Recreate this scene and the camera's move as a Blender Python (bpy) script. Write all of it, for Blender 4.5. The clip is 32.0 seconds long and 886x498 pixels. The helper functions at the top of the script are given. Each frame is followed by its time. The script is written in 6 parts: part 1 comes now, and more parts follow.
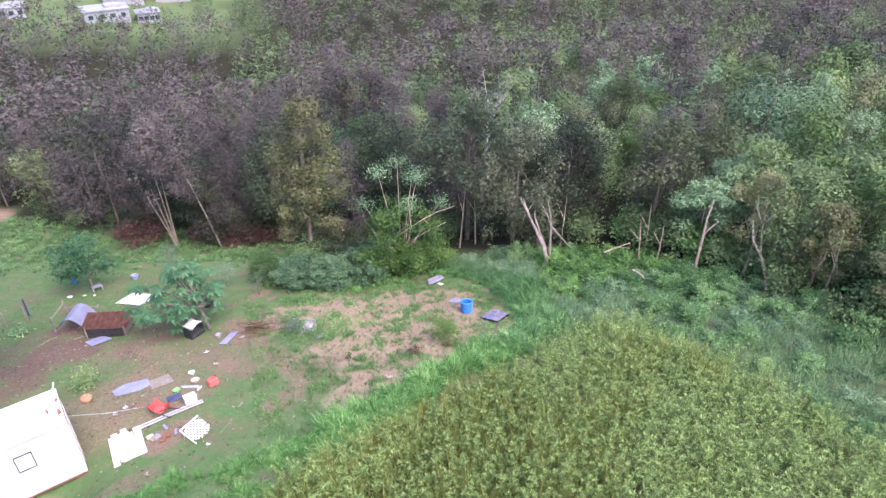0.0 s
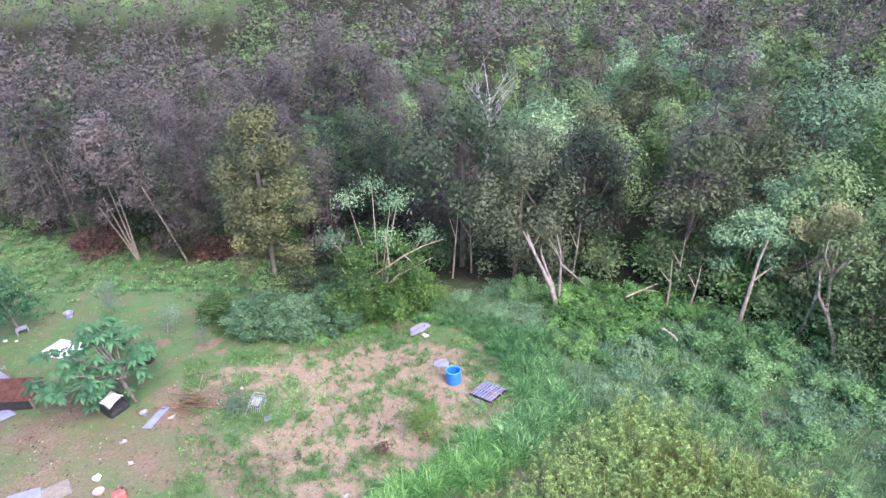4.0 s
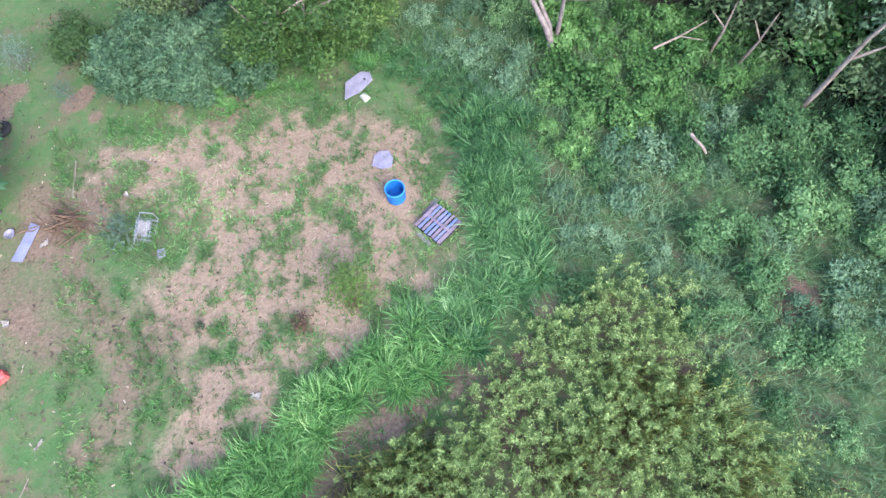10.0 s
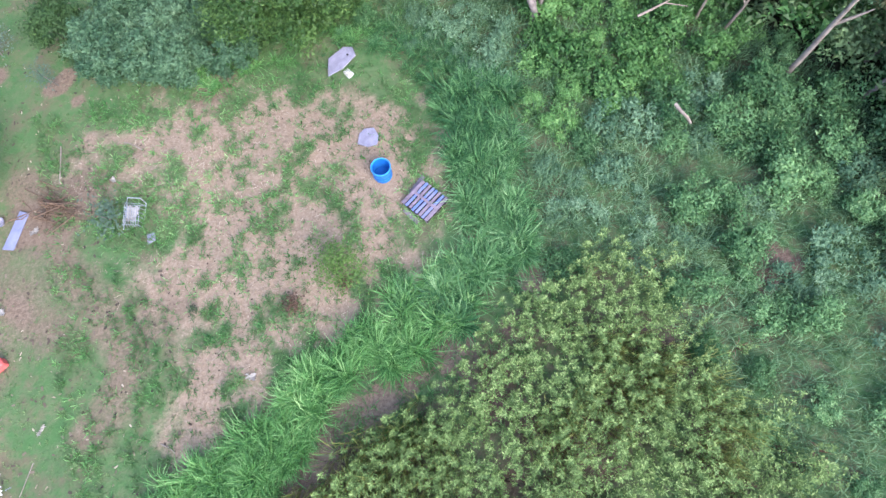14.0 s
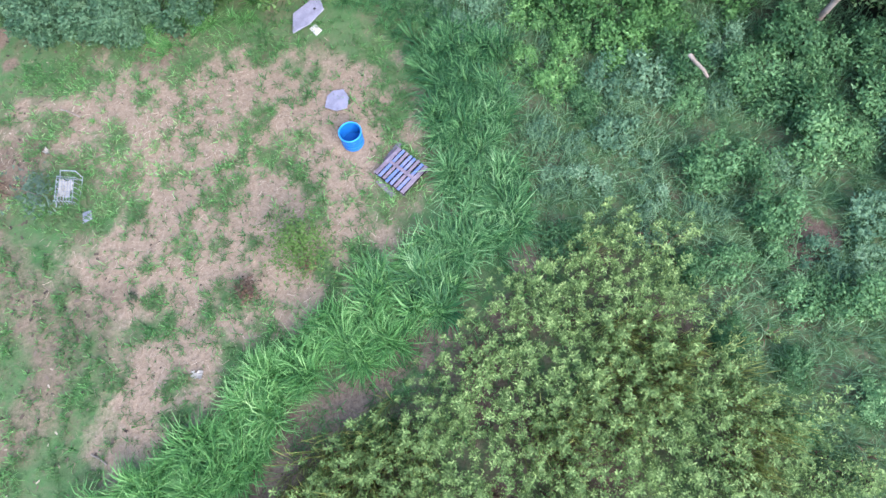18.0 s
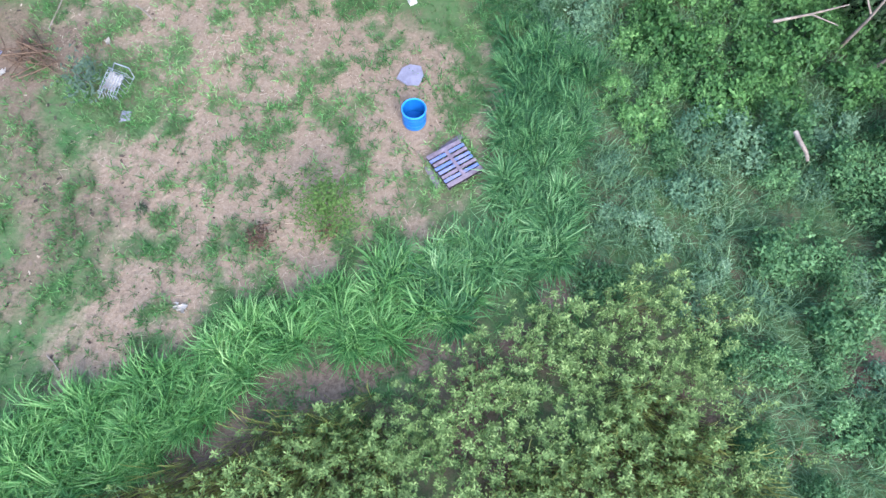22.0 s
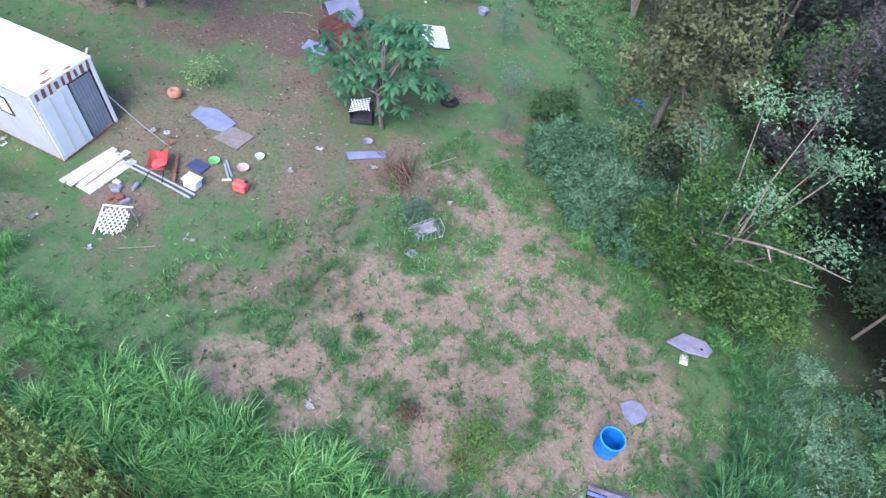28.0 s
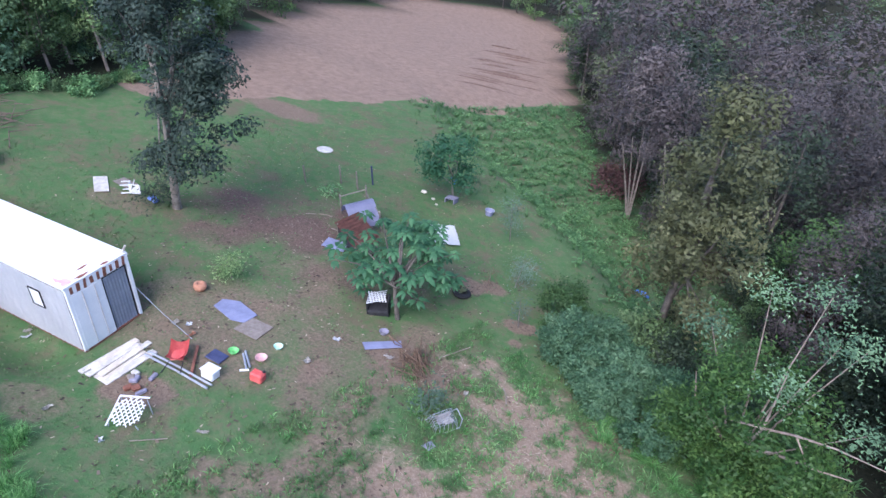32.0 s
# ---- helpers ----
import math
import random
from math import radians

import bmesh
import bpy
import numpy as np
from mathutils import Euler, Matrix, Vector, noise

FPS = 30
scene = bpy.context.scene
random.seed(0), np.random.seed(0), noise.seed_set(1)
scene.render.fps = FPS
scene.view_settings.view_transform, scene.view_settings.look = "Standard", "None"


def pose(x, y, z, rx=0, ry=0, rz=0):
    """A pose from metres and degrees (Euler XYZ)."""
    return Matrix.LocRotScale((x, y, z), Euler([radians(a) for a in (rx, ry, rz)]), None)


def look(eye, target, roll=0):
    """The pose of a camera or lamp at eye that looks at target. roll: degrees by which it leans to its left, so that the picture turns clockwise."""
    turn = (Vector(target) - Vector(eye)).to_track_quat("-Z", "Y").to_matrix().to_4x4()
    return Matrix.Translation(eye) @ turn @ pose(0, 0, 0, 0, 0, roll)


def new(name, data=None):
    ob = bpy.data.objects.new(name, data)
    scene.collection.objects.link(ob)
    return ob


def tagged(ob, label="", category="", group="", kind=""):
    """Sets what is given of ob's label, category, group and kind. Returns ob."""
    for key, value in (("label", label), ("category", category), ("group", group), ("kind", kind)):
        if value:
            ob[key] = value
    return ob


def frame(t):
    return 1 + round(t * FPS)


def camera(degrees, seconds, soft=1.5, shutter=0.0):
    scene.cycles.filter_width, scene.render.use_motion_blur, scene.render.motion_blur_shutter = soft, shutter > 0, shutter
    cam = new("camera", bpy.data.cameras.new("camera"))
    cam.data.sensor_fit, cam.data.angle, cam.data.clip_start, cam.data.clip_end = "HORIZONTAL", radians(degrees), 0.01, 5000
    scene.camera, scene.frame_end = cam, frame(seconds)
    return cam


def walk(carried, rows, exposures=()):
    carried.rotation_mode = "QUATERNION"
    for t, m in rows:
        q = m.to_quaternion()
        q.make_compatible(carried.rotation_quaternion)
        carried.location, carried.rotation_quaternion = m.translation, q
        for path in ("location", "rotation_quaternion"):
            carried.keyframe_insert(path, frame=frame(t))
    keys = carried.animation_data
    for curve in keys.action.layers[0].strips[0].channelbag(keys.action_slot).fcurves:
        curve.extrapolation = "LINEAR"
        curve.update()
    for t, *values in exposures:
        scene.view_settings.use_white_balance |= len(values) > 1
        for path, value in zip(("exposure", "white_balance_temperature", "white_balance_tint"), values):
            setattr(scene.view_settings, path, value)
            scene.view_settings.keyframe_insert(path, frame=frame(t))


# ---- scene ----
cam = camera(69.95, 32.0, soft=1.5)
PATH = [
    (0, (-10.86, -25.743, 23.084), (-10.296, -24.184, 21.966), 1.5),
    (0.5, (-10.677, -24.962, 23.165), (-10.117, -23.405, 22.041), 1.4),
    (1, (-10.282, -24.038, 22.958), (-9.737, -22.473, 21.837), 1.2),
    (1.5, (-9.813, -23.091, 22.897), (-9.274, -21.524, 21.778), 1.3),
    (2, (-9.329, -22.119, 22.779), (-8.79, -20.548, 21.665), 1.3),
    (2.5, (-8.825, -21.181, 22.672), (-8.288, -19.605, 21.564), 1.4),
    (4.5, (-6.021, -17.024, 22.135), (-5.544, -15.604, 20.809), 0.8),
    (5, (-5.272, -15.704, 22.084), (-4.831, -14.395, 20.638), 0.9),
    (5.5, (-4.481, -14.378, 22.036), (-4.041, -13.07, 20.588), 0.8),
    (6, (-3.733, -13.087, 21.914), (-3.307, -11.814, 20.432), 0.9),
    (6.5, (-3.075, -11.859, 21.719), (-2.705, -10.75, 20.096), 1.0),
    (7, (-2.49, -10.544, 21.623), (-2.204, -9.702, 19.831), 1.2),
    (7.5, (-1.92, -9.172, 21.588), (-1.709, -8.559, 19.696), 1.3),
    (8, (-1.372, -8.013, 21.473), (-1.171, -7.401, 19.58), 0.7),
    (8.5, (-0.981, -7.154, 21.39), (-0.808, -6.611, 19.473), 0.5),
    (9, (-0.63, -6.411, 21.422), (-0.476, -5.917, 19.49), 0.1),
    (9.5, (-0.407, -6.113, 21.347), (-0.278, -5.703, 19.393), 0.3),
    (10, (-0.25, -6.074, 21.368), (-0.138, -5.721, 19.402), 0.2),
    (10.5, (-0.096, -6.015, 21.418), (-0.008, -5.731, 19.441), -0.5),
    (11, (-0.024, -5.841, 21.49), (0.053, -5.603, 19.506), -0.3),
    (11.5, (0.05, -5.606, 21.513), (0.128, -5.373, 19.528), -0.3),
    (12, (0.07, -5.483, 21.515), (0.149, -5.249, 19.53), -0.1),
    (12.5, (0.076, -5.53, 21.504), (0.156, -5.291, 19.52), -0.1),
    (13, (0.215, -5.382, 21.735), (0.287, -5.164, 19.748), -0.5),
    (13.5, (0.192, -5.567, 21.676), (0.271, -5.335, 19.691), -0.2),
    (15.5, (0.408, -5.88, 21.338), (0.49, -5.639, 19.354), -0.3),
    (16, (0.435, -5.983, 20.541), (0.52, -5.74, 18.558), 0.3),
    (16.5, (0.593, -5.965, 19.782), (0.676, -5.727, 17.797), 0.2),
    (17, (0.764, -5.966, 19.537), (0.844, -5.738, 17.552), -0.3),
    (17.5, (0.762, -6.059, 19.301), (0.842, -5.832, 17.315), -0.2),
    (18, (0.654, -6.153, 18.747), (0.737, -5.924, 16.762), 0.4),
    (18.5, (0.566, -6.35, 18.053), (0.654, -6.106, 16.07), 0.2),
    (19, (0.536, -6.48, 17.437), (0.614, -6.218, 15.455), 0.1),
    (19.5, (0.554, -6.396, 17.126), (0.606, -6.144, 15.142), 0.0),
    (20, (0.58, -6.492, 17.07), (0.61, -6.235, 15.086), -1.0),
    (20.5, (0.518, -6.547, 17.1), (0.539, -6.289, 15.116), -0.4),
    (21, (0.501, -6.695, 17.133), (0.514, -6.421, 15.152), -0.6),
    (21.5, (0.515, -6.705, 17.16), (0.525, -6.428, 15.18), -0.5),
    (22, (0.582, -6.458, 17.274), (0.588, -6.144, 15.299), -1.2),
    (22.5, (0.608, -6.301, 17.314), (0.634, -5.565, 15.454), -0.1),
    (23, (0.569, -6.471, 17.237), (0.599, -5.657, 15.41), 0.2),
    (23.5, (0.597, -6.417, 17.286), (0.611, -5.603, 15.459), 0.0),
    (24, (0.546, -6.364, 17.277), (0.532, -5.55, 15.45), 0.3),
    (24.5, (0.566, -6.399, 17.29), (0.491, -5.582, 15.466), 0.2),
    (25, (0.479, -6.412, 17.199), (0.298, -5.604, 15.378), 1.0),
    (25.5, (0.521, -6.413, 17.148), (0.268, -5.623, 15.328), 1.1),
    (27.5, (0.393, -6.442, 17.266), (-0.213, -5.797, 15.472), 0.5),
    (28, (0.399, -6.585, 17.31), (-0.385, -5.818, 15.637), 0.4),
    (28.5, (0.331, -6.853, 17.12), (-0.649, -5.994, 15.603), 0.5),
    (29, (0.18, -6.971, 17.012), (-0.963, -6.023, 15.673), 0.5),
    (29.5, (0.221, -7.116, 17.026), (-0.971, -6.127, 15.76), 0.2),
    (30, (0.185, -7.182, 17.1), (-1.006, -6.19, 15.836), 0.2),
    (30.5, (0.165, -7.175, 17.138), (-1.034, -6.194, 15.873), -0.0),
    (31, (0.167, -7.188, 17.259), (-1.029, -6.205, 15.993), 0.0),
    (31.5, (0.209, -7.11, 17.353), (-0.976, -6.115, 16.086), -0.1),
    (32, (0.253, -7.19, 17.456), (-0.856, -6.113, 16.187), 0.0),
]
walk(cam, [(t, look(eye, target, roll)) for t, eye, target, roll in PATH], exposures=[(0, 1.98, 6600, 25), (2.5, 2.06, 6500, 23), (6, 2.2, 6200, 18), (9, 2.02, 6150, 15), (13, 1.95, 6100, 14), (20, 1.88, 5900, 10), (24, 1.86, 5750, 10), (28, 1.58, 5650, 14), (29, 1.37, 5650, 16), (30, 1.28, 5650, 17), (32, 1.3, 5650, 17)])


# ---- world and light ----
world = bpy.data.worlds.new("world")
scene.world = world
world.use_nodes = True
wn = world.node_tree
sky = wn.nodes.new("ShaderNodeTexSky")
sky.sky_type = "NISHITA"
sky.sun_disc = False
sky.sun_elevation = radians(50)
sky.sun_rotation = radians(158)
sky.air_density, sky.dust_density, sky.ozone_density = 1.0, 2.0, 1.0
wn.nodes["Background"].inputs["Strength"].default_value = 0.15
wn.links.new(sky.outputs[0], wn.nodes["Background"].inputs["Color"])
sun = new("sun", bpy.data.lights.new("sun", "SUN"))
sun.data.energy, sun.data.angle, sun.data.color = 1.5, radians(40), (1.0, 0.96, 0.92)
sun.matrix_world = look((0, 0, 0), (-0.2, 0.5, -0.84))

rng = np.random.default_rng(7)


# ---- numbers of the land ----
def smooth(a, b, v):
    v = np.clip((np.asarray(v, float) - a) / (b - a), 0, 1)
    return v * v * (3 - 2 * v)


def lumps(x, y, size, seed=0):
    """A soft random field between -1 and 1."""
    r = np.random.default_rng(100 + seed)
    out = 0 * x
    for _ in range(7):
        a, p = r.uniform(0, 2 * np.pi), r.uniform(0, 2 * np.pi)
        k = 2 * np.pi / size * r.uniform(0.6, 1.7)
        out = out + np.sin(k * (np.cos(a) * x + np.sin(a) * y) + p)
    return out / 4


def patchy(x, y, size, seed=0):
    """An uneven random field of patches, about -1 to 1, with no direction of its own."""
    out = 0 * np.asarray(x, float)
    for octave, weight in ((0, 1.0), (1, 0.6), (2, 0.35)):
        table = np.random.default_rng(900 + 10 * seed + octave).uniform(-1, 1, (256, 256))
        c, q = math.cos(0.7 + octave), math.sin(0.7 + octave)
        u, v = (c * x - q * y) * 2 ** octave / size, (q * x + c * y) * 2 ** octave / size
        i, j = np.floor(u).astype(int), np.floor(v).astype(int)
        a, b = smooth(0, 1, u - i), smooth(0, 1, v - j)
        i, j, i1, j1 = i % 256, j % 256, (i + 1) % 256, (j + 1) % 256
        low = table[i, j] * (1 - a) + table[i1, j] * a
        high = table[i, j1] * (1 - a) + table[i1, j1] * a
        out = out + weight * (low * (1 - b) + high * b)
    return out


def land(x, y):
    """The height of the ground: a hillside that falls towards +y, with a gully at the wood and a valley floor."""
    x, y = np.asarray(x, float), np.asarray(y, float)
    yy = np.clip(y, -30, None)
    fall = -0.2926 * np.minimum(yy, 60) - 0.20 * np.clip(yy - 60, 0, 70)
    z = fall - 0.009 * np.clip(x, -60, 60)
    s = y + 0.42 * (x + 11)
    z = z - 2.6 * smooth(15, 20, s) * smooth(4, -4, x) * smooth(-46, -24, x)
    z = z + 3.0 * smooth(18, 40, x)
    # the bank flattens towards the container, which stands on a shelf
    z = z - 0.85 * np.exp(-(((x + 20) / 5.5) ** 2) - ((y + 7) / 3.2) ** 2)
    u, v = -0.95 * (x + 18.7) - 0.312 * (y + 5.84), -0.312 * (x + 18.7) + 0.95 * (y + 5.84)
    shelf = smooth(-0.9, 0.8, u) * smooth(15.0, 12.5, u) * smooth(-2.6, -0.3, v) * smooth(4.6, 2.6, v)
    z = z + shelf * (0.74 - 0.1 * np.clip(v, 0, 2.4) - z)
    return z + 0.05 * lumps(x, y, 5.0, 1) + 0.12 * lumps(x, y, 17.0, 2) * smooth(6, 25, np.hypot(x + 3, y))


def ellipse(x, y, cx, cy, rx, ry, turn=0.0, soft=0.3):
    c, s = np.cos(np.radians(turn)), np.sin(np.radians(turn))
    u, v = ((x - cx) * c + (y - cy) * s) / rx, (-(x - cx) * s + (y - cy) * c) / ry
    return smooth(1 + soft, 1 - soft, np.hypot(u, v))


def along(x, y, line):
    """The distance from a broken line."""
    best = np.full(np.shape(x), 1e9)
    for (ax, ay), (bx, by) in zip(line[:-1], line[1:]):
        k = np.clip(((x - ax) * (bx - ax) + (y - ay) * (by - ay)) / ((bx - ax) ** 2 + (by - ay) ** 2), 0, 1)
        best = np.minimum(best, np.hypot(x - ax - k * (bx - ax), y - ay - k * (by - ay)))
    return best


def inside(x, y, poly):
    """Whether points lie in a polygon."""
    odd = np.zeros(np.shape(x), bool)
    for (ax, ay), (bx, by) in zip(poly, poly[1:] + poly[:1]):
        cross = ((ay > y) != (by > y)) & (x < (bx - ax) * (y - ay) / (by - ay + 1e-12) + ax)
        odd ^= cross
    return odd


STRAP = [(4.2, 1.6), (3.6, -0.8), (2.8, -3.6), (1.2, -4.9), (-1.2, -5.6), (-3.6, -6.6), (-6.0, -7.7), (-8.8, -8.6), (-11.5, -10.4), (-14.0, -12.6), (-17.0, -15.5)]
TUFTS = [(-10.0, -9.2), (-13.6, -9.2), (-15.5, -9.0), (-17.6, -9.6), (-20.0, -11.0)]
FIELD = [(3.9, -5.4), (5.5, -5.3), (6.6, -6.1), (7.1, -7.5), (7.5, -10.3), (8.0, -13.0), (8.4, -17.4), (9.5, -34.0), (-24.0, -34.0), (-18.0, -17.0), (-12.7, -11.2), (-8.8, -10.1), (-4.8, -8.4), (-3.2, -7.8), (-1.8, -7.5), (-0.3, -7.2), (0.95, -6.6), (2.3, -5.9)]
SCRUB = [(2.6, 5.4), (4.2, 1.5), (4.4, -3.0), (3.6, -5.4), (5.5, -5.0), (6.4, -6.0), (6.9, -7.5), (7.3, -10.3), (7.8, -13.0), (8.2, -17.4), (9.5, -34.0), (30.0, -34.0), (24, -22), (17.5, -9), (15.6, -1.0), (14.2, 2.4), (11.8, 5.0), (8.4, 7.2), (2.0, 8.0), (1.0, 6.5)]
HEDGE = [(-9.1, 9.3), (-8.3, 8.5), (-6.5, 7.7), (-3.4, 7.4)]
SKIRTED = [(-3.4, 7.5), (-1.4, 7.6), (0.2, 8.0), (1.0, 8.6)]
OPEN_LAND = [(-78, 80), (-58, 79), (-46, 62), (-37, 50), (-26, 39), (-17.5, 30.8), (-10.5, 24.4), (-5, 21), (-1.5, 16.5), (2.5, 11.2), (8, 8.6), (12.0, 5.8), (15.0, 1.4), (15.9, -4.5), (16.2, -10), (18, -18), (30, -40), (60, -90), (-80, -90), (-46, -22), (-44, -2), (-45, 4), (-50, 13), (-62, 23), (-76, 42), (-83, 62)]
STRAW = [(-8.4, 5.9), (-6.4, 5.7), (-4.9, 5.6), (-2.4, 4.5), (-0.2, 3.1), (2.1, 2.0), (2.4, 0.9), (1.5, -0.2), (1.8, -1.3), (0.6, -2.5), (-0.2, -3.9), (-1.6, -4.6), (-3.0, -5.6), (-4.1, -5.5), (-5.0, -5.0), (-6.4, -6.2), (-7.0, -7.3), (-8.5, -6.8), (-8.5, -4.8), (-7.3, -3.4), (-9.1, -2.4), (-9.0, -0.4), (-7.2, 0.2), (-7.1, 2.2), (-8.2, 2.9), (-10.0, 3.0), (-10.9, 4.4), (-9.4, 4.7)]
DIRT = [(-41, 8), (-40.5, 15), (-38.5, 23), (-37, 33), (-36, 47), (-46, 62), (-57, 77), (-77, 78), (-82, 62), (-75, 43), (-61, 25), (-49, 14), (-44, 6)]

BARE = [(-3.5, -7.45, 1.0, 0.7), (-2.4, -7.05, 1.0, 0.55), (-4.7, -8.45, 1.0, 0.6), (-5.7, -9.05, 0.7, 0.45), (-1.3, -6.95, 0.8, 0.5), (0.1, -6.55, 0.9, 0.55), (3.34, -5.17, 0.7, 0.5), (2.2, -3.3, 0.4, 0.3)]


def zones(x, y):
    """How much straw, bare earth, leaf litter and turned field there is at a place; litter and wood also hold painted
    shade.
    """
    wob = 0.9 * patchy(x, y, 2.6, 3) + 0.35 * patchy(x, y, 0.9, 4)
    edge = along(x, y, STRAW + STRAW[:1])
    straw = np.where(inside(x, y, STRAW), 0.62 + 0.38 * smooth(0.0, 1.2, edge), 0.62 * smooth(1.6, 0.0, edge + 0.7 * wob))
    straw = straw * (0.70 + 0.36 * patchy(x, y, 0.8, 21) + 0.22 * patchy(x, y, 0.33, 22))
    path = smooth(1.5, 0.3, along(x + 0.5 * wob, y, [(-12.6, 4.2), (-11.6, 0.6), (-10.2, -1.8), (-9.4, -3.6), (-10.8, -5.2)])) * 0.66
    path = np.maximum(path, 0.6 * ellipse(x + wob, y + wob, -17.2, -2.2, 4.0, 3.2, 10))
    path = np.maximum(path, 0.8 * ellipse(x + wob, y, -11.6, 2.7, 2.2, 1.2, 30))
    path = np.maximum(path, 0.55 * ellipse(x + wob, y, -16.6, -7.8, 1.6, 0.8, 10))
    for cx, cy, rx, ry in BARE:
        path = np.maximum(path, 0.85 * ellipse(x + 0.3 * wob, y + 0.3 * wob, cx, cy, rx, ry, 15))
    for cx, cy, rx, ry, k in ((-5.2, 5.7, 1.1, 0.7, 0.9), (-8.2, -2.2, 1.4, 0.8, 0.6), (0.2, -6.2, 0.9, 0.5, 0.8), (3.3, -5.2, 0.7, 0.5, 0.8), (-11.0, 8.2, 0.7, 0.5, 0.95), (-10.4, 7.1, 0.4, 0.3, 0.9), (-13.6, 9.6, 0.9, 0.6, 0.8), (-14.4, 8.6, 0.9, 0.7, 0.8), (-37.5, 13.5, 3.4, 1.6, 0.75), (-27.4, -1.2, 2.0, 1.0, 0.6), (-15.6, -5.4, 1.3, 0.7, 0.8)):
        path = np.maximum(path, k * ellipse(x + 0.3 * wob, y + 0.3 * wob, cx, cy, rx, ry, 20))
    litter = (0.62 + 0.25 * patchy(x, y, 2.0, 71)) * ellipse(x + 2 * wob, y + 2 * wob, -23.6, 3.6, 5.6, 3.6, 38, 0.6)
    litter = np.maximum(litter, (0.5 + 0.25 * patchy(x, y, 1.8, 72)) * ellipse(x + 2 * wob, y + 2 * wob, -18.6, 5.0, 4.6, 3.6, 35, 0.6))
    path = np.maximum(path, (0.42 + 0.26 * patchy(x, y, 2.2, 73)) * ellipse(x + wob, y + wob, -17.0, -0.5, 7.0, 6.5, 0, 0.6))
    thatch = np.maximum(smooth(1.3, 0.7, along(x, y, STRAP) + 0.4 * wob), np.maximum(0.55 * inside(x, y, SCRUB) * smooth(-15, -11, y), 1.0 * inside(x, y, FIELD)))
    litter = np.maximum(litter, (0.5 + 0.2 * patchy(x, y, 1.2, 36)) * thatch)
    # the scrub hollow's shadow, painted with the dark litter colour
    litter = np.maximum(litter, 0.8 * ellipse(x + 0.5 * wob, y + 0.5 * wob, 10.9, -7.2, 1.0, 0.6, 10))
    d = along(x, y, DIRT + DIRT[:1])
    turned = np.where(inside(x, y, DIRT), 1.0, smooth(1.5, 0.0, d + wob))
    # wood: where the ground takes the trees' shade as a near-black colour
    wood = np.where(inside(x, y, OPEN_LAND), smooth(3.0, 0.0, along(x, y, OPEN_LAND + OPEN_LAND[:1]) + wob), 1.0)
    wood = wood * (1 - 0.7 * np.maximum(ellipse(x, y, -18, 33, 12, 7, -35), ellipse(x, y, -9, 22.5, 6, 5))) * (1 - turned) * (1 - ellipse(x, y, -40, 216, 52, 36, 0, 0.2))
    return straw, path, litter, turned, wood


# ---- materials ----
def material(name, rough=0.9, metal=0.0, spec=0.3):
    m = bpy.data.materials.new(name)
    m.use_nodes = True
    b = m.node_tree.nodes["Principled BSDF"]
    b.inputs["Roughness"].default_value = rough
    b.inputs["Metallic"].default_value = metal
    b.inputs["Specular IOR Level"].default_value = spec
    return m, m.node_tree, b


def node(tree, kind, **values):
    n = tree.nodes.new(kind)
    for key, value in values.items():
        n.inputs[key].default_value = value
    return n


def noise_of(tree, scale, detail=4.0, rough=0.6, coords="Object"):
    n = node(tree, "ShaderNodeTexNoise", Scale=scale, Detail=detail, Roughness=rough)
    c = tree.nodes.new("ShaderNodeTexCoord")
    tree.links.new(c.outputs[coords], n.inputs["Vector"])
    return n.outputs["Fac"]


def ramp(tree, fac, stops):
    r = tree.nodes.new("ShaderNodeValToRGB")
    el = r.color_ramp.elements
    while len(el) < len(stops):
        el.new(0.5)
    for e, (p, c) in zip(el, stops):
        e.position, e.color = p, (*c, 1)
    tree.links.new(fac, r.inputs[0])
    return r.outputs[0]


def mix(tree, fac, a, b, mode="MIX"):
    n = tree.nodes.new("ShaderNodeMix")
    n.data_type, n.blend_type = "RGBA", mode
    for socket, v in ((n.inputs[0], fac), (n.inputs[6], a), (n.inputs[7], b)):
        if isinstance(v, (int, float)):
            socket.default_value = v
        elif isinstance(v, tuple):
            socket.default_value = (*v, 1)
        else:
            tree.links.new(v, socket)
    return n.outputs[2]


def math_of(tree, op, a, b=0.0):
    n = tree.nodes.new("ShaderNodeMath")
    n.operation, n.use_clamp = op, False
    for socket, v in zip(n.inputs, (a, b)):
        if isinstance(v, (int, float)):
            socket.default_value = v
        else:
            tree.links.new(v, socket)
    return n.outputs[0]


def bump(tree, b, fac, strength=0.4, distance=0.02):
    n = node(tree, "ShaderNodeBump", Strength=strength, Distance=distance)
    tree.links.new(fac, n.inputs["Height"])
    tree.links.new(n.outputs[0], b.inputs["Normal"])


def plain(name, dark, light, scale=6.0, rough=0.8, metal=0.0, spec=0.3, relief=0.3, fine=60.0, coords="Object"):
    """A surface with two tones in large stains and a fine grain."""
    m, t, b = material(name, rough, metal, spec)
    big, small = noise_of(t, scale, 5, 0.65, coords), noise_of(t, fine, 3, 0.6, coords)
    f = math_of(t, "ADD", math_of(t, "MULTIPLY", big, 0.7), math_of(t, "MULTIPLY", small, 0.3))
    c = ramp(t, f, [(0.35, dark), (0.65, light)])
    t.links.new(c, b.inputs["Base Color"])
    bump(t, b, small, relief)
    return m


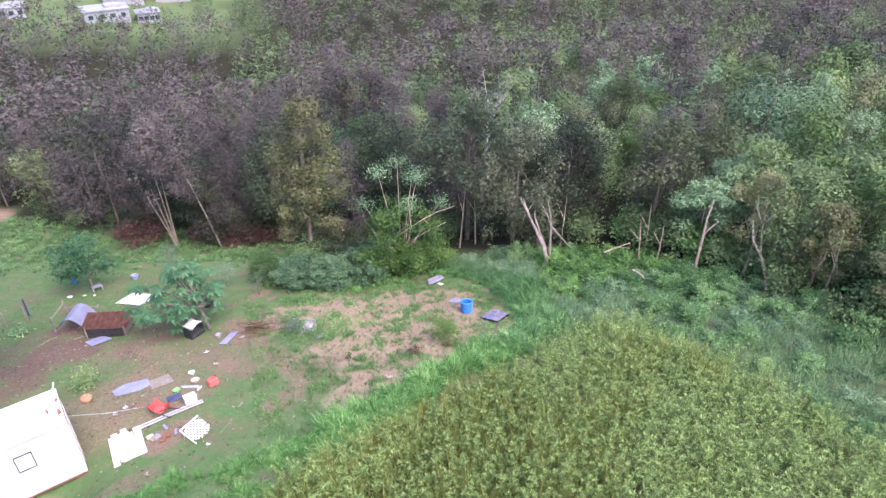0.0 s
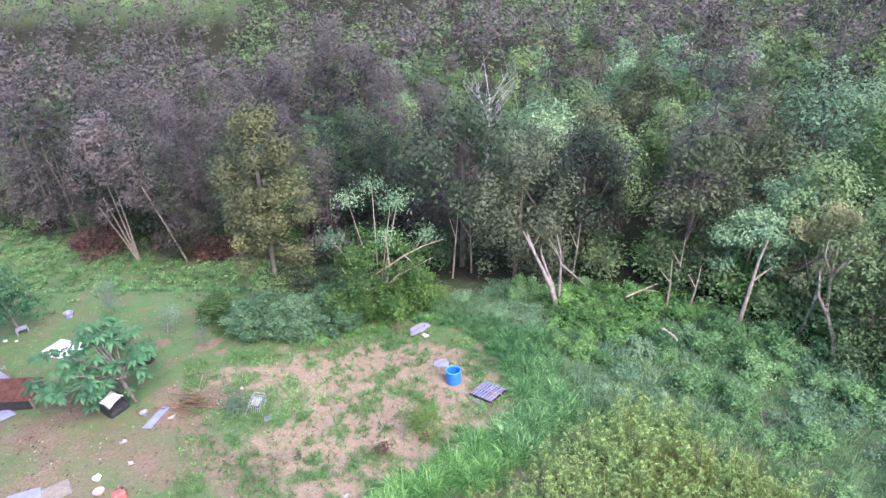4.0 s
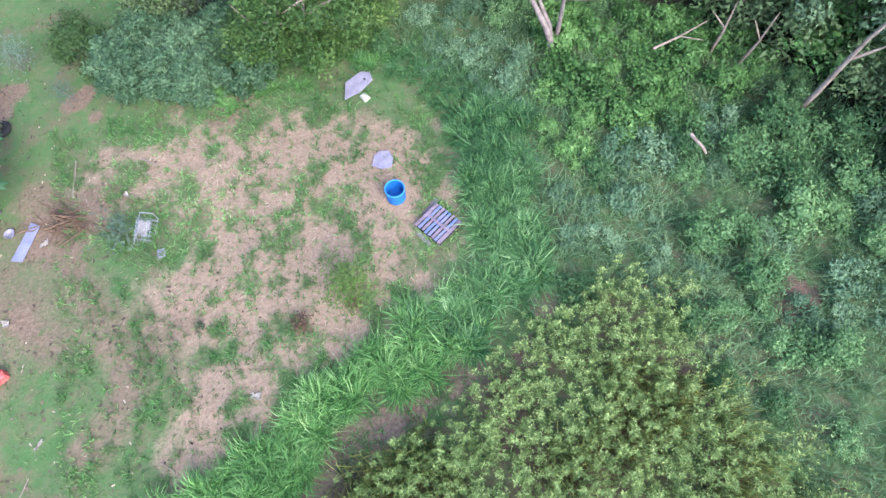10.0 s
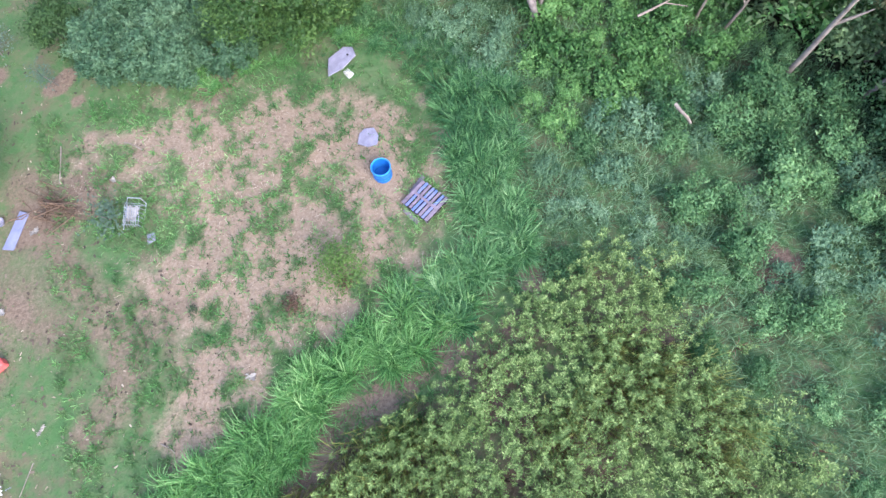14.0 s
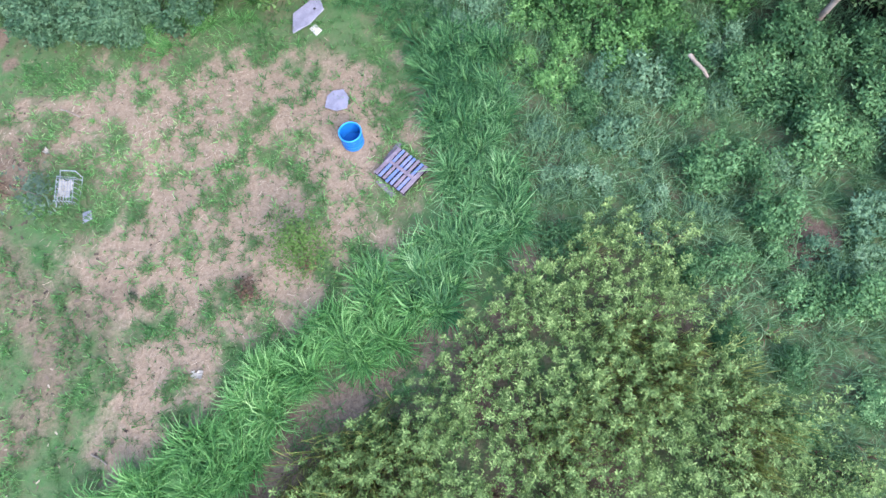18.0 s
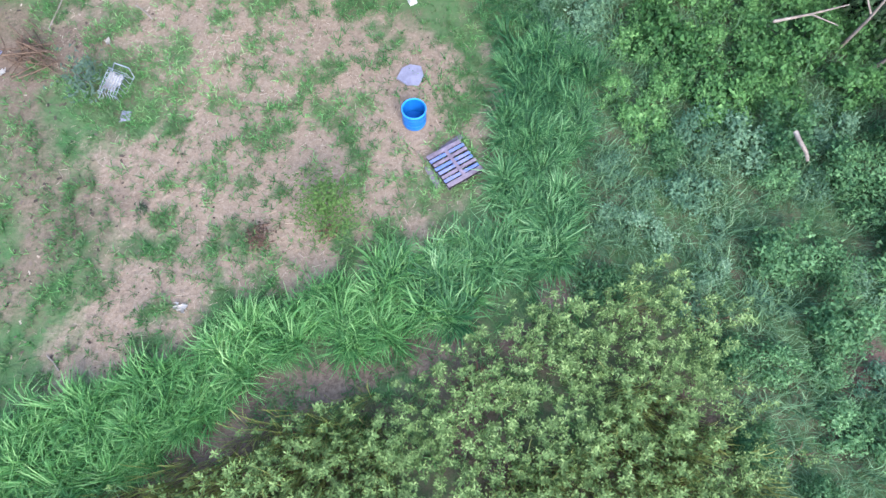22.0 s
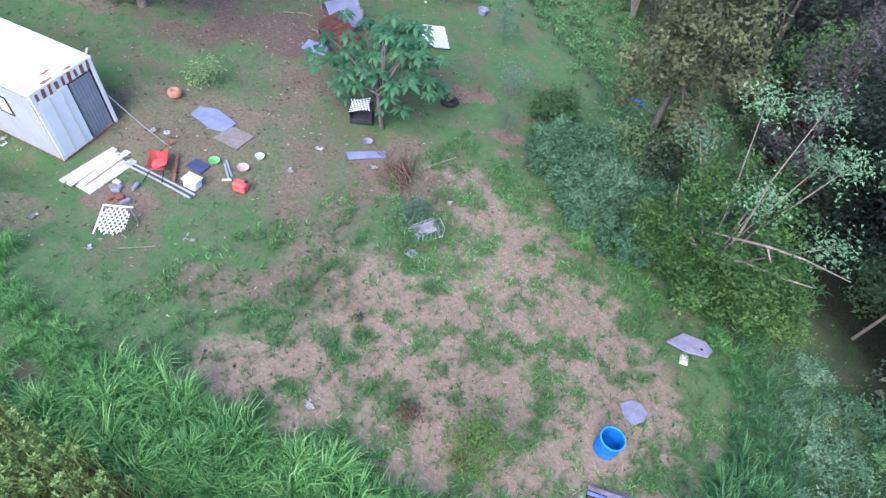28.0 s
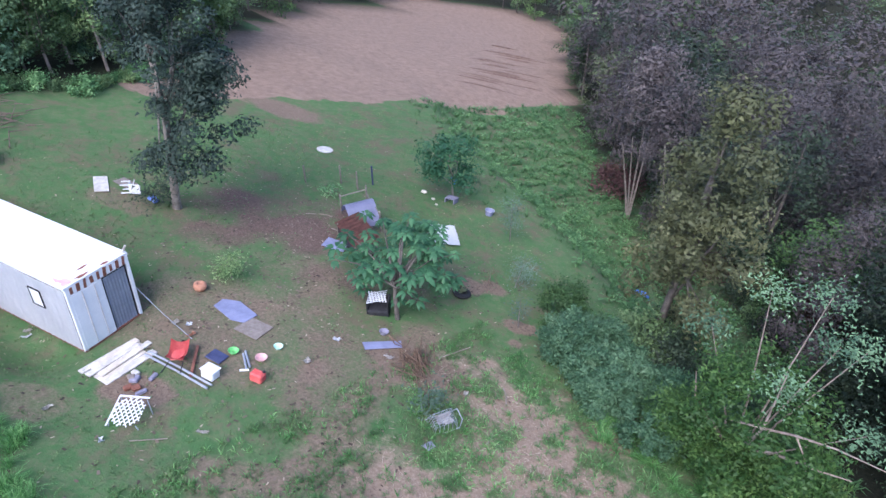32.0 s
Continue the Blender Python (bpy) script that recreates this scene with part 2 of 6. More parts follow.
def leafy(name, dark, light, tip=None, glow=0.25, rough=0.6, island=0.36, broad=0.9, mottle=1.0):
    """Leaves: each island has its own tone, whole plants differ, and some light passes through."""
    m, t, b = material(name, rough, 0.0, 0.25)
    g = t.nodes.new("ShaderNodeNewGeometry")
    o = t.nodes.new("ShaderNodeObjectInfo")
    big = noise_of(t, 0.8, 3, 0.6, "Object")
    f = math_of(t, "ADD", math_of(t, "MULTIPLY", g.outputs["Random Per Island"], island), math_of(t, "MULTIPLY", math_of(t, "ADD", math_of(t, "MULTIPLY", math_of(t, "SUBTRACT", big, 0.5), 2.2 * mottle), 0.32), 1.0 - island))
    f = math_of(t, "ADD", f, math_of(t, "MULTIPLY", math_of(t, "SUBTRACT", o.outputs["Random"], 0.5), 0.5))
    f = math_of(t, "ADD", f, math_of(t, "MULTIPLY", math_of(t, "SUBTRACT", noise_of(t, 0.16, 2, 0.5, "Object"), 0.5), broad))
    stops = [(0.15, dark), (0.8, light)]
    if tip:
        stops = [(0.12, dark), (0.62, light), (0.95, tip)]
    c = ramp(t, f, stops)
    t.links.new(c, b.inputs["Base Color"])
    tr = t.nodes.new("ShaderNodeBsdfTranslucent")
    t.links.new(c, tr.inputs["Color"])
    ms = t.nodes.new("ShaderNodeMixShader")
    ms.inputs[0].default_value = glow
    out = t.nodes["Material Output"]
    t.links.new(b.outputs[0], ms.inputs[1])
    t.links.new(tr.outputs[0], ms.inputs[2])
    t.links.new(ms.outputs[0], out.inputs["Surface"])
    return m


def ground_material():
    m, t, b = material("ground", 0.95, 0.0, 0.1)

    def attr(name):
        a = t.nodes.new("ShaderNodeAttribute")
        a.attribute_name = name
        return a.outputs["Fac"]

    fine, mid, big = noise_of(t, 9.0, 5, 0.7), noise_of(t, 1.6, 5, 0.65), noise_of(t, 0.22, 4, 0.6)
    speck = noise_of(t, 45.0, 3, 0.7)
    base = ramp(t, math_of(t, "ADD", math_of(t, "MULTIPLY", mid, 0.6), math_of(t, "MULTIPLY", fine, 0.4)),
                [(0.30, (0.050, 0.095, 0.038)), (0.49, (0.086, 0.145, 0.060)), (0.65, (0.150, 0.148, 0.085))])
    base = mix(t, math_of(t, "MULTIPLY", big, 0.4), base, (0.115, 0.150, 0.066))
    lush = ramp(t, noise_of(t, 1.9, 5, 0.7), [(0.46, (0, 0, 0)), (0.60, (0.8, 0.8, 0.8))])
    base = mix(t, lush, base, (0.064, 0.142, 0.048))
    worn = ramp(t, noise_of(t, 0.55, 6, 0.74), [(0.49, (0, 0, 0)), (0.63, (0.75, 0.75, 0.75))])
    base = mix(t, worn, base, (0.150, 0.112, 0.078))
    soil = ramp(t, math_of(t, "ADD", math_of(t, "MULTIPLY", fine, 0.6), math_of(t, "MULTIPLY", speck, 0.4)),
                [(0.32, (0.085, 0.060, 0.044)), (0.52, (0.19, 0.138, 0.10)), (0.7, (0.29, 0.22, 0.165))])
    straw = ramp(t, math_of(t, "ADD", math_of(t, "MULTIPLY", fine, 0.55), math_of(t, "MULTIPLY", speck, 0.45)),
                 [(0.30, (0.145, 0.10, 0.072)), (0.5, (0.265, 0.195, 0.14)), (0.68, (0.36, 0.28, 0.21))])
    litter = ramp(t, math_of(t, "ADD", math_of(t, "MULTIPLY", fine, 0.5), math_of(t, "MULTIPLY", speck, 0.5)),
                  [(0.33, (0.055, 0.038, 0.032)), (0.5, (0.13, 0.088, 0.07)), (0.68, (0.22, 0.16, 0.125))])
    field = ramp(t, math_of(t, "ADD", math_of(t, "MULTIPLY", mid, 0.45), math_of(t, "MULTIPLY", speck, 0.55)),
                 [(0.33, (0.15, 0.10, 0.075)), (0.52, (0.25, 0.175, 0.13)), (0.7, (0.33, 0.24, 0.185))])
    # floor under the trees: their deep shade is put into this near-black
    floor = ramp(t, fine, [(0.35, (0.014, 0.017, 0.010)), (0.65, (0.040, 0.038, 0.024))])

    def grown(name, sharp=2.2):
        a = attr(name)
        v = math_of(t, "ADD", math_of(t, "MULTIPLY", math_of(t, "SUBTRACT", a, 0.5), 1.6), math_of(t, "SUBTRACT", math_of(t, "MULTIPLY", math_of(t, "ADD", mid, fine), 0.5), 0.0))
        n = t.nodes.new("ShaderNodeMath")
        n.operation, n.use_clamp = "MULTIPLY", True
        t.links.new(math_of(t, "SUBTRACT", v, 0.25), n.inputs[0])
        n.inputs[1].default_value = sharp
        return n.outputs[0]

    c = mix(t, grown("straw"), base, straw)
    c = mix(t, grown("path", 1.6), c, soil)
    c = mix(t, grown("litter", 1.8), c, litter)
    c = mix(t, grown("turned", 4.0), c, field)
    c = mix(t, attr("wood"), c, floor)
    t.links.new(c, b.inputs["Base Color"])
    bump(t, b, fine, 0.7, 0.06)
    return m


GROUND = ground_material()
M_GRASS = leafy("grass", (0.075, 0.135, 0.05), (0.14, 0.225, 0.085), (0.23, 0.28, 0.125), 0.3)
M_STRAP = leafy("long_grass", (0.0352, 0.124, 0.0328), (0.162, 0.362, 0.107), (0.384, 0.592, 0.24), 0.38, 0.5, 0.65)
M_WEED = leafy("weed", (0.0875, 0.14, 0.0425), (0.187, 0.286, 0.0893), (0.39, 0.5, 0.19), 0.35, 0.6, 0.8, 0.4)
M_REED = leafy("reed", (0.19, 0.21, 0.06), (0.34, 0.36, 0.11), (0.56, 0.55, 0.21), 0.4, 0.6, 0.7)
M_SCRUB = leafy("scrub", (0.0473, 0.121, 0.0441), (0.182, 0.341, 0.138), (0.4, 0.572, 0.27), 0.32, 0.55, 0.5)
M_VINE = leafy("vine", (0.0424, 0.116, 0.0303), (0.157, 0.321, 0.0968), (0.347, 0.531, 0.196), 0.3, 0.5, 0.45)
M_DRY = leafy("dry_crown", (0.030, 0.026, 0.025), (0.110, 0.092, 0.088), (0.206, 0.173, 0.163), 0.1, 0.6, 0.18, 0.7, 0.5)
M_DARK = leafy("dark_crown", (0.0159, 0.0276, 0.0149), (0.055, 0.0825, 0.044), (0.116, 0.147, 0.0789), 0.1, 0.6, 0.18, 0.7, 0.5)
M_OLIVE = leafy("olive_crown", (0.0429, 0.0605, 0.0286), (0.143, 0.165, 0.0825), (0.3, 0.308, 0.165), 0.1, 0.6, 0.18, 0.7, 0.5)
M_GREEN = leafy("green_crown", (0.0429, 0.078, 0.0325), (0.171, 0.256, 0.102), (0.409, 0.519, 0.218), 0.1, 0.6, 0.18, 0.7, 0.5)
M_LIMEY = leafy("light_crown", (0.0378, 0.081, 0.0243), (0.135, 0.223, 0.0675), (0.297, 0.405, 0.155), 0.1, 0.6, 0.18, 0.7, 0.5)
M_HEDGE = leafy("hedge", (0.0322, 0.0789, 0.0376), (0.115, 0.204, 0.106), (0.255, 0.366, 0.213), 0.1, 0.55, 0.5, 0.7, 0.5)
M_GREYG = leafy("grey_green_crown", (0.0328, 0.0422, 0.0258), (0.0859, 0.103, 0.0606), (0.133, 0.146, 0.0928), 0.1, 0.6, 0.18, 0.7, 0.5)
M_YELLOW = leafy("yellowing_crown", (0.0708, 0.0783, 0.0348), (0.265, 0.265, 0.121), (0.488, 0.462, 0.237), 0.1, 0.6, 0.18, 0.7, 0.5)
M_SHADE = leafy("shade_crown", (0.018, 0.032, 0.024), (0.060, 0.088, 0.062), (0.135, 0.17, 0.11), 0.1, 0.6, 0.18, 0.7, 0.5)
M_THICKET = leafy("red_thicket", (0.035, 0.016, 0.014), (0.105, 0.052, 0.045), (0.17, 0.10, 0.085), 0.15)
M_PALETUFT = leafy("pale_tuft", (0.0788, 0.163, 0.0893), (0.2, 0.326, 0.184), (0.367, 0.504, 0.315), 0.3, 0.6, 0.5)
M_PLUME = leafy("plume_grass", (0.065, 0.135, 0.062), (0.165, 0.285, 0.135), (0.32, 0.44, 0.24), 0.3, 0.6, 0.7)
M_SILVER = leafy("silver_leaf", (0.08, 0.128, 0.088), (0.187, 0.255, 0.187), (0.324, 0.378, 0.297), 0.3)
M_PAPAYA = leafy("broad_leaf", (0.03, 0.095, 0.045), (0.09, 0.215, 0.095), (0.21, 0.39, 0.165), 0.3, 0.5)
M_RANK = leafy("rank_grass", (0.06, 0.135, 0.05), (0.13, 0.25, 0.09), (0.25, 0.37, 0.15), 0.3)
M_FEATHER = leafy("feathery_leaf", (0.0562, 0.112, 0.0624), (0.169, 0.278, 0.143), (0.36, 0.482, 0.274), 0.1, 0.6, 0.3, 0.7, 0.5)
# darker copy of the bark, with the wood's shade put into its colour
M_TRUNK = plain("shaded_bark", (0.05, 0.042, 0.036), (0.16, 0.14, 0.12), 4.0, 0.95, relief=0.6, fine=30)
M_STRAP_DARK = leafy("deep_green_grass", (0.0291, 0.106, 0.0381), (0.153, 0.33, 0.118), (0.447, 0.647, 0.33), 0.35, 0.5, 0.7)
M_GLOSSY = leafy("glossy_leaf", (0.030, 0.075, 0.018), (0.10, 0.185, 0.048), (0.25, 0.36, 0.115), 0.25, 0.5, 0.5)
M_SHRUB = leafy("yellow_green_leaf", (0.072, 0.136, 0.028), (0.15, 0.247, 0.0638), (0.252, 0.35, 0.119), 0.3)
M_DEAD = leafy("dead_leaf", (0.05, 0.03, 0.02), (0.15, 0.085, 0.055), (0.26, 0.17, 0.11), 0.1)
M_FARGREEN = leafy("far_green_crown", (0.032, 0.055, 0.024), (0.105, 0.155, 0.065), (0.21, 0.27, 0.12), 0.1, 0.6, 0.18, 0.7, 0.5)
M_BRIGHT = leafy("bright_crown", (0.06, 0.11, 0.045), (0.20, 0.30, 0.115), (0.40, 0.50, 0.22), 0.3, 0.6, 0.3)
M_HAY = leafy("dry_straw", (0.20, 0.15, 0.11), (0.36, 0.28, 0.205), (0.52, 0.43, 0.33), 0.1, 0.7, 0.8)
M_CRUMB = leafy("crumbs", (0.04, 0.03, 0.024), (0.11, 0.08, 0.06), (0.20, 0.15, 0.115), 0.05, 0.8, 0.8)
M_BARK = plain("bark", (0.10, 0.085, 0.07), (0.30, 0.26, 0.22), 4.0, 0.95, relief=0.6, fine=30)
M_PALE = plain("bleached_wood", (0.16, 0.125, 0.10), (0.38, 0.31, 0.26), 3.0, 0.9, relief=0.6, fine=30)
M_TWIG = plain("dead_twig", (0.07, 0.045, 0.032), (0.20, 0.13, 0.085), 8.0, 0.95)


# ---- mesh tools ----
def mesh_of(name, verts, faces, mat):
    """A mesh from arrays of places and of equally long faces."""
    me = bpy.data.meshes.new(name)
    verts, faces = np.asarray(verts, np.float32), np.asarray(faces, np.int32)
    me.vertices.add(len(verts))
    me.vertices.foreach_set("co", verts.ravel())
    me.loops.add(faces.size)
    me.loops.foreach_set("vertex_index", faces.ravel())
    me.polygons.add(len(faces))
    me.polygons.foreach_set("loop_start", np.arange(len(faces), dtype=np.int32) * faces.shape[1])
    me.update(calc_edges=True)
    if mat:
        me.materials.append(mat)
    return me


def spread(verts, faces, places, sizes, yaws, lean=0.0):
    """Copies of a small shape, joined: at each place with its size, turn and a random lean."""
    v, f = np.asarray(verts, float), np.asarray(faces, int)
    n = len(places)
    sizes = np.asarray(sizes, float)
    if sizes.ndim == 1:
        sizes = np.repeat(sizes[:, None], 3, 1)
    p = v[None] * sizes[:, None, :]
    c, s = np.cos(yaws)[:, None], np.sin(yaws)[:, None]
    x, y, z = p[..., 0] * c - p[..., 1] * s, p[..., 0] * s + p[..., 1] * c, p[..., 2]
    if lean:
        lx, ly = rng.normal(0, lean, (2, n, 1))
        x, y = x + z * lx, y + z * ly
    out = np.stack([x, y, z], -1) + np.asarray(places)[:, None, :]
    return out.reshape(-1, 3), (f[None] + (np.arange(n) * len(v))[:, None, None]).reshape(-1, f.shape[1])


def joined(pairs):
    """Several (verts, faces) as one."""
    vs, fs, k = [], [], 0
    for v, f in pairs:
        vs.append(np.asarray(v, float))
        fs.append(np.asarray(f, int) + k)
        k += len(v)
    return np.concatenate(vs), np.concatenate(fs)


def tube(points, radii, sides=7):
    """A tapered round limb along points, of quads, closed by a point at its end."""
    p = np.asarray(points, float)
    vs, fs = [], []
    for i, (q, r) in enumerate(zip(p, radii)):
        d = p[min(i + 1, len(p) - 1)] - p[max(i - 1, 0)]
        d = d / (np.linalg.norm(d) + 1e-9)
        a = np.cross(d, (0.31, 0.93, 0.2))
        a /= np.linalg.norm(a) + 1e-9
        b = np.cross(d, a)
        t = np.arange(sides) * 2 * np.pi / sides
        vs.append(q + r * (np.cos(t)[:, None] * a + np.sin(t)[:, None] * b))
    v = np.concatenate(vs)
    for i in range(len(p) - 1):
        for k in range(sides):
            fs.append((i * sides + k, i * sides + (k + 1) % sides, (i + 1) * sides + (k + 1) % sides, (i + 1) * sides + k))
    return v, np.array(fs)


def tuft_shape(blades, length, width, arch, seed):
    """A tuft of bent blades, of triangles."""
    r = np.random.default_rng(seed)
    vs, fs = [], []
    for i in range(blades):
        a, out = r.uniform(0, 2 * np.pi), r.uniform(0.2, 1.0) * arch
        l, w = length * r.uniform(0.6, 1.15), width * r.uniform(0.7, 1.3)
        d, e = np.array([np.cos(a), np.sin(a), 0]), np.array([-np.sin(a), np.cos(a), 0])
        o = d * r.uniform(0, 0.12) * length
        m = o + d * out * l * 0.42 + np.array([0, 0, l * 0.62 * (1.1 - 0.5 * out)])
        tip = o + d * out * l * 0.95 + np.array([0, 0, l * (0.95 - 0.75 * out)])
        k = len(vs)
        vs += [o - e * w * 0.4, o + e * w * 0.4, m - e * w * 0.5, m + e * w * 0.5, tip]
        fs += [(k, k + 1, k + 3), (k, k + 3, k + 2), (k + 2, k + 3, k + 4)]
    return np.array(vs), np.array(fs)


def leaves_at(centres, normals_up, size, r, long=1.0):
    """Small pointed leaf sprays at places, turned at random but mostly facing up and out."""
    n = len(centres)
    v = np.array([(-0.5, -0.30 / long, 0.02), (-0.35, 0.34 / long, 0.02), (0.62, 0.0, -0.05)])
    d = r.normal(size=(n, 3)) * np.array([1, 1, 0.5])
    d /= np.linalg.norm(d, axis=1)[:, None]
    up = r.normal(size=(n, 3)) * 0.32 + normals_up
    e = np.cross(up, d)
    e /= np.linalg.norm(e, axis=1)[:, None] + 1e-9
    u = np.cross(d, e)
    s = size * r.uniform(0.6, 1.4, n)
    out = centres[:, None] + s[:, None, None] * (v[None, :, :1] * d[:, None] + v[None, :, 1:2] * e[:, None] + v[None, :, 2:] * u[:, None])
    return out.reshape(-1, 3), np.arange(3 * n).reshape(n, 3)


def crown_shape(r, width, height, clumps, per, leaf, spreadness=0.55, droop=0.0, hollow=0.35, long=1.0, inside_leaf=1.6):
    """A crown of leaf clumps in an uneven envelope, with its foot at z = 0."""
    cs, us = [], []
    lobes = [(r.uniform(0, 2 * np.pi), r.uniform(0.15, 0.5), r.uniform(0.25, 0.85)) for _ in range(5)]
    while len(cs) < clumps:
        q = r.normal(size=3)
        q /= np.linalg.norm(q)
        rad = r.uniform(hollow, 1.0) ** 0.6
        a = np.arctan2(q[1], q[0])
        k = 0.75 + sum(0.45 * w * max(0, np.cos(a - b)) ** 3 for b, w, _ in lobes)
        z = 0.5 + 0.5 * q[2] * rad
        if q[2] < -0.35 and r.random() < 0.6:
            continue
        cs.append((q[0] * rad * width * 0.5 * k, q[1] * rad * width * 0.5 * k, z * height - droop * rad * rad * height * 0.3))
        us.append(q * 0.6 + np.array([0, 0, 0.8]))
    cs, us = np.array(cs), np.array(us)
    pts, ups = [], []
    for c, u in zip(cs, us):
        n = int(per * r.uniform(0.6, 1.4))
        g = r.normal(size=(n, 3)) * spreadness * np.array([1, 1, 0.6])
        pts.append(c + g)
        ups.append(np.repeat(u[None], n, 0) * 0.7 + g / spreadness * 0.5)
    v, f = leaves_at(np.concatenate(pts), np.concatenate(ups), leaf, r, long)
    n = clumps * 3
    q = r.normal(size=(n, 3))
    q = q / np.linalg.norm(q, axis=1)[:, None] * r.uniform(0.1, 0.75, n)[:, None]
    inner = np.c_[q[:, :2] * width * 0.5, (0.5 + 0.5 * q[:, 2]) * height]
    w, g = leaves_at(inner, np.array([0, 0, 1.0]), inside_leaf * leaf, r)
    return (np.concatenate([v, w]), np.concatenate([f, g + len(v)])), cs


def leaves_on(centres, ups, size, r, long=1.0):
    """Small pointed leaves that lie across the directions given."""
    n = len(centres)
    up = ups + r.normal(0, 0.27, (n, 3))
    up /= np.linalg.norm(up, axis=1)[:, None] + 1e-9
    d = r.normal(size=(n, 3))
    d -= up * np.sum(d * up, axis=1)[:, None]
    d /= np.linalg.norm(d, axis=1)[:, None] + 1e-9
    e = np.cross(up, d)
    s = (size * r.uniform(0.6, 1.4, n))[:, None]
    a = centres - 0.5 * s * d - 0.30 / long * s * e
    b = centres - 0.35 * s * d + 0.34 / long * s * e
    c = centres + 0.62 * s * d - 0.08 * s * up
    return np.stack([a, b, c], 1).reshape(-1, 3), np.arange(3 * n).reshape(n, 3)


def lobed_crown(r, width, height, lobes, leaves, leaf, long=1.0, tall=0.85, ragged=0.14, core=0.12, reach=0.2):
    """A crown of rounded leafy lobes in an uneven envelope, with its foot at z = 0."""
    u, a = r.uniform(0, 1, lobes) ** 0.85, r.uniform(0, 2 * np.pi, lobes)
    size = width * reach * r.uniform(0.5, 1.3, lobes)
    out = np.sqrt(r.uniform(0.04, 1.0, lobes)) * np.interp(u, [0, 0.2, 0.5, 0.8, 1], [0.6, 0.9, 1.0, 0.72, 0.25]) * (width * 0.5 - 0.4 * size)
    low, high = 0.6 * size * tall, height - 0.9 * size * tall
    c = np.c_[out * np.cos(a), out * np.sin(a), low + u * (high - low)]
    which = r.choice(lobes, leaves, p=size ** 2 / np.sum(size ** 2))
    n = r.normal(size=(leaves, 3)) + np.array([0, 0, 0.42])
    n /= np.linalg.norm(n, axis=1)[:, None]
    d = r.uniform(0.68, 1.04, leaves) + (r.random(leaves) < ragged) * r.uniform(0.0, 0.5, leaves)
    bumpy = 1 + 0.16 * np.sin(7 * n[:, 0] + which) * np.cos(6 * n[:, 1] - which)
    pts = c[which] + n * (size[which] * d * bumpy)[:, None] * np.array([1, 1, tall])
    v, f = leaves_on(pts, n + np.array([0, 0, 0.3]), leaf, r, long)
    k = int(core * leaves)
    deep = c[r.integers(lobes, size=k)] * np.array([0.75, 0.75, 0.92]) + r.normal(0, 0.4, (k, 3)) * width * reach
    w, g = leaves_on(deep, np.array([0, 0, 1.0]) + np.zeros((k, 3)), 1.7 * leaf, r)
    return (np.concatenate([v, w]), np.concatenate([f, g + len(v)])), c


def limbs_shape(r, height, girth, tips, lean=(0.0, 0.0), fork=0.4, count=6):
    """A trunk that forks and limbs that reach some of the tips."""
    z0 = height * fork
    knee = np.array([lean[0] * 0.5, lean[1] * 0.5, z0])
    top = np.array([lean[0], lean[1], height * 0.9])
    pairs = [tube([(0, 0, -0.4), (0.03, 0.0, 0.15), knee * 0.55, knee, (knee + top) / 2 + r.normal(0, 0.15, 3), top],
                  [girth * 1.35, girth * 1.05, girth * 0.9, girth * 0.75, girth * 0.45, girth * 0.1])]
    for i in r.choice(len(tips), min(count, len(tips)), replace=False):
        b = np.array(tips[i])
        k = r.uniform(0.5, 1.0)
        a = knee * k if r.random() < 0.6 else (knee + top) / 2
        m = (a + b) / 2 + np.array([0, 0, -0.12 * np.linalg.norm(b - a)]) + r.normal(0, 0.12, 3)
        pairs.append(tube([a, m, b], [girth * 0.42, girth * 0.28, girth * 0.06], 5))
    return joined(pairs)


def part(name, me, parent, label=""):
    """Links a mesh as one part under a thing."""
    ob = new(name, me)
    ob.parent = parent
    if label:
        ob["label"] = label
    return ob


def thing(name, m, label, category, group="", kind=""):
    ob = new(name)
    ob.matrix_world = m
    ob.empty_display_size = 0.2
    return tagged(ob, label, category, group, kind)


def on_land(x, y, turn=0.0, dz=0.0, tilt=False, size=1.0):
    """A pose on the ground; tilt lays it along the slope."""
    z = float(land(x, y)) + dz
    m = Matrix.Translation((x, y, z))
    if tilt:
        n = Vector((float(land(x - 0.5, y) - land(x + 0.5, y)), float(land(x, y - 0.5) - land(x, y + 0.5)), 1)).normalized()
        m = m @ Vector((0, 0, 1)).rotation_difference(n).to_matrix().to_4x4()
    return m @ Matrix.Rotation(radians(turn), 4, "Z") @ Matrix.Diagonal((size, size, size, 1))


# ---- ground ----
def graded(lo, a, b, hi, step):
    core = np.arange(a, b + step, step)
    out, s = [], step
    v = b + step
    while v < hi:
        s *= 1.22
        v += s
        out.append(v)
    back, s, v = [], step, a
    while v > lo:
        s *= 1.22
        v -= s
        back.append(v)
    return np.array(back[::-1] + list(core) + out)


gx, gy = graded(-1800, -38, 20, 1800, 0.27), graded(-900, -14, 26, 2400, 0.26)
X, Y = np.meshgrid(gx, gy)
Z = land(X, Y)
nx, ny = len(gx), len(gy)
i, j = np.meshgrid(np.arange(nx - 1), np.arange(ny - 1))
k = (j * nx + i).ravel()
ground_mesh = mesh_of("ground", np.stack([X, Y, Z], -1).reshape(-1, 3), np.stack([k, k + 1, k + nx + 1, k + nx], -1), GROUND)
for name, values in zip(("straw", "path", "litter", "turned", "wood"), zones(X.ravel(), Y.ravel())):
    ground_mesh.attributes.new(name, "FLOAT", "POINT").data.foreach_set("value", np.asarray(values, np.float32))
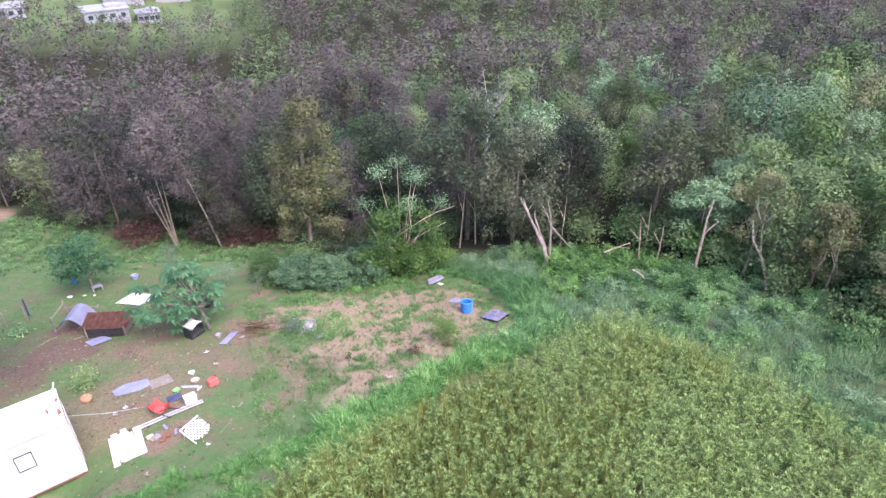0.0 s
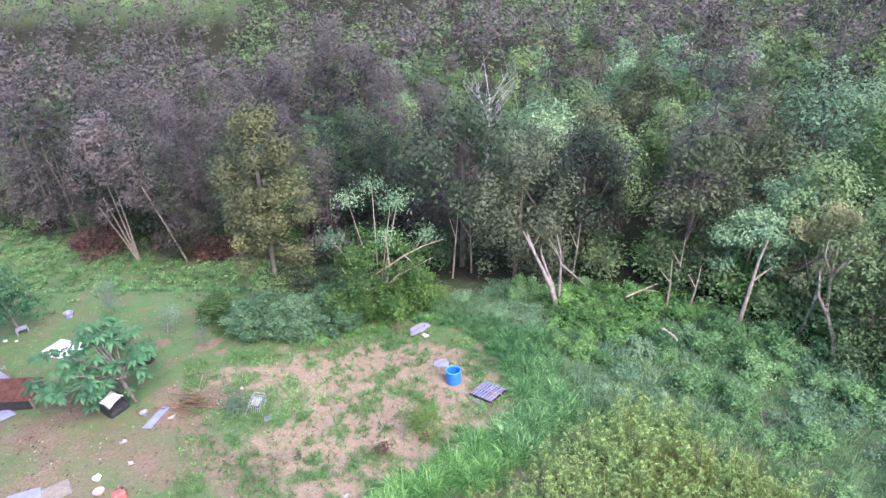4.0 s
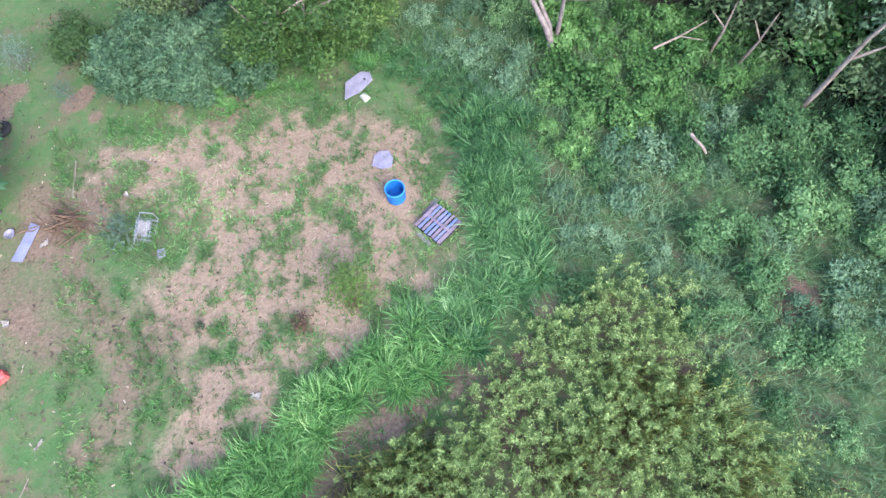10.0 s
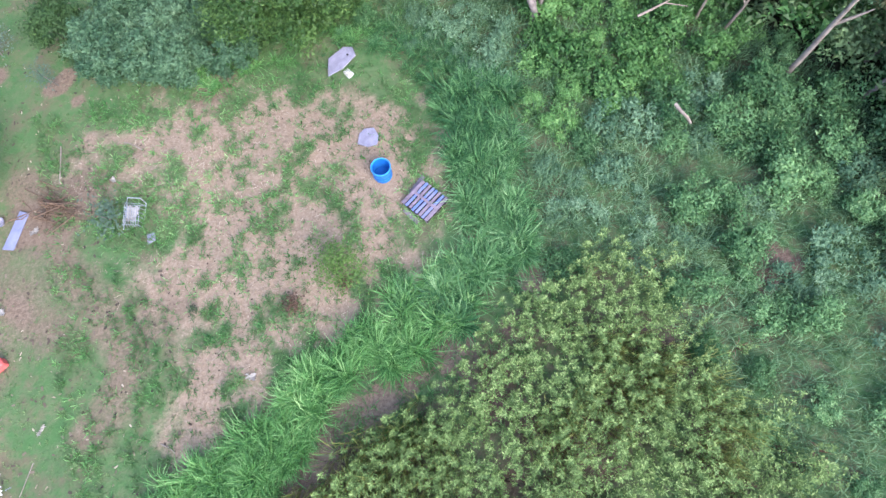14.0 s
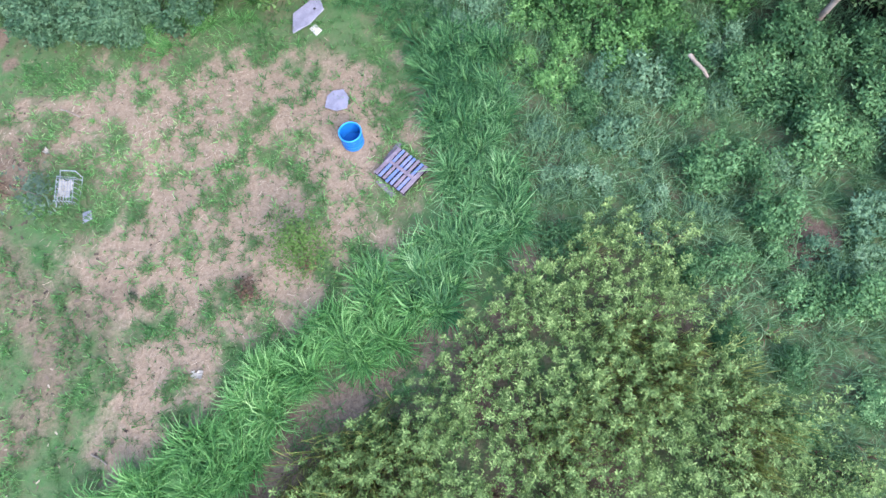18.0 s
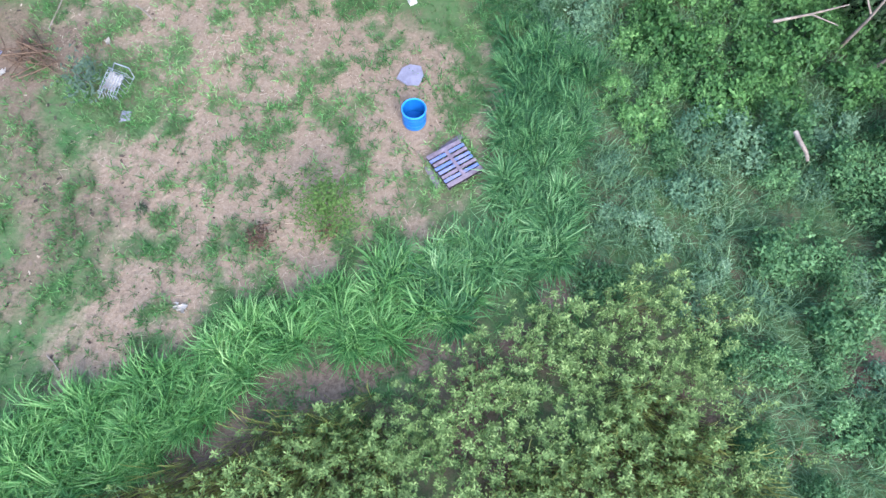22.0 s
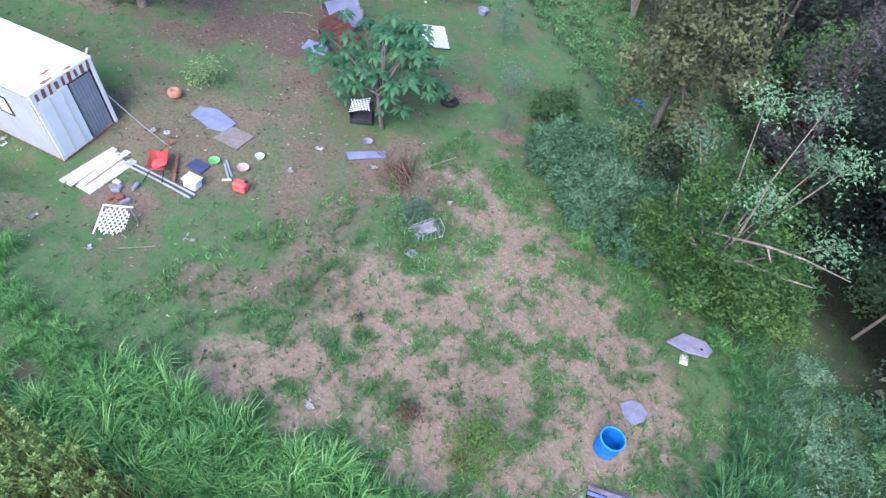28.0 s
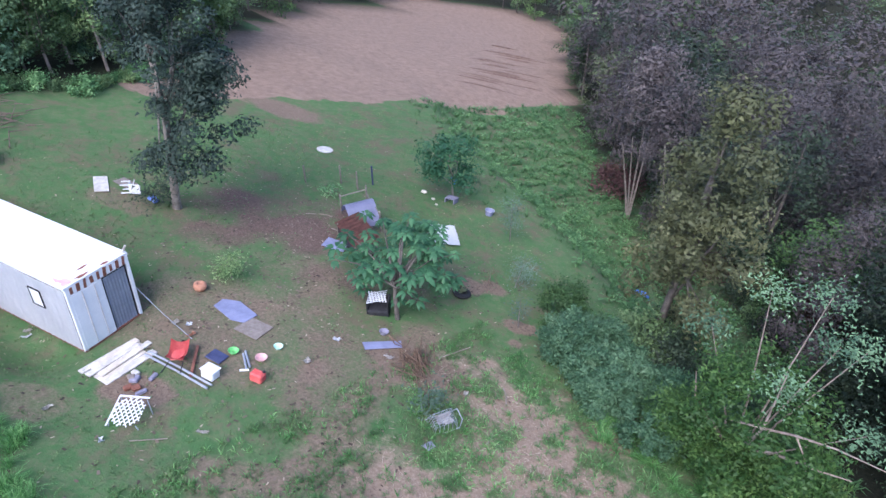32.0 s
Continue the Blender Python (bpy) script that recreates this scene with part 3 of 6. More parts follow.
ground_mesh.polygons.foreach_set("use_smooth", np.ones(len(ground_mesh.polygons), bool))
ground = tagged(new("ground", ground_mesh), "sloping ground of mown grass, straw and bare earth", "ground", kind="structure")


def on_ground(xy):
    return np.c_[xy, land(xy[:, 0], xy[:, 1])]


def random_in(n, x0, x1, y0, y1):
    return np.c_[rng.uniform(x0, x1, n), rng.uniform(y0, y1, n)]


def stuff(name, pairs, mat, label, category):
    v, f = joined(pairs)
    return tagged(new(name, mesh_of(name, v, f, mat)), label, category, kind="stuff")


# ---- trees ----
def tree_kind(mat, seed, width, height, girth, lobes, leaves, leaf, foot, bark=None, lean=(0, 0), count=6, long=1.0, tall=0.85, ragged=0.14, reach=0.2):
    """One tree with its parts; foot is the height at which the crown begins."""
    r = np.random.default_rng(seed)
    (v, f), tips = lobed_crown(r, width, height - foot, lobes, leaves, leaf, long, tall, ragged, reach=reach)
    v = v + np.array([lean[0], lean[1], foot])
    tips = tips + np.array([lean[0], lean[1], foot])
    return (mesh_of("trunk", *limbs_shape(r, height, girth, tips, lean, count=count), bark or M_BARK), mesh_of("crown", v, f, mat))


def plant_tree(kind, x, y, size, turn, label, name="tree", group=""):
    t = thing(name, on_land(x, y, turn, -0.05, size=size), label, "tree", group)
    part("trunk", kind[0], t)
    part("crown", kind[1], t)
    return t


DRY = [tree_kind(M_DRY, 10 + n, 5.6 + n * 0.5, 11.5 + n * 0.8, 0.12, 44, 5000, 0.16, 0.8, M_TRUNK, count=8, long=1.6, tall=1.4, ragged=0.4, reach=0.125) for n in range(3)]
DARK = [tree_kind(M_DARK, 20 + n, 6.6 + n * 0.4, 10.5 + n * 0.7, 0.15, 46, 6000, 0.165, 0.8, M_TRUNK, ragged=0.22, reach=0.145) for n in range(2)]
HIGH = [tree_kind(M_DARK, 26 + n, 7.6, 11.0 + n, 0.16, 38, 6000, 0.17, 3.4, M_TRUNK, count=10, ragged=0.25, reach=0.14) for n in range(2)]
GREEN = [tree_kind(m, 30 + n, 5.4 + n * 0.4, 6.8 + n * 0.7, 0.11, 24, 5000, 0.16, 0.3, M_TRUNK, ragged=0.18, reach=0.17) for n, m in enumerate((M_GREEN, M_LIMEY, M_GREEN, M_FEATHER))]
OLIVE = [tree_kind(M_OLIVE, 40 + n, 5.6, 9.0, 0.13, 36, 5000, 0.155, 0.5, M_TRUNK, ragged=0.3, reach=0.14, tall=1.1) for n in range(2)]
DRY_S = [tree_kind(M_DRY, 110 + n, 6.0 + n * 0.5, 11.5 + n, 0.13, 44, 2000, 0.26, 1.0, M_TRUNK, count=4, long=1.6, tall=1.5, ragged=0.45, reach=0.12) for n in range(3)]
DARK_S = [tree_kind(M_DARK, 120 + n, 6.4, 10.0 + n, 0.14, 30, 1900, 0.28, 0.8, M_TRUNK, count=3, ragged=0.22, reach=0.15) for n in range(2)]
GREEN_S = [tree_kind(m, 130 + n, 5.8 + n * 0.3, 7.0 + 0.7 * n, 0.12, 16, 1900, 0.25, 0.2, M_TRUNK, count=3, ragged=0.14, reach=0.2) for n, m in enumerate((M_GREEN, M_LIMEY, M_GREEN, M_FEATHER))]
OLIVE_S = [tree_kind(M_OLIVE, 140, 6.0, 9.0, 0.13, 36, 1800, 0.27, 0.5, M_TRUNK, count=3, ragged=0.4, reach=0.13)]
LABELS = {"dry": "thin grey-brown tree with sparse dry foliage", "dark": "dense dark green woodland tree", "green": "low leafy bright green woodland tree", "olive": "olive-green tree with yellowing leaves"}

SINGLE = [(-1.55, 8.1, 2.5), (-7.0, 12.8, 3.2), (7.0, 8.9, 3.0), (-17.4, 29.4, 2.5), (-11.0, 24.0, 4.6), (-6.2, 21.5, 3.6), (10.3, 23.0, 3.2), (9.4, 20.0, 2.6), (8.2, 17.0, 2.4), (16.0, 0.8, 1.8), (18.0, -1.6, 1.8), (17.6, -6.0, 1.8)]
woods = []
tries = np.c_[rng.uniform(-100, 80, 12000), rng.uniform(-30, 95, 12000)]
ok = ~inside(tries[:, 0], tries[:, 1], OPEN_LAND) & ~inside(tries[:, 0], tries[:, 1], DIRT)
head = np.degrees(np.arctan2(-(tries[:, 0]), tries[:, 1] + 26))
ok &= (np.degrees(np.arctan2(-(tries[:, 0] + 11), tries[:, 1] + 27)) > -62) & (head < 100)
ok &= along(tries[:, 0], tries[:, 1], OPEN_LAND + OPEN_LAND[:1]) > 0.8
for x, y in tries[ok]:
    gap = 3.3 if np.hypot(x, y - 10) < 45 else 4.4
    if all((x - a) ** 2 + (y - b) ** 2 > gap * gap for a, b in woods) and all(np.hypot(x - a, y - b) > c for a, b, c in SINGLE):
        woods.append((x, y))
woods = sorted(woods, key=lambda q: np.hypot(q[0] + 3, q[1] + 5))
near_woods, far_woods = woods[:295], woods[295:]


def sort_of(x, y):
    right = smooth(-6, 16, x + 0.12 * y)
    u = rng.random()
    if 3.5 < x < 15 and 4 < y < 17:
        return "dark" if u < 0.65 else "dry"
    if x > 14 and y < 16 and u < 0.85:
        return "green" if u < 0.6 else "olive"
    if -9 < x < 3.5 and y < 24:
        return "dark" if u < 0.7 else "dry"
    if x < -36 and y < 20:
        return "green" if u < 0.75 else "dark"
    if u < 0.15 + 0.75 * right:
        return "green" if rng.random() < 0.72 else "olive"
    return "dry" if rng.random() < 0.72 else "dark"


KINDS = {"dry": DRY, "dark": DARK, "green": GREEN, "olive": OLIVE}
SMALL = {"dry": DRY_S, "dark": DARK_S, "green": GREEN_S, "olive": OLIVE_S}
for n, (x, y) in enumerate(near_woods):
    s = sort_of(x, y)
    ks = KINDS[s] if n < 85 else SMALL[s]
    if s == "dark" and 3 < x < 18 and y < 18:
        ks = HIGH
    plant_tree(ks[rng.integers(len(ks))], x, y, rng.uniform(0.72, 1.22), rng.uniform(0, 360), LABELS[s], group="trees of the wood")

# the far wood, joined
groups = {"dry": [], "green": [], "dark": []}
fx, fy = np.meshgrid(np.arange(-150, 190, 6.8), np.arange(93, 292, 6.8))
far_more = np.c_[fx.ravel(), fy.ravel()] + rng.normal(0, 1.6, (fx.size, 2))
way = np.degrees(np.arctan2(-(far_more[:, 0] + 11), far_more[:, 1] + 27))
far_more = far_more[(way > -60) & (way < 46)]
lawn = (ellipse(far_more[:, 0], far_more[:, 1], -40, 214, 40, 26, 0, 0.1) > 0.5) & (rng.random(len(far_more)) < 0.85)
far_all = np.concatenate([np.array(far_woods), far_more[~lawn]])
for x, y in far_all:
    s = sort_of(x, y)
    groups["dry" if s == "olive" else s].append((x, y))
for s, mat in (("dry", M_DRY), ("green", M_FARGREEN), ("dark", M_DARK)):
    r = np.random.default_rng(77)
    xy = np.array(groups[s])
    pairs = []
    for n in range(4):
        (v, f), _ = lobed_crown(r, 8.0, 7.6, 11, 160, 0.55, 1.2, 1.3 if s == "dry" else 0.85, 0.22, reach=0.2)
        some = xy[n::4]
        p = on_ground(some) + np.array([0, 0, 3.5 if s == "dry" else 1.0])
        pairs.append(spread(v, f, p, rng.uniform(0.75, 1.25, len(some)), rng.uniform(0, 6.28, len(some))))
    stuff("far_woodland", pairs, mat, "distant woodland canopy of mixed trees", "trees")

# ---- grass and weeds ----
xy = random_in(26000, -36, 6, -14, 24)
st, pa, li, tu, wo = zones(xy[:, 0], xy[:, 1])
keep = rng.random(len(xy)) < np.clip(1.0 - 0.75 * st - 0.75 * pa - 0.8 * li - tu - wo, 0.02, 1) * (0.4 + 0.55 * (patchy(xy[:, 0], xy[:, 1], 1.6, 9) > -0.1))
keep &= ~inside(xy[:, 0], xy[:, 1], FIELD)
g = on_ground(xy[keep])
pairs = []
for n in range(4):
    v, f = tuft_shape(5, 0.12, 0.017, 1.0, 50 + n)
    some = g[n::4]
    pairs.append(spread(v, f, some, rng.uniform(0.4, 1.0, len(some)) * np.where(some[:, 0] < -12, 1.3, 1.3), rng.uniform(0, 6.28, len(some))))
stuff("grass", pairs, M_GRASS, "short rough grass with bare gaps", "grass")

xy = random_in(16500, -20, 6, -16, 8)
d = along(xy[:, 0], xy[:, 1], STRAP) + 0.45 * lumps(xy[:, 0], xy[:, 1], 2.5, 12)
also = (along(xy[:, 0], xy[:, 1], TUFTS) + 0.4 * patchy(xy[:, 0], xy[:, 1], 1.4, 15) < 0.65) & (rng.random(len(xy)) < 0.6)
edge_line = [(3.9, 2.0), (3.2, 4.0), (1.6, 5.5), (-1.5, 6.3), (-4.5, 6.7), (-6.5, 7.0)]
also |= (along(xy[:, 0], xy[:, 1], edge_line) + 0.4 * patchy(xy[:, 0], xy[:, 1], 1.2, 16) < 0.95) & (rng.random(len(xy)) < 0.65) & (np.hypot(xy[:, 0] + 0.1, xy[:, 1] - 5.0) > 0.85)
keep = ((d < 1.1) | also) & (patchy(xy[:, 0], xy[:, 1], 0.9, 14) > -0.3)
for cx, cy, rx, ry in BARE:
    keep &= ellipse(xy[:, 0], xy[:, 1], cx, cy, rx, ry, 15) < 0.4
g_all = on_ground(xy[keep])
east = g_all[:, 0] + rng.normal(0, 0.9, len(g_all)) > 0.3
for g, mat, label in ((g_all[~east], M_STRAP, "lush bright long arching strap-leaved grass"), (g_all[east], M_STRAP_DARK, "deep green long strap-leaved grass beside the pallet")):
    pairs = []
    for n in range(6):
        v, f = tuft_shape(46, 1.0, 0.021, 1.15, 60 + n)
        some = g[n::6]
        pairs.append(spread(v, f, some, rng.uniform(0.45, 1.15, len(some)) * np.where((some[:, 0] < -9.5) | (some[:, 1] > 3), 0.6, 1.0), rng.uniform(0, 6.28, len(some)), 0.3))
    stuff("long_grass", pairs, mat, label, "grass")


def star(r, c, n, length, tilt, whole=True):
    """A whorl of narrow pointed leaves round a centre."""
    vs, fs = [], []
    for i in range(n):
        a = 6.283 * i / n + r.normal(0, 0.2)
        d, e = np.array([np.cos(a), np.sin(a), tilt + r.normal(0, 0.15)]), np.array([-np.sin(a), np.cos(a), 0])
        l = length * r.uniform(0.7, 1.2)
        k = 4 * i
        vs += [c, c + d * l * 0.55 + e * l * 0.17, c + d * l - np.array([0, 0, 0.12 * l]), c + d * l * 0.55 - e * l * 0.17]
        fs += [(k, k + 1, k + 2), (k, k + 2, k + 3)] if whole else [(k + 1, k + 2, k + 3)]
    return np.array(vs), np.array(fs)


def weed_shape(seed):
    """A few tall weeds: upright stems with whorls of narrow leaves all the way up."""
    r = np.random.default_rng(seed)
    pairs = []
    for _ in range(3):
        foot, lean, h = r.normal(0, 0.2, 2), r.normal(0, 0.07, 2), r.uniform(0.75, 1.35)
        for k, n, length, tilt in ((1.0, 7, 0.11, 0.55), (0.86, 5, 0.13, 0.75), (0.68, 5, 0.14, 0.8), (0.45, 4, 0.15, 0.7)):
            pairs.append(star(r, np.array([*(foot + lean * k * h), k * h]), n, length, tilt, k > 0.9))
        e = np.array([0.006, 0.004, 0])
        top = np.array([*(foot + lean * h), h])
        low = np.array([*foot, 0.0])
        pairs.append((np.array([low - e, low + e, top]), np.array([(0, 1, 2)])))
    return joined(pairs)


wx, wy = np.meshgrid(np.arange(-20, 10, 0.225), np.arange(-24.0, -4, 0.225))
xy = np.c_[wx.ravel(), wy.ravel()] + rng.uniform(-0.11, 0.11, (wx.size, 2))
loose = xy + rng.normal(0, 0.4, xy.shape) + np.stack([0.6 * patchy(xy[:, 0], xy[:, 1], 1.5, 37), 0.5 * patchy(xy[:, 0], xy[:, 1], 1.5, 38)], 1)
keep = inside(loose[:, 0], loose[:, 1], FIELD) & (along(xy[:, 0], xy[:, 1], STRAP) > 0.9)
for cx, cy, rx, ry in BARE:
    keep &= ellipse(xy[:, 0], xy[:, 1], cx, cy, rx, ry, 15) < 0.4
keep &= patchy(xy[:, 0], xy[:, 1], 0.7, 31) > -0.8
keep &= (xy[:, 1] > -19.5) | (np.random.default_rng(39).random(len(xy)) < 0.75 * smooth(-23.5, -19.5, xy[:, 1] + 1.2 * patchy(xy[:, 0], xy[:, 1], 1.5, 40)))
g = on_ground(xy[keep])
pairs = []
for n in range(4):
    v, f = weed_shape(70 + n)
    some = g[n::4]
    pairs.append(spread(v, f, some, rng.uniform(0.6, 1.12, len(some)), rng.uniform(0, 6.28, len(some)), 0.1))
stuff("weeds", pairs, M_WEED, "tall yellow-green leafy weeds covering the field", "weeds")
v, f = tuft_shape(7, 0.5, 0.035, 0.8, 79)
some = g[(patchy(g[:, 0], g[:, 1], 1.0, 35) > 0.35)]
stuff("dead_stalks", [spread(v, f, some, rng.uniform(0.6, 1.2, len(some)), rng.uniform(0, 6.28, len(some)), 0.2)], M_DEAD, "brown dead stalks between the weeds", "weeds")

xy = random_in(19000, -20, 10, -19.5, -4)
keep = inside(xy[:, 0], xy[:, 1], FIELD) & (along(xy[:, 0], xy[:, 1], STRAP) > 0.9) & (patchy(xy[:, 0], xy[:, 1], 3.0, 33) > 0.3 - 1.7 * smooth(1, -5, xy[:, 0]))
g = on_ground(xy[keep])
v, f = tuft_shape(5, 1.42, 0.018, 0.13, 75)
more = random_in(3000, -24, 9, -33, -18.5)
more = on_ground(more[inside(more[:, 0], more[:, 1], FIELD)])
stuff("weeds", [spread(v, f, more, rng.uniform(0.6, 1.0, len(more)), rng.uniform(0, 6.28, len(more)), 0.4)], M_WEED, "rough green weeds at the field's upper end", "weeds")
stuff("reeds", [spread(v, f, g, rng.uniform(0.6, 1.15, len(g)), rng.uniform(0, 6.28, len(g)), 0.15)], M_REED, "thin yellowing grass stems among the weeds", "grass")


def bush_mesh(mat, seed, width, height, clumps, per, leaf, spreadness=0.28, long=1.0):
    r = np.random.default_rng(seed)
    (v, f), tips = crown_shape(r, width, height, clumps, per, leaf, spreadness, long=long)
    wood = [tube([(0, 0, -0.1), np.array(q) * 0.5 + r.normal(0, 0.04, 3), q], [0.022, 0.015, 0.005], 4) for q in tips[:7]]
    return mesh_of("foliage", v, f, mat), mesh_of("stem", *joined(wood), M_TRUNK)


def plant_bush(name, kind, m, label, group):
    b = thing(name, m, label, "bush", group)
    part("foliage", kind[0], b)
    part("stem", kind[1], b)
    return b


BUSH = [bush_mesh(M_SCRUB, 80 + n, 2.2, 0.95 + 0.25 * n, 22, 90, 0.105, 0.17) for n in range(3)]
VINE = [bush_mesh(M_VINE, 90 + n, 2.2, 1.1 + 0.2 * n, 22, 85, 0.125, 0.17) for n in range(2)]
PALEB = [bush_mesh(M_PALETUFT, 95 + n, 2.0, 0.9, 17, 90, 0.10, 0.16) for n in range(2)]
FARB = [bush_mesh(m, 98 + n, 2.2, 1.2, 26, 40, 0.145, 0.22) for n, m in enumerate((M_SCRUB, M_PALETUFT, M_SCRUB))]
placed = []
for x, y in random_in(2500, 0, 30, -19, 9):
    if inside(np.array([x]), np.array([y]), SCRUB)[0] and all((x - a) ** 2 + (y - b) ** 2 > (0.95 if y > -9 and x < 15 else 2.2) for a, b in placed) and np.hypot((x - 10.9) / 1.4, y + 7.2) > 0.55:
        placed.append((x, y))
placed.sort(key=lambda q: np.hypot(q[0] - 7, q[1] + 2))
for n, (x, y) in enumerate(placed[:299]):
    u = rng.random()
    vine = float(ellipse(x, y, 10.6, 2.4, 4.6, 3.4)) > u * 0.9
    pale = not vine and rng.random() < (0.6 if x < 9 and y > -6 else 0.3)
    me = (VINE if vine else PALEB if pale else BUSH)[rng.integers(2 if vine or pale else 3)]
    if n > 150 and not vine:
        me = FARB[1 if pale else 0]
    near = 0.72 + 0.28 * float(smooth(4, 9, x + 0.5 * y))
    label = "bright green vine-covered shrub" if vine else "pale feathery green shrub" if pale else "soft green leafy shrub among long grass"
    plant_bush("bush", me, on_land(x, y, rng.uniform(0, 360), -0.15, size=rng.uniform(0.6, 1.05) * near), label, "scrub bushes")

xy = random_in(9500, 2, 19, -17, 8)
keep = inside(xy[:, 0], xy[:, 1], SCRUB) & (lumps(xy[:, 0], xy[:, 1], 3.0, 41) > -0.8) & (np.hypot((xy[:, 0] - 10.9) / 1.4, xy[:, 1] + 7.2) > 0.4)
g = on_ground(xy[keep])
pairs = []
for n in range(2):
    v, f = tuft_shape(9, 0.65, 0.014, 1.0, 64 + n)
    some = g[n::2]
    pairs.append(spread(v, f, some, rng.uniform(0.6, 1.4, len(some)), rng.uniform(0, 6.28, len(some)), 0.2))
stuff("scrub_grass", pairs, M_PLUME, "long grey-green grass between the shrubs", "grass")

UNDER = [bush_mesh(m, 160 + n, 2.6, 2.0, 30, 50, 0.125, 0.28) for n, m in enumerate((M_GREEN, M_DARK, M_VINE))]
HEDGE_BUSH = [bush_mesh(M_HEDGE, 180 + n, 2.2, 1.7, 30, 150, 0.095, 0.125) for n in range(2)]
LEAFY_BUSH = [bush_mesh(M_GLOSSY, 184 + n, 2.4, 2.1, 50, 85, 0.10, 0.18) for n in range(2)]
for line, count, kinds, label in ((HEDGE, 17, HEDGE_BUSH, "rounded grey-green feathery bush at the wood's edge"), ([(-8.2, 10.2), (-5.8, 9.4), (-3.4, 9.0)], 11, HEDGE_BUSH, "rounded grey-green feathery bush at the wood's edge"), (SKIRTED, 9, LEAFY_BUSH, "yellow-green broad-leaved bush at the wood's edge")):
    for n in range(count):
        k = n / (count - 1) * (len(line) - 1)
        q = int(min(k, len(line) - 2))
        a, b, f = line[q], line[q + 1], k - q
        x, y = a[0] + f * (b[0] - a[0]) + rng.normal(0, 0.3), a[1] + f * (b[1] - a[1]) + rng.normal(0, 0.3)
        plant_bush("bush", kinds[n % 2], on_land(x, y, rng.uniform(0, 360), -0.15, size=rng.uniform(0.85, 1.25)), label, "bushes at the wood's edge")

for n in range(11):
    plant_bush("shrub", UNDER[1 if n % 3 else 0], on_land(rng.uniform(-7.2, -2.5), rng.uniform(10.8, 14.5), rng.uniform(0, 360), -0.2, size=rng.uniform(0.7, 1.1)), "shady leafy undergrowth beneath the woodland trees", "undergrowth of the wood")
# low growth in the gully and under the first trees
RED = [bush_mesh(M_THICKET, 150 + n, 3.0, 1.9, 26, 44, 0.16, 0.4) for n in range(2)]
for n, (x, y) in enumerate(((-12.5, 28.5), (-10.5, 27.5), (-8.0, 28.0), (-5.5, 27.0), (-3.0, 26.5), (-0.5, 26.0), (-14.5, 31.5), (-20.5, 33.0), (-23.0, 35.5), (-9.0, 30.0))):
    plant_bush("thicket", RED[n % 2], on_land(x, y, 47 * n, -0.2, size=1.0 + 0.13 * (n % 4)), "dry red-brown thicket under the trees", "dry thickets")
edge = OPEN_LAND[3:16]
for n in range(110):
    if 48 < n < 76 and n % 3:
        continue
    k = n / 110 * (len(edge) - 1)
    q = int(k)
    a, b, f = edge[q], edge[q + 1], k - q
    out = np.array([a[1] - b[1], b[0] - a[0]]) / (np.hypot(a[0] - b[0], a[1] - b[1]))
    d = rng.uniform(0.3, 5.0) if a[0] > 4 else rng.uniform(0.8, 7.0)
    x, y = a[0] + f * (b[0] - a[0]) + d * out[0], a[1] + f * (b[1] - a[1]) + d * out[1]
    kind = (2 if x > 12 and rng.random() < 0.3 else 0) if x > 12 else (2 if rng.random() < 0.25 else 0) if a[0] > 9 and rng.random() < 0.7 else int(rng.random() < (0.6 if a[0] < 1 else 0.85))
    d = d + 1.2 if a[0] > 9 else d
    plant_bush("shrub", UNDER[kind], on_land(x, y, rng.uniform(0, 360), -0.2, size=rng.uniform(0.7, 1.5) * (1.15 if a[0] > 4 else 0.9)), "shady leafy undergrowth beneath the woodland trees", "undergrowth of the wood")

xy = random_in(13000, -46, 2, 9, 46)
s = xy[:, 1] + 0.42 * (xy[:, 0] + 11)
under = (np.maximum(ellipse(xy[:, 0], xy[:, 1], -18, 33, 12, 7, -35), ellipse(xy[:, 0], xy[:, 1], -9, 22.5, 6, 5)) > 0.4) & (lumps(xy[:, 0], xy[:, 1], 3.5, 52) > 0.0)
keep = (inside(xy[:, 0], xy[:, 1], OPEN_LAND) | under) & (s > 15.6 + rng.normal(0, 1.5, len(xy))) & ~inside(xy[:, 0], xy[:, 1], DIRT) & (lumps(xy[:, 0], xy[:, 1], 2.6, 51) > -0.5)
g = on_ground(xy[keep])
v, f = tuft_shape(8, 0.5, 0.04, 1.0, 66)
r = np.random.default_rng(5)
w = leaves_at(np.c_[r.normal(0, 0.14, (8, 2)), r.uniform(0.1, 0.4, 8)], np.array([0, 0, 1.0]), 0.15, r)
stuff("gully_grass", [spread(v, f, g, rng.uniform(0.6, 1.3, len(g)), rng.uniform(0, 6.28, len(g)), 0.2)], M_RANK, "rank green grass filling the gully", "grass")
stuff("gully_weeds", [spread(w[0], w[1], g[::3], rng.uniform(0.6, 1.5, len(g[::3])), rng.uniform(0, 6.28, len(g[::3])), 0.2)], M_RANK, "leafy green weeds in the gully", "weeds")
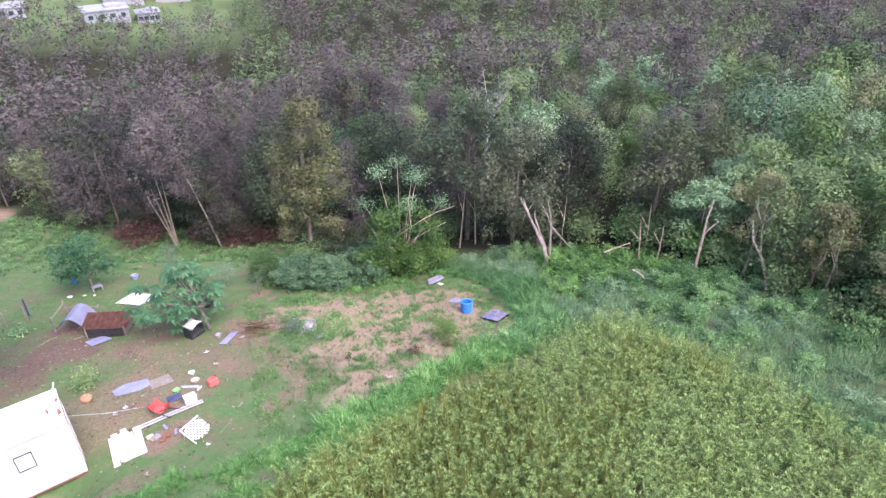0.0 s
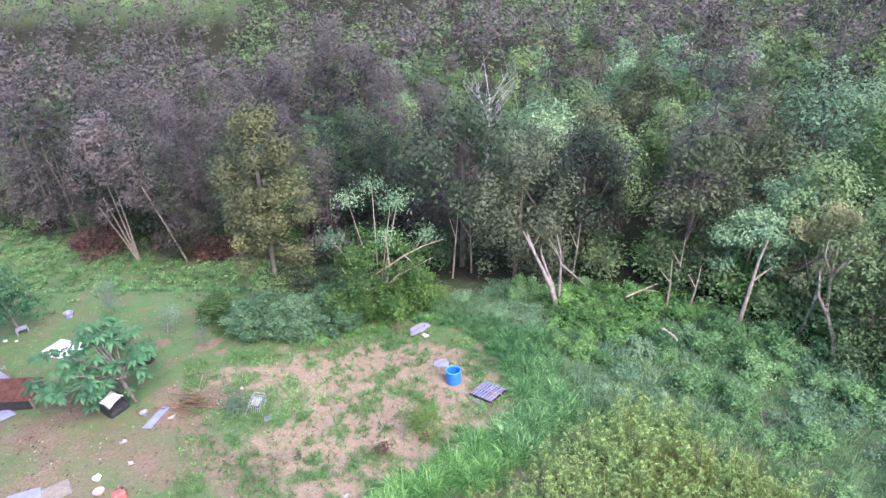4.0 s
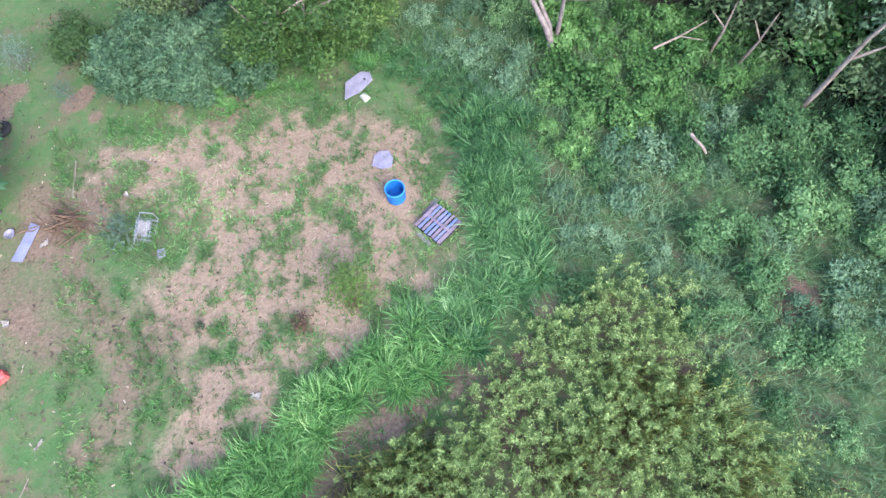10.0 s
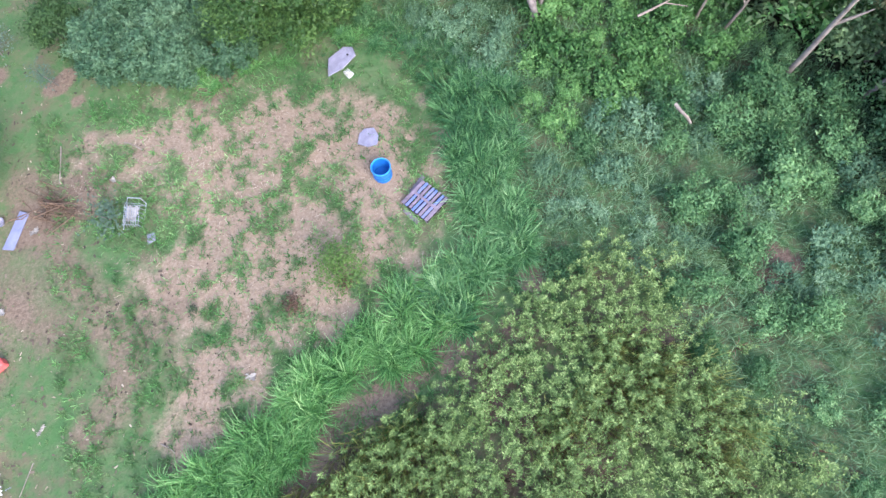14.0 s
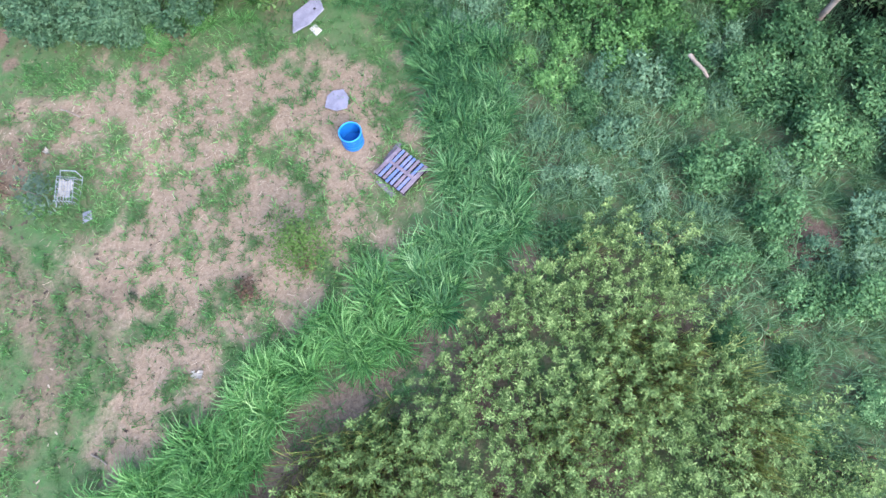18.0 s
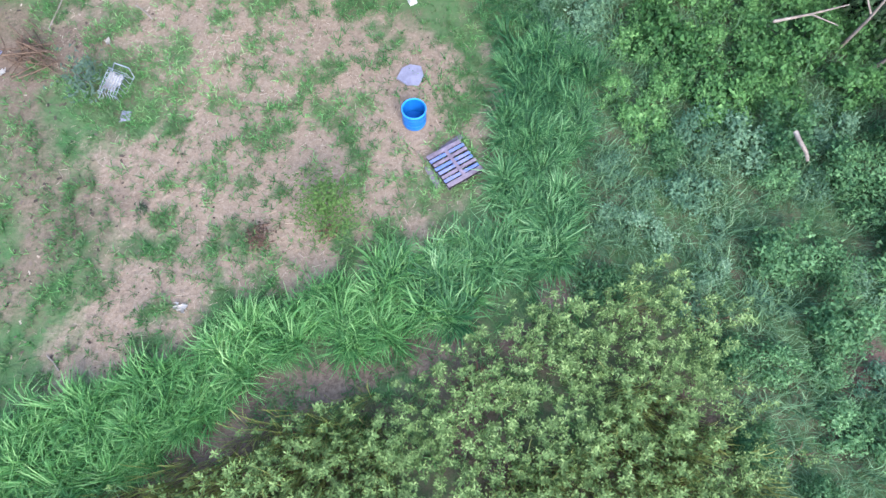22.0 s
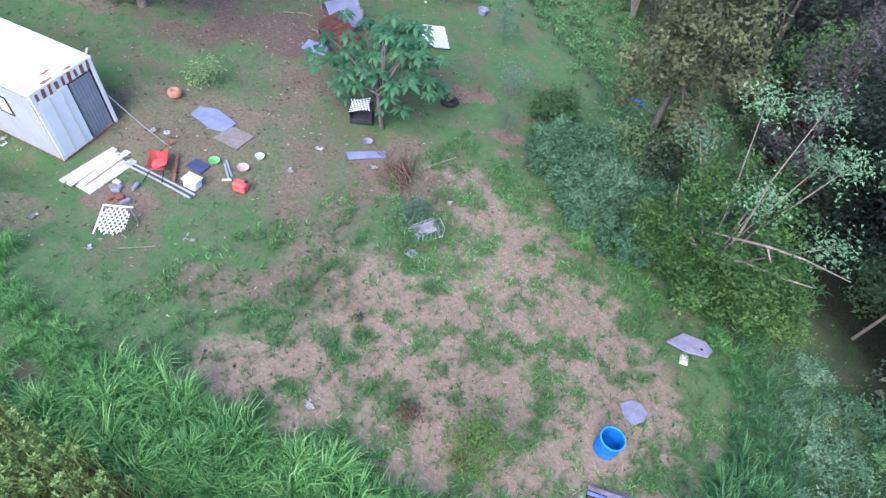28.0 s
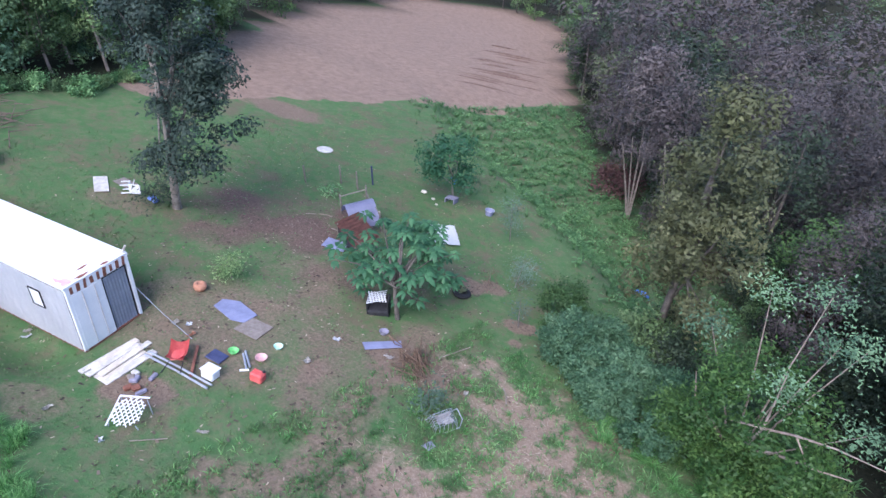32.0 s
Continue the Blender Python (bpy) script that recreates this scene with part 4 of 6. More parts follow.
# tufts in the clearing
xy = random_in(21000, -12, 4, -9, 7)
green = -0.8 * patchy(xy[:, 0], xy[:, 1], 0.8, 21) - 0.5 * patchy(xy[:, 0], xy[:, 1], 0.33, 22)
keep = (rng.random(len(xy)) < np.clip(0.34 + 1.0 * green, 0.08, 0.95)) & (along(xy[:, 0], xy[:, 1], STRAP) > 0.5)
keep |= (ellipse(xy[:, 0], xy[:, 1], -8.2, 1.6, 1.9, 1.5) > 0.5) & (rng.random(len(xy)) < 0.7)
keep &= np.hypot(xy[:, 0], xy[:, 1]) > 0.7
g = on_ground(xy[keep])
for n, (mat, label) in enumerate(((M_STRAP, "green grass tussocks on the straw-covered clearing"), (M_GRASS, "dull olive grass tufts growing through the straw"))):
    v, f = tuft_shape(6, 0.26, 0.018, 1.1, 68 + n)
    some = g[n::2]
    stuff("tussocks", [spread(v, f, some, rng.uniform(0.4, 1.2, len(some)), rng.uniform(0, 6.28, len(some)), 0.15)], mat, label, "grass")


def strewn(name, n, x0, x1, y0, y1, long, wide, mat, label, category, want):
    """Small flat pieces that lie on the ground."""
    at = random_in(n, x0, x1, y0, y1)
    at = at[want(at[:, 0], at[:, 1]) > rng.random(len(at))]
    v = np.array([(-0.5 * long, -0.5 * wide, 0), (0.5 * long, -0.4 * wide, 0), (0.45 * long, 0.5 * wide, 0), (-0.45 * long, 0.4 * wide, 0)])
    v, f = spread(v, np.array([(0, 1, 2, 3)]), on_ground(at), rng.uniform(0.4, 1.5, len(at)), rng.uniform(0, 6.28, len(at)))
    v[:, 2] = land(v[:, 0], v[:, 1]) + 0.012 + 0.02 * rng.random(len(v))
    return stuff(name, [(v, f)], mat, label, category)


strewn("straw", 15000, -11.5, 3.5, -8, 7, 0.17, 0.010, M_HAY, "pale dry straw strewn over the clearing", "straw", lambda x, y: zones(x, y)[0])
strewn("dead_leaves", 1800, -12, 3.5, -9, 7, 0.05, 0.035, M_CRUMB, "dark crumbs of earth and dead leaves", "leaf litter", lambda x, y: 0.3 + 0.5 * zones(x, y)[0])
strewn("dead_leaves", 8000, -32, -8, -9, 14, 0.11, 0.06, M_CRUMB, "brown fallen leaves on the worn lawn", "leaf litter", lambda x, y: 0.1 + zones(x, y)[2] + 0.5 * zones(x, y)[1])
strewn("pale_scraps", 3500, -34, -8, -11, 16, 0.08, 0.035, M_HAY, "pale dry stalks and bits on the lawn", "leaf litter", lambda x, y: 0.35 + 0.3 * patchy(x, y, 2.0, 74))

# ---- single trees ----
def own_tree(name, x, y, label, trunk, crown, extra=(), turn=0.0):
    t = thing(name, on_land(x, y, turn, -0.05), label, "tree")
    part("trunk", trunk, t)
    if crown:
        part("crown", crown, t)
    for nm, me, lab in extra:
        tagged(part(nm, me, t, lab), kind="stuff")
    return t


def stems(pairs, mat=None):
    return mesh_of("trunk", *joined(pairs), mat or M_BARK)


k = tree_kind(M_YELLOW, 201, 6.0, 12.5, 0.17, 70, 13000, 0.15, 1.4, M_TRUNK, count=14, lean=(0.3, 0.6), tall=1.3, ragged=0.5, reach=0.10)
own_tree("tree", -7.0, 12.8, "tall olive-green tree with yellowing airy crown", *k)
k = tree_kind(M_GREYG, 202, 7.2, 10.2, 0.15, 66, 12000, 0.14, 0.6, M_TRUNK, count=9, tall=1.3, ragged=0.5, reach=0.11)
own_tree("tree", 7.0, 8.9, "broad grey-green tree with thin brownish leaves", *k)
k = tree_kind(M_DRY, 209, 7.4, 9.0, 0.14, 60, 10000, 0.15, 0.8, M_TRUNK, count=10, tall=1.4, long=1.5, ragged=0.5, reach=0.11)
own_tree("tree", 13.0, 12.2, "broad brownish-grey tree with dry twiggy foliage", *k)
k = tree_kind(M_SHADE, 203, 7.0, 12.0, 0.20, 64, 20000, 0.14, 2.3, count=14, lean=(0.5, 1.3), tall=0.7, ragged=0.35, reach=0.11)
own_tree("tree", -25.9, 0.75, "dark-leaved shade tree with a grey trunk on the lawn", *k)
k = tree_kind(M_PAPAYA, 204, 5.0, 4.3, 0.07, 26, 2400, 0.17, 1.3, count=9, ragged=0.5, reach=0.12, tall=0.6)
own_tree("tree", -21.9, 15.1, "young spreading tree with feathery green leaves", *k)
k = tree_kind(M_DRY, 205, 7.0, 13.5, 0.16, 56, 7500, 0.17, 5.0, count=9, tall=1.4, ragged=0.5, reach=0.11)
own_tree("tree", -17.6, 29.6, "tall grey tree with several pale leaning trunks", stems(
    [tube([(0, 0, -0.4), (dx * 0.4, dy * 0.4, 2.4), (dx, dy, h)], [0.10, 0.075, 0.04]) for dx, dy, h in ((-1.1, 0.2, 6.5), (-0.6, 0.6, 7.5), (-1.5, -0.3, 6.0), (-0.2, 1.0, 8.0))], M_BARK), k[1])
own_tree("tree", -13.6, 27.6, "slim grey tree leaning over the gully", stems([tube([(0, 0, -0.4), (-0.8, 0, 3.5), (-1.8, 0.3, 7.5)], [0.10, 0.08, 0.05])], M_BARK), DRY[1][1])

FEATHER = tree_kind(M_FEATHER, 210, 5.2, 5.8, 0.10, 40, 6000, 0.13, 2.2, M_PALE, count=9, tall=0.7, ragged=0.35, reach=0.12)
OLIVE = tree_kind(M_YELLOW, 211, 4.6, 6.4, 0.10, 40, 5200, 0.13, 1.6, M_PALE, count=10, tall=1.2, ragged=0.5, reach=0.11)
for x, y, size, turn in ((18.2, -1.2, 1.0, 140), (18.0, -6.0, 0.9, 250), (18.4, -10.0, 0.85, 40)):
    plant_tree(OLIVE, x, y, size, turn, "airy olive-grey tree with drooping foliage and bare pale stems", group="olive trees at the wood's edge")
for x, y, size, turn in ((16.6, 1.4, 1.0, 20), (20.0, 2.5, 1.15, 300)):
    plant_tree(FEATHER, x, y, size, turn, "airy tree with pale feathery blue-green leaf clusters", group="feathery trees at the wood's edge")

# leafy trees with foliage down to the ground behind the parked car
SKIRT = [tree_kind(m, 220 + n, 5.6, 8.2 + n, 0.12, 40, 5200, 0.19, 0.0, M_PALE, count=8, ragged=0.3, reach=0.13) for n, m in enumerate((M_BRIGHT, M_FEATHER, M_BRIGHT))]
for n in range(22):
    y = -19.0 + 1.75 * n
    x = -46.2 - (0.35 * max(0, y - 4) * 1.6) - 2.2 * (n % 2) + rng.normal(0, 0.5)
    plant_tree(SKIRT[n % 3], x, y, rng.uniform(0.8, 1.2), rng.uniform(0, 360), "leafy green tree with foliage down to the ground", group="trees behind the lawn")

EDGE_WEED = [bush_mesh(m, 190 + n, 2.0, 0.9, 22, 70, 0.13, 0.2) for n, m in enumerate((M_SCRUB, M_BRIGHT))]
for n in range(20):
    y = -9 + 1.15 * n
    plant_bush("bush", EDGE_WEED[n % 2], on_land(-42.2 - 0.25 * max(0, y - 2) - rng.uniform(0, 1.8), y, rng.uniform(0, 360), -0.15, size=rng.uniform(0.7, 1.2)), "rank green weeds before the trees", "weeds before the trees")

# trees along the far sides of the bare field
for line in ([(-51, 14.5), (-63, 24), (-77, 43), (-85, 62)], [(-37.5, 52), (-47, 64), (-59, 80), (-78, 81)]):
    for n in range(16):
        k = n / 16 * 3
        a, b = line[int(k)], line[int(k) + 1]
        f = k - int(k)
        x, y = a[0] + f * (b[0] - a[0]) + rng.normal(0, 0.8), a[1] + f * (b[1] - a[1]) + rng.normal(0, 0.8)
        kind = "green" if n % 3 else "dry"
        plant_tree(SMALL[kind][n % 3], x, y, rng.uniform(0.6, 0.95), rng.uniform(0, 360), LABELS[kind], group="trees round the bare field")

# the many-stemmed tree at the clearing's edge
r = np.random.default_rng(206)
(v, f), tips = crown_shape(r, 5.2, 5.0, 50, 130, 0.13, 0.30, hollow=0.6)
tops = [(-2.3, 0.4, 5.4), (-1.2, 1.0, 7.2), (0.2, 1.4, 7.6), (1.0, 0.8, 6.6), (1.6, 1.6, 6.3), (2.6, -0.3, 5.2), (0.4, -0.6, 5.6)]
wood = [tube([(r.normal(0, 0.15), r.normal(0, 0.15), -0.3), (a * 0.35, b * 0.35, c * 0.45), (a, b, c)], [0.045, 0.033, 0.014], 6) for a, b, c in tops]
wood += [tube([(0.1, -0.2, 1.2), (-0.9, -0.5, 2.4), (-1.7, -0.6, 3.2), (-2.0, -0.4, 4.0)], [0.06, 0.05, 0.035, 0.015], 6),
         tube([(0.2, -0.2, 1.8), (0.9, -0.7, 3.0), (2.0, -0.9, 3.6), (2.9, -0.6, 3.7)], [0.06, 0.05, 0.035, 0.015], 6)]
wood += [tube([(0.0, -0.3, 2.2), (0.27, -0.9, 2.93), (0.42, -0.9, 3.94), (1.24, -0.9, 4.41), (2.2, -0.85, 4.75), (3.45, -0.8, 4.95)], [0.06, 0.055, 0.05, 0.04, 0.03, 0.012], 6),
         tube([(0.42, -0.9, 3.94), (0.0, -0.92, 3.75), (-0.43, -0.9, 3.46)], [0.045, 0.035, 0.012], 6), tube([(0.42, -0.9, 3.94), (0.38, -0.8, 5.0), (0.32, -0.7, 6.1)], [0.045, 0.035, 0.014], 6), tube([(1.24, -0.9, 4.41), (1.7, -1.0, 3.9), (1.9, -1.0, 3.4)], [0.03, 0.022, 0.01], 6)]
pts = np.concatenate([np.array(t) + r.normal(0, 1, (300, 3)) * np.array([0.40, 0.40, 0.22]) for t in tops])
tv, tf = leaves_at(pts, np.array([0, 0, 1.2]), 0.105, r, 1.2)
own_tree("tree", -1.55, 8.2, "many-stemmed tree with pale feathery leaf tufts on bare stems", stems(wood, M_PALE), mesh_of("crown", v + np.array([0, 0, 0.5]), f, M_GLOSSY),
         [("leaf_tuft", mesh_of("leaf_tuft", tv[i * 900:(i + 1) * 900], tf[:300], M_FEATHER), "pale green leaf tuft at a stem tip") for i in range(len(tops))])


def dead_tree(name, x, y, limbs, label, mat=None):
    t = thing(name, on_land(x, y), label, "dead tree")
    for n, (pts, a, b) in enumerate(limbs):
        k = len(pts)
        rad = [a + (b - a) * i / (k - 1) for i in range(k)]
        part("trunk" if n == 0 else "branch", mesh_of("branch", *tube(pts, rad, 7), mat or M_PALE), t)
    return t


M_SNAG = plain("grey_snag_wood", (0.13, 0.105, 0.10), (0.33, 0.275, 0.26), 3.0, 0.9, relief=0.7, fine=24)
dead_tree("snag", 7.4, 4.2, [([(0, 0, -0.3), (-0.15, 0.05, 0.7), (-0.45, 0.15, 1.6), (-0.95, 0.5, 2.8), (-1.45, 0.85, 3.9), (-1.95, 1.15, 4.95)], 0.17, 0.04),
                             ([(-0.05, 0.1, 0.3), (-0.3, 0.25, 1.6), (-0.7, 0.5, 2.7), (-0.95, 0.7, 3.55)], 0.12, 0.04), ([(-1.4, 0.8, 3.8), (-1.62, 1.1, 4.5), (-1.72, 1.2, 4.85)], 0.09, 0.015), ([(-0.9, 0.6, 3.2), (-1.02, 0.72, 3.75), (-1.0, 0.8, 4.1)], 0.06, 0.01), ([(-1.5, 0.9, 4.0), (-1.2, 0.95, 4.35), (-1.05, 1.0, 4.7)], 0.03, 0.01),
                             ([(0.2, 0.2, -0.2), (0.12, 0.3, 1.7), (0.05, 0.35, 2.9), (-0.1, 0.38, 3.9), (-0.42, 0.4, 4.95)], 0.10, 0.025), ([(0.02, 0.36, 3.1), (-0.35, 0.4, 4.0), (-0.85, 0.5, 4.75)], 0.04, 0.012), ([(-0.2, 0.4, 3.6), (-0.5, 0.42, 4.1), (-0.72, 0.5, 4.3)], 0.03, 0.01), ([(0.1, 0.4, 2.9), (1.3, 0.9, 1.5), (2.7, 1.6, -0.2)], 0.075, 0.04)],
          "broken bleached snag with splintered forks", M_SNAG)
dead_tree("leaning_limb", 14.3, -1.4, [([(0, 0, -0.3), (0.12, 0.25, 1.4), (0.42, 0.6, 2.8), (0.5, 0.75, 3.7), (0.75, 0.9, 4.9)], 0.11, 0.05), ([(0.4, 0.6, 2.7), (0.8, 0.45, 3.3), (1.1, 0.4, 3.6)], 0.07, 0.02)], "pale bare trunk leaning out of the wood")
dead_tree("leaning_limb", 16.1, -3.1, [([(0, 0, -0.3), (0.7, 0.4, 1.6), (1.0, 0.9, 3.6), (1.2, 1.1, 5.0)], 0.10, 0.04)], "thin grey bare trunk at the wood's edge")
dead_tree("leaning_limb", 15.8, -5.5, [([(0, 0, -0.3), (0.15, 0.7, 1.0), (0.2, 1.6, 1.9), (0.9, 2.6, 3.0), (1.3, 3.2, 4.4)], 0.11, 0.03), ([(0.2, 1.5, 1.8), (-0.2, 2.0, 2.6), (-0.1, 2.5, 3.6)], 0.09, 0.03), ([(0.9, 2.6, 3.0), (1.6, 2.6, 3.9), (1.9, 2.7, 4.6)], 0.06, 0.02), ([(0.9, 2.6, 3.0), (0.5, 3.0, 3.9), (0.4, 3.1, 4.8)], 0.06, 0.02)], "pale forked bare trunk at the wood's edge")
for x, y, dx, dy, h in ((12.8, 2.0, -0.3, 0.3, 3.2), (13.5, 1.2, 0.3, 0.4, 2.8), (14.0, 3.0, -0.2, 0.2, 4.0), (17.2, -1.8, 0.6, 0.8, 4.6), (17.6, -7.2, 0.5, 0.7, 4.4), (10.0, 7.2, 0.2, 0.4, 4.2), (3.6, 10.6, 0.3, 0.1, 5.6), (5.0, 10.9, -0.3, 0.2, 5.0)):
    dead_tree("dead_sapling", x, y, [([(0, 0, -0.3), (dx * 0.5, dy * 0.3, h * 0.5), (dx, dy, h)], 0.07, 0.02), ([(dx * 0.5, dy * 0.4, h * 0.55), (dx - 0.5, dy + 0.2, h * 0.8)], 0.035, 0.012)], "thin bare stem standing at the wood's edge")
r = np.random.default_rng(207)
limbs = [([(0, 0, -0.3), (0.1, 0, 5.5), (0.0, 0.1, 10.0)], 0.19, 0.09)]
for n in range(18):
    a, z = r.uniform(0, 6.28), r.uniform(5.5, 10.0)
    l = r.uniform(1.6, 3.4)
    tip = np.array([np.cos(a) * l * 0.8, np.sin(a) * l * 0.8, z + l * 0.95])
    mid = np.array([np.cos(a) * l * 0.42, np.sin(a) * l * 0.42, z + l * 0.5])
    limbs.append(([(0.05, 0.05, z), mid, tip], 0.04, 0.01))
    for _ in range(2):
        q = mid + (tip - mid) * r.uniform(0, 0.6)
        limbs.append(([q, q + r.normal(0, 0.35, 3) + np.array([0, 0, 0.5]), q + r.normal(0, 0.6, 3) + np.array([0, 0, 1.0])], 0.02, 0.006))
dead_tree("bare_tree", 10.4, 22.5, limbs, "leafless grey tree with thin branching twigs", plain("grey_wood", (0.20, 0.185, 0.19), (0.36, 0.335, 0.34), 3.0, 0.9))
dead_tree("fallen_branch", 9.9, -1.65, [([(-0.15, 0.33, 1.35), (-0.12, 0.08, 1.42), (0.05, -0.22, 1.35), (0.15, -0.4, 1.2)], 0.065, 0.045)], "short bleached branch lying on the scrub")
dead_tree("fallen_branch", 11.2, 2.4, [([(-0.9, 0, 1.2), (0.1, 0.1, 1.35), (1.3, 0.4, 1.25)], 0.05, 0.02), ([(0.1, 0.1, 1.35), (0.8, -0.3, 1.4)], 0.03, 0.012)], "grey dead branch lying across the vines")

# broad-leaved tree over the hutch
def whorl(r, n, length, droop):
    vs, fs = [], []
    for i in range(n):
        a = 6.283 * i / n + r.normal(0, 0.15)
        d, e = np.array([np.cos(a), np.sin(a), 0]), np.array([-np.sin(a), np.cos(a), 0])
        l = length * r.uniform(0.75, 1.15)
        k = len(vs)
        for s, w, z in ((0.15, 0.03, 0.0), (0.5, 0.20, 0.05), (0.8, 0.16, -0.12 * droop), (1.05, 0.01, -0.4 * droop)):
            vs += [d * l * s - e * w * l + np.array([0, 0, z * l - 0.05 * l]), d * l * s + np.array([0, 0, z * l]), d * l * s + e * w * l + np.array([0, 0, z * l - 0.05 * l])]
        for q in range(3):
            o = k + 3 * q
            fs += [(o, o + 1, o + 4, o + 3), (o + 1, o + 2, o + 5, o + 4)]
    return np.array(vs), np.array(fs)


r = np.random.default_rng(208)
pairs, wood = [], [tube([(0, 0, -0.2), (-0.25, 0.15, 1.2), (-0.6, 0.5, 2.3)], [0.11, 0.09, 0.06])]
box_at, sight = np.array([-0.85, -0.25, 0.75]), np.array([0.58, -0.43, 0.70])
for n in range(105):
    a, rad = r.uniform(0, 6.28), r.uniform(0.0, 1.0) ** 0.6
    c = np.array([-1.4 + np.cos(a) * rad * 2.5, 1.2 + np.sin(a) * rad * 2.4, r.uniform(1.4, 3.7) - 1.0 * rad])
    off = c - box_at
    if np.linalg.norm(off - sight * (off @ sight)) < 0.70:
        continue
    wv, wf = whorl(r, 8, r.uniform(0.32, 0.55), 0.9)
    pairs.append((wv + c, wf))
    if n % 5 == 0:
        wood.append(tube([(-0.6 * r.random(), 0.5 * r.random(), 1.7), (c * 0.6 + np.array([-0.2, 0.1, 0.9])), c], [0.045, 0.03, 0.012], 5))
own_tree("tree", -13.9, 4.0, "small tree with large drooping fingered leaves", stems(wood, M_TRUNK), mesh_of("crown", *joined(pairs), M_PAPAYA))


def sapling(x, y, h, w, mat, label, n=60, leaf=0.13, lean=(0.0, 0.0)):
    r = np.random.default_rng(int(abs(x * 31 + y * 17)))
    pts = np.c_[r.normal(0, w * 0.35, (n, 2)), r.uniform(0.3 * h, h, n)] + np.array([lean[0], lean[1], 0])
    t = thing("sapling", on_land(x, y), label, "sapling")
    part("stem", mesh_of("stem", *tube([(0, 0, -0.1), (lean[0] * 0.5, lean[1] * 0.5, h * 0.5), (lean[0], lean[1], h)], [0.03, 0.022, 0.006], 5), M_BARK), t)
    part("leaves", mesh_of("leaves", *leaves_at(pts, np.array([0, 0, 1.0]), leaf, r, 1.3), mat), t)
    return t


sapling(-11.0, 8.2, 1.7, 0.6, M_SILVER, "thin sapling with pale leaves in a mulched ring", 240, 0.09)
sapling(-13.2, 10.6, 1.7, 1.0, M_SILVER, "silvery young shrub with fine leaves", 750, 0.085, (0.3, 0.2))
sapling(-16.4, 14.0, 2.8, 0.9, M_SILVER, "slender silvery young tree", 800, 0.09)
sapling(-13.9, 9.6, 0.9, 0.7, M_TWIG, "withered brown plant in a mulched bed", 70, 0.1)
sapling(-19.5, 0.0, 1.0, 0.9, M_BRIGHT, "small bright green shrub near the container", 700, 0.11)
sapling(-2.3, -2.65, 1.2, 1.15, M_SHRUB, "bushy yellow-green shrub in the clearing", 1500, 0.085)
sapling(-9.6, 1.7, 0.8, 1.0, M_SILVER, "grey-green shrub beside the rusty wire cart", 240, 0.13)
sapling(-4.1, -3.4, 0.35, 0.5, M_DEAD, "dead brown stump shoots in the clearing", 150, 0.1)
sapling(-2.3, -3.3, 0.3, 0.4, M_DEAD, "withered brown weed in the straw", 90, 0.09)
sapling(-7.3, -2.5, 0.3, 0.3, M_OLIVE, "small weed with dark leaves", 40, 0.12)
sapling(-24.6, 8.4, 0.5, 0.9, M_SCRUB, "low green weed beside the fence post", 160, 0.14)
plant_bush("bush", bush_mesh(M_LIMEY, 188, 2.6, 2.2, 44, 120, 0.095, 0.17), on_land(-10.3, 10.6, 40, -0.1), "dense dark green rounded bush", "bushes at the wood's edge")
sapling(-26.6, 0.4, 1.0, 1.5, M_DARK, "low dark bush at the shade tree's foot", 400, 0.17)


# ---- shapes for things ----
def solid(size, at=(0, 0, 0), bevel=0.0, turn=(0, 0, 0)):
    """A box with softened edges as a bmesh, its centre at `at`."""
    bm = bmesh.new()
    bmesh.ops.create_cube(bm, size=1.0)
    bmesh.ops.scale(bm, vec=size, verts=bm.verts)
    if bevel:
        bmesh.ops.bevel(bm, geom=list(bm.edges), offset=min(bevel, min(size) * 0.45), segments=1, affect="EDGES")
    bmesh.ops.transform(bm, matrix=pose(*at, *turn), verts=bm.verts)
    return bm


def lathe(profile, sides=24, at=(0, 0, 0), closed=False):
    """A round body from (radius, height) pairs."""
    bm = bmesh.new()
    rings = []
    for r, z in profile:
        rings.append([bm.verts.new((at[0] + r * math.cos(2 * math.pi * i / sides), at[1] + r * math.sin(2 * math.pi * i / sides), at[2] + z)) for i in range(sides)])
    for a, b in zip(rings[:-1], rings[1:]):
        for i in range(sides):
            bm.faces.new((a[i], a[(i + 1) % sides], b[(i + 1) % sides], b[i]))
    bm.faces.new(rings[0][::-1])
    if closed:
        bm.faces.new(rings[-1])
    return bm


def rod(points, radius, sides=6):
    bm = bmesh.new()
    v, f = tube(points, [radius] * len(points), sides)
    vs = [bm.verts.new(p) for p in v]
    for q in f:
        bm.faces.new([vs[i] for i in q])
    bm.faces.new(vs[:sides][::-1])
    bm.faces.new(vs[-sides:])
    return bm


def merge(*bms):
    out = bmesh.new()
    for bm in bms:
        me = bpy.data.meshes.new("piece")
        bm.to_mesh(me)
        bm.free()
        out.from_mesh(me)
        bpy.data.meshes.remove(me)
    return out


def built(name, bm, mat, parent=None, label="", at=None):
    me = bpy.data.meshes.new(name)
    bmesh.ops.recalc_face_normals(bm, faces=bm.faces)
    bm.to_mesh(me)
    bm.free()
    me.materials.append(mat)
    ob = new(name, me)
    if parent:
        ob.parent = parent
    if at is not None:
        ob.matrix_local = at
    if label:
        ob["label"] = label
    return ob


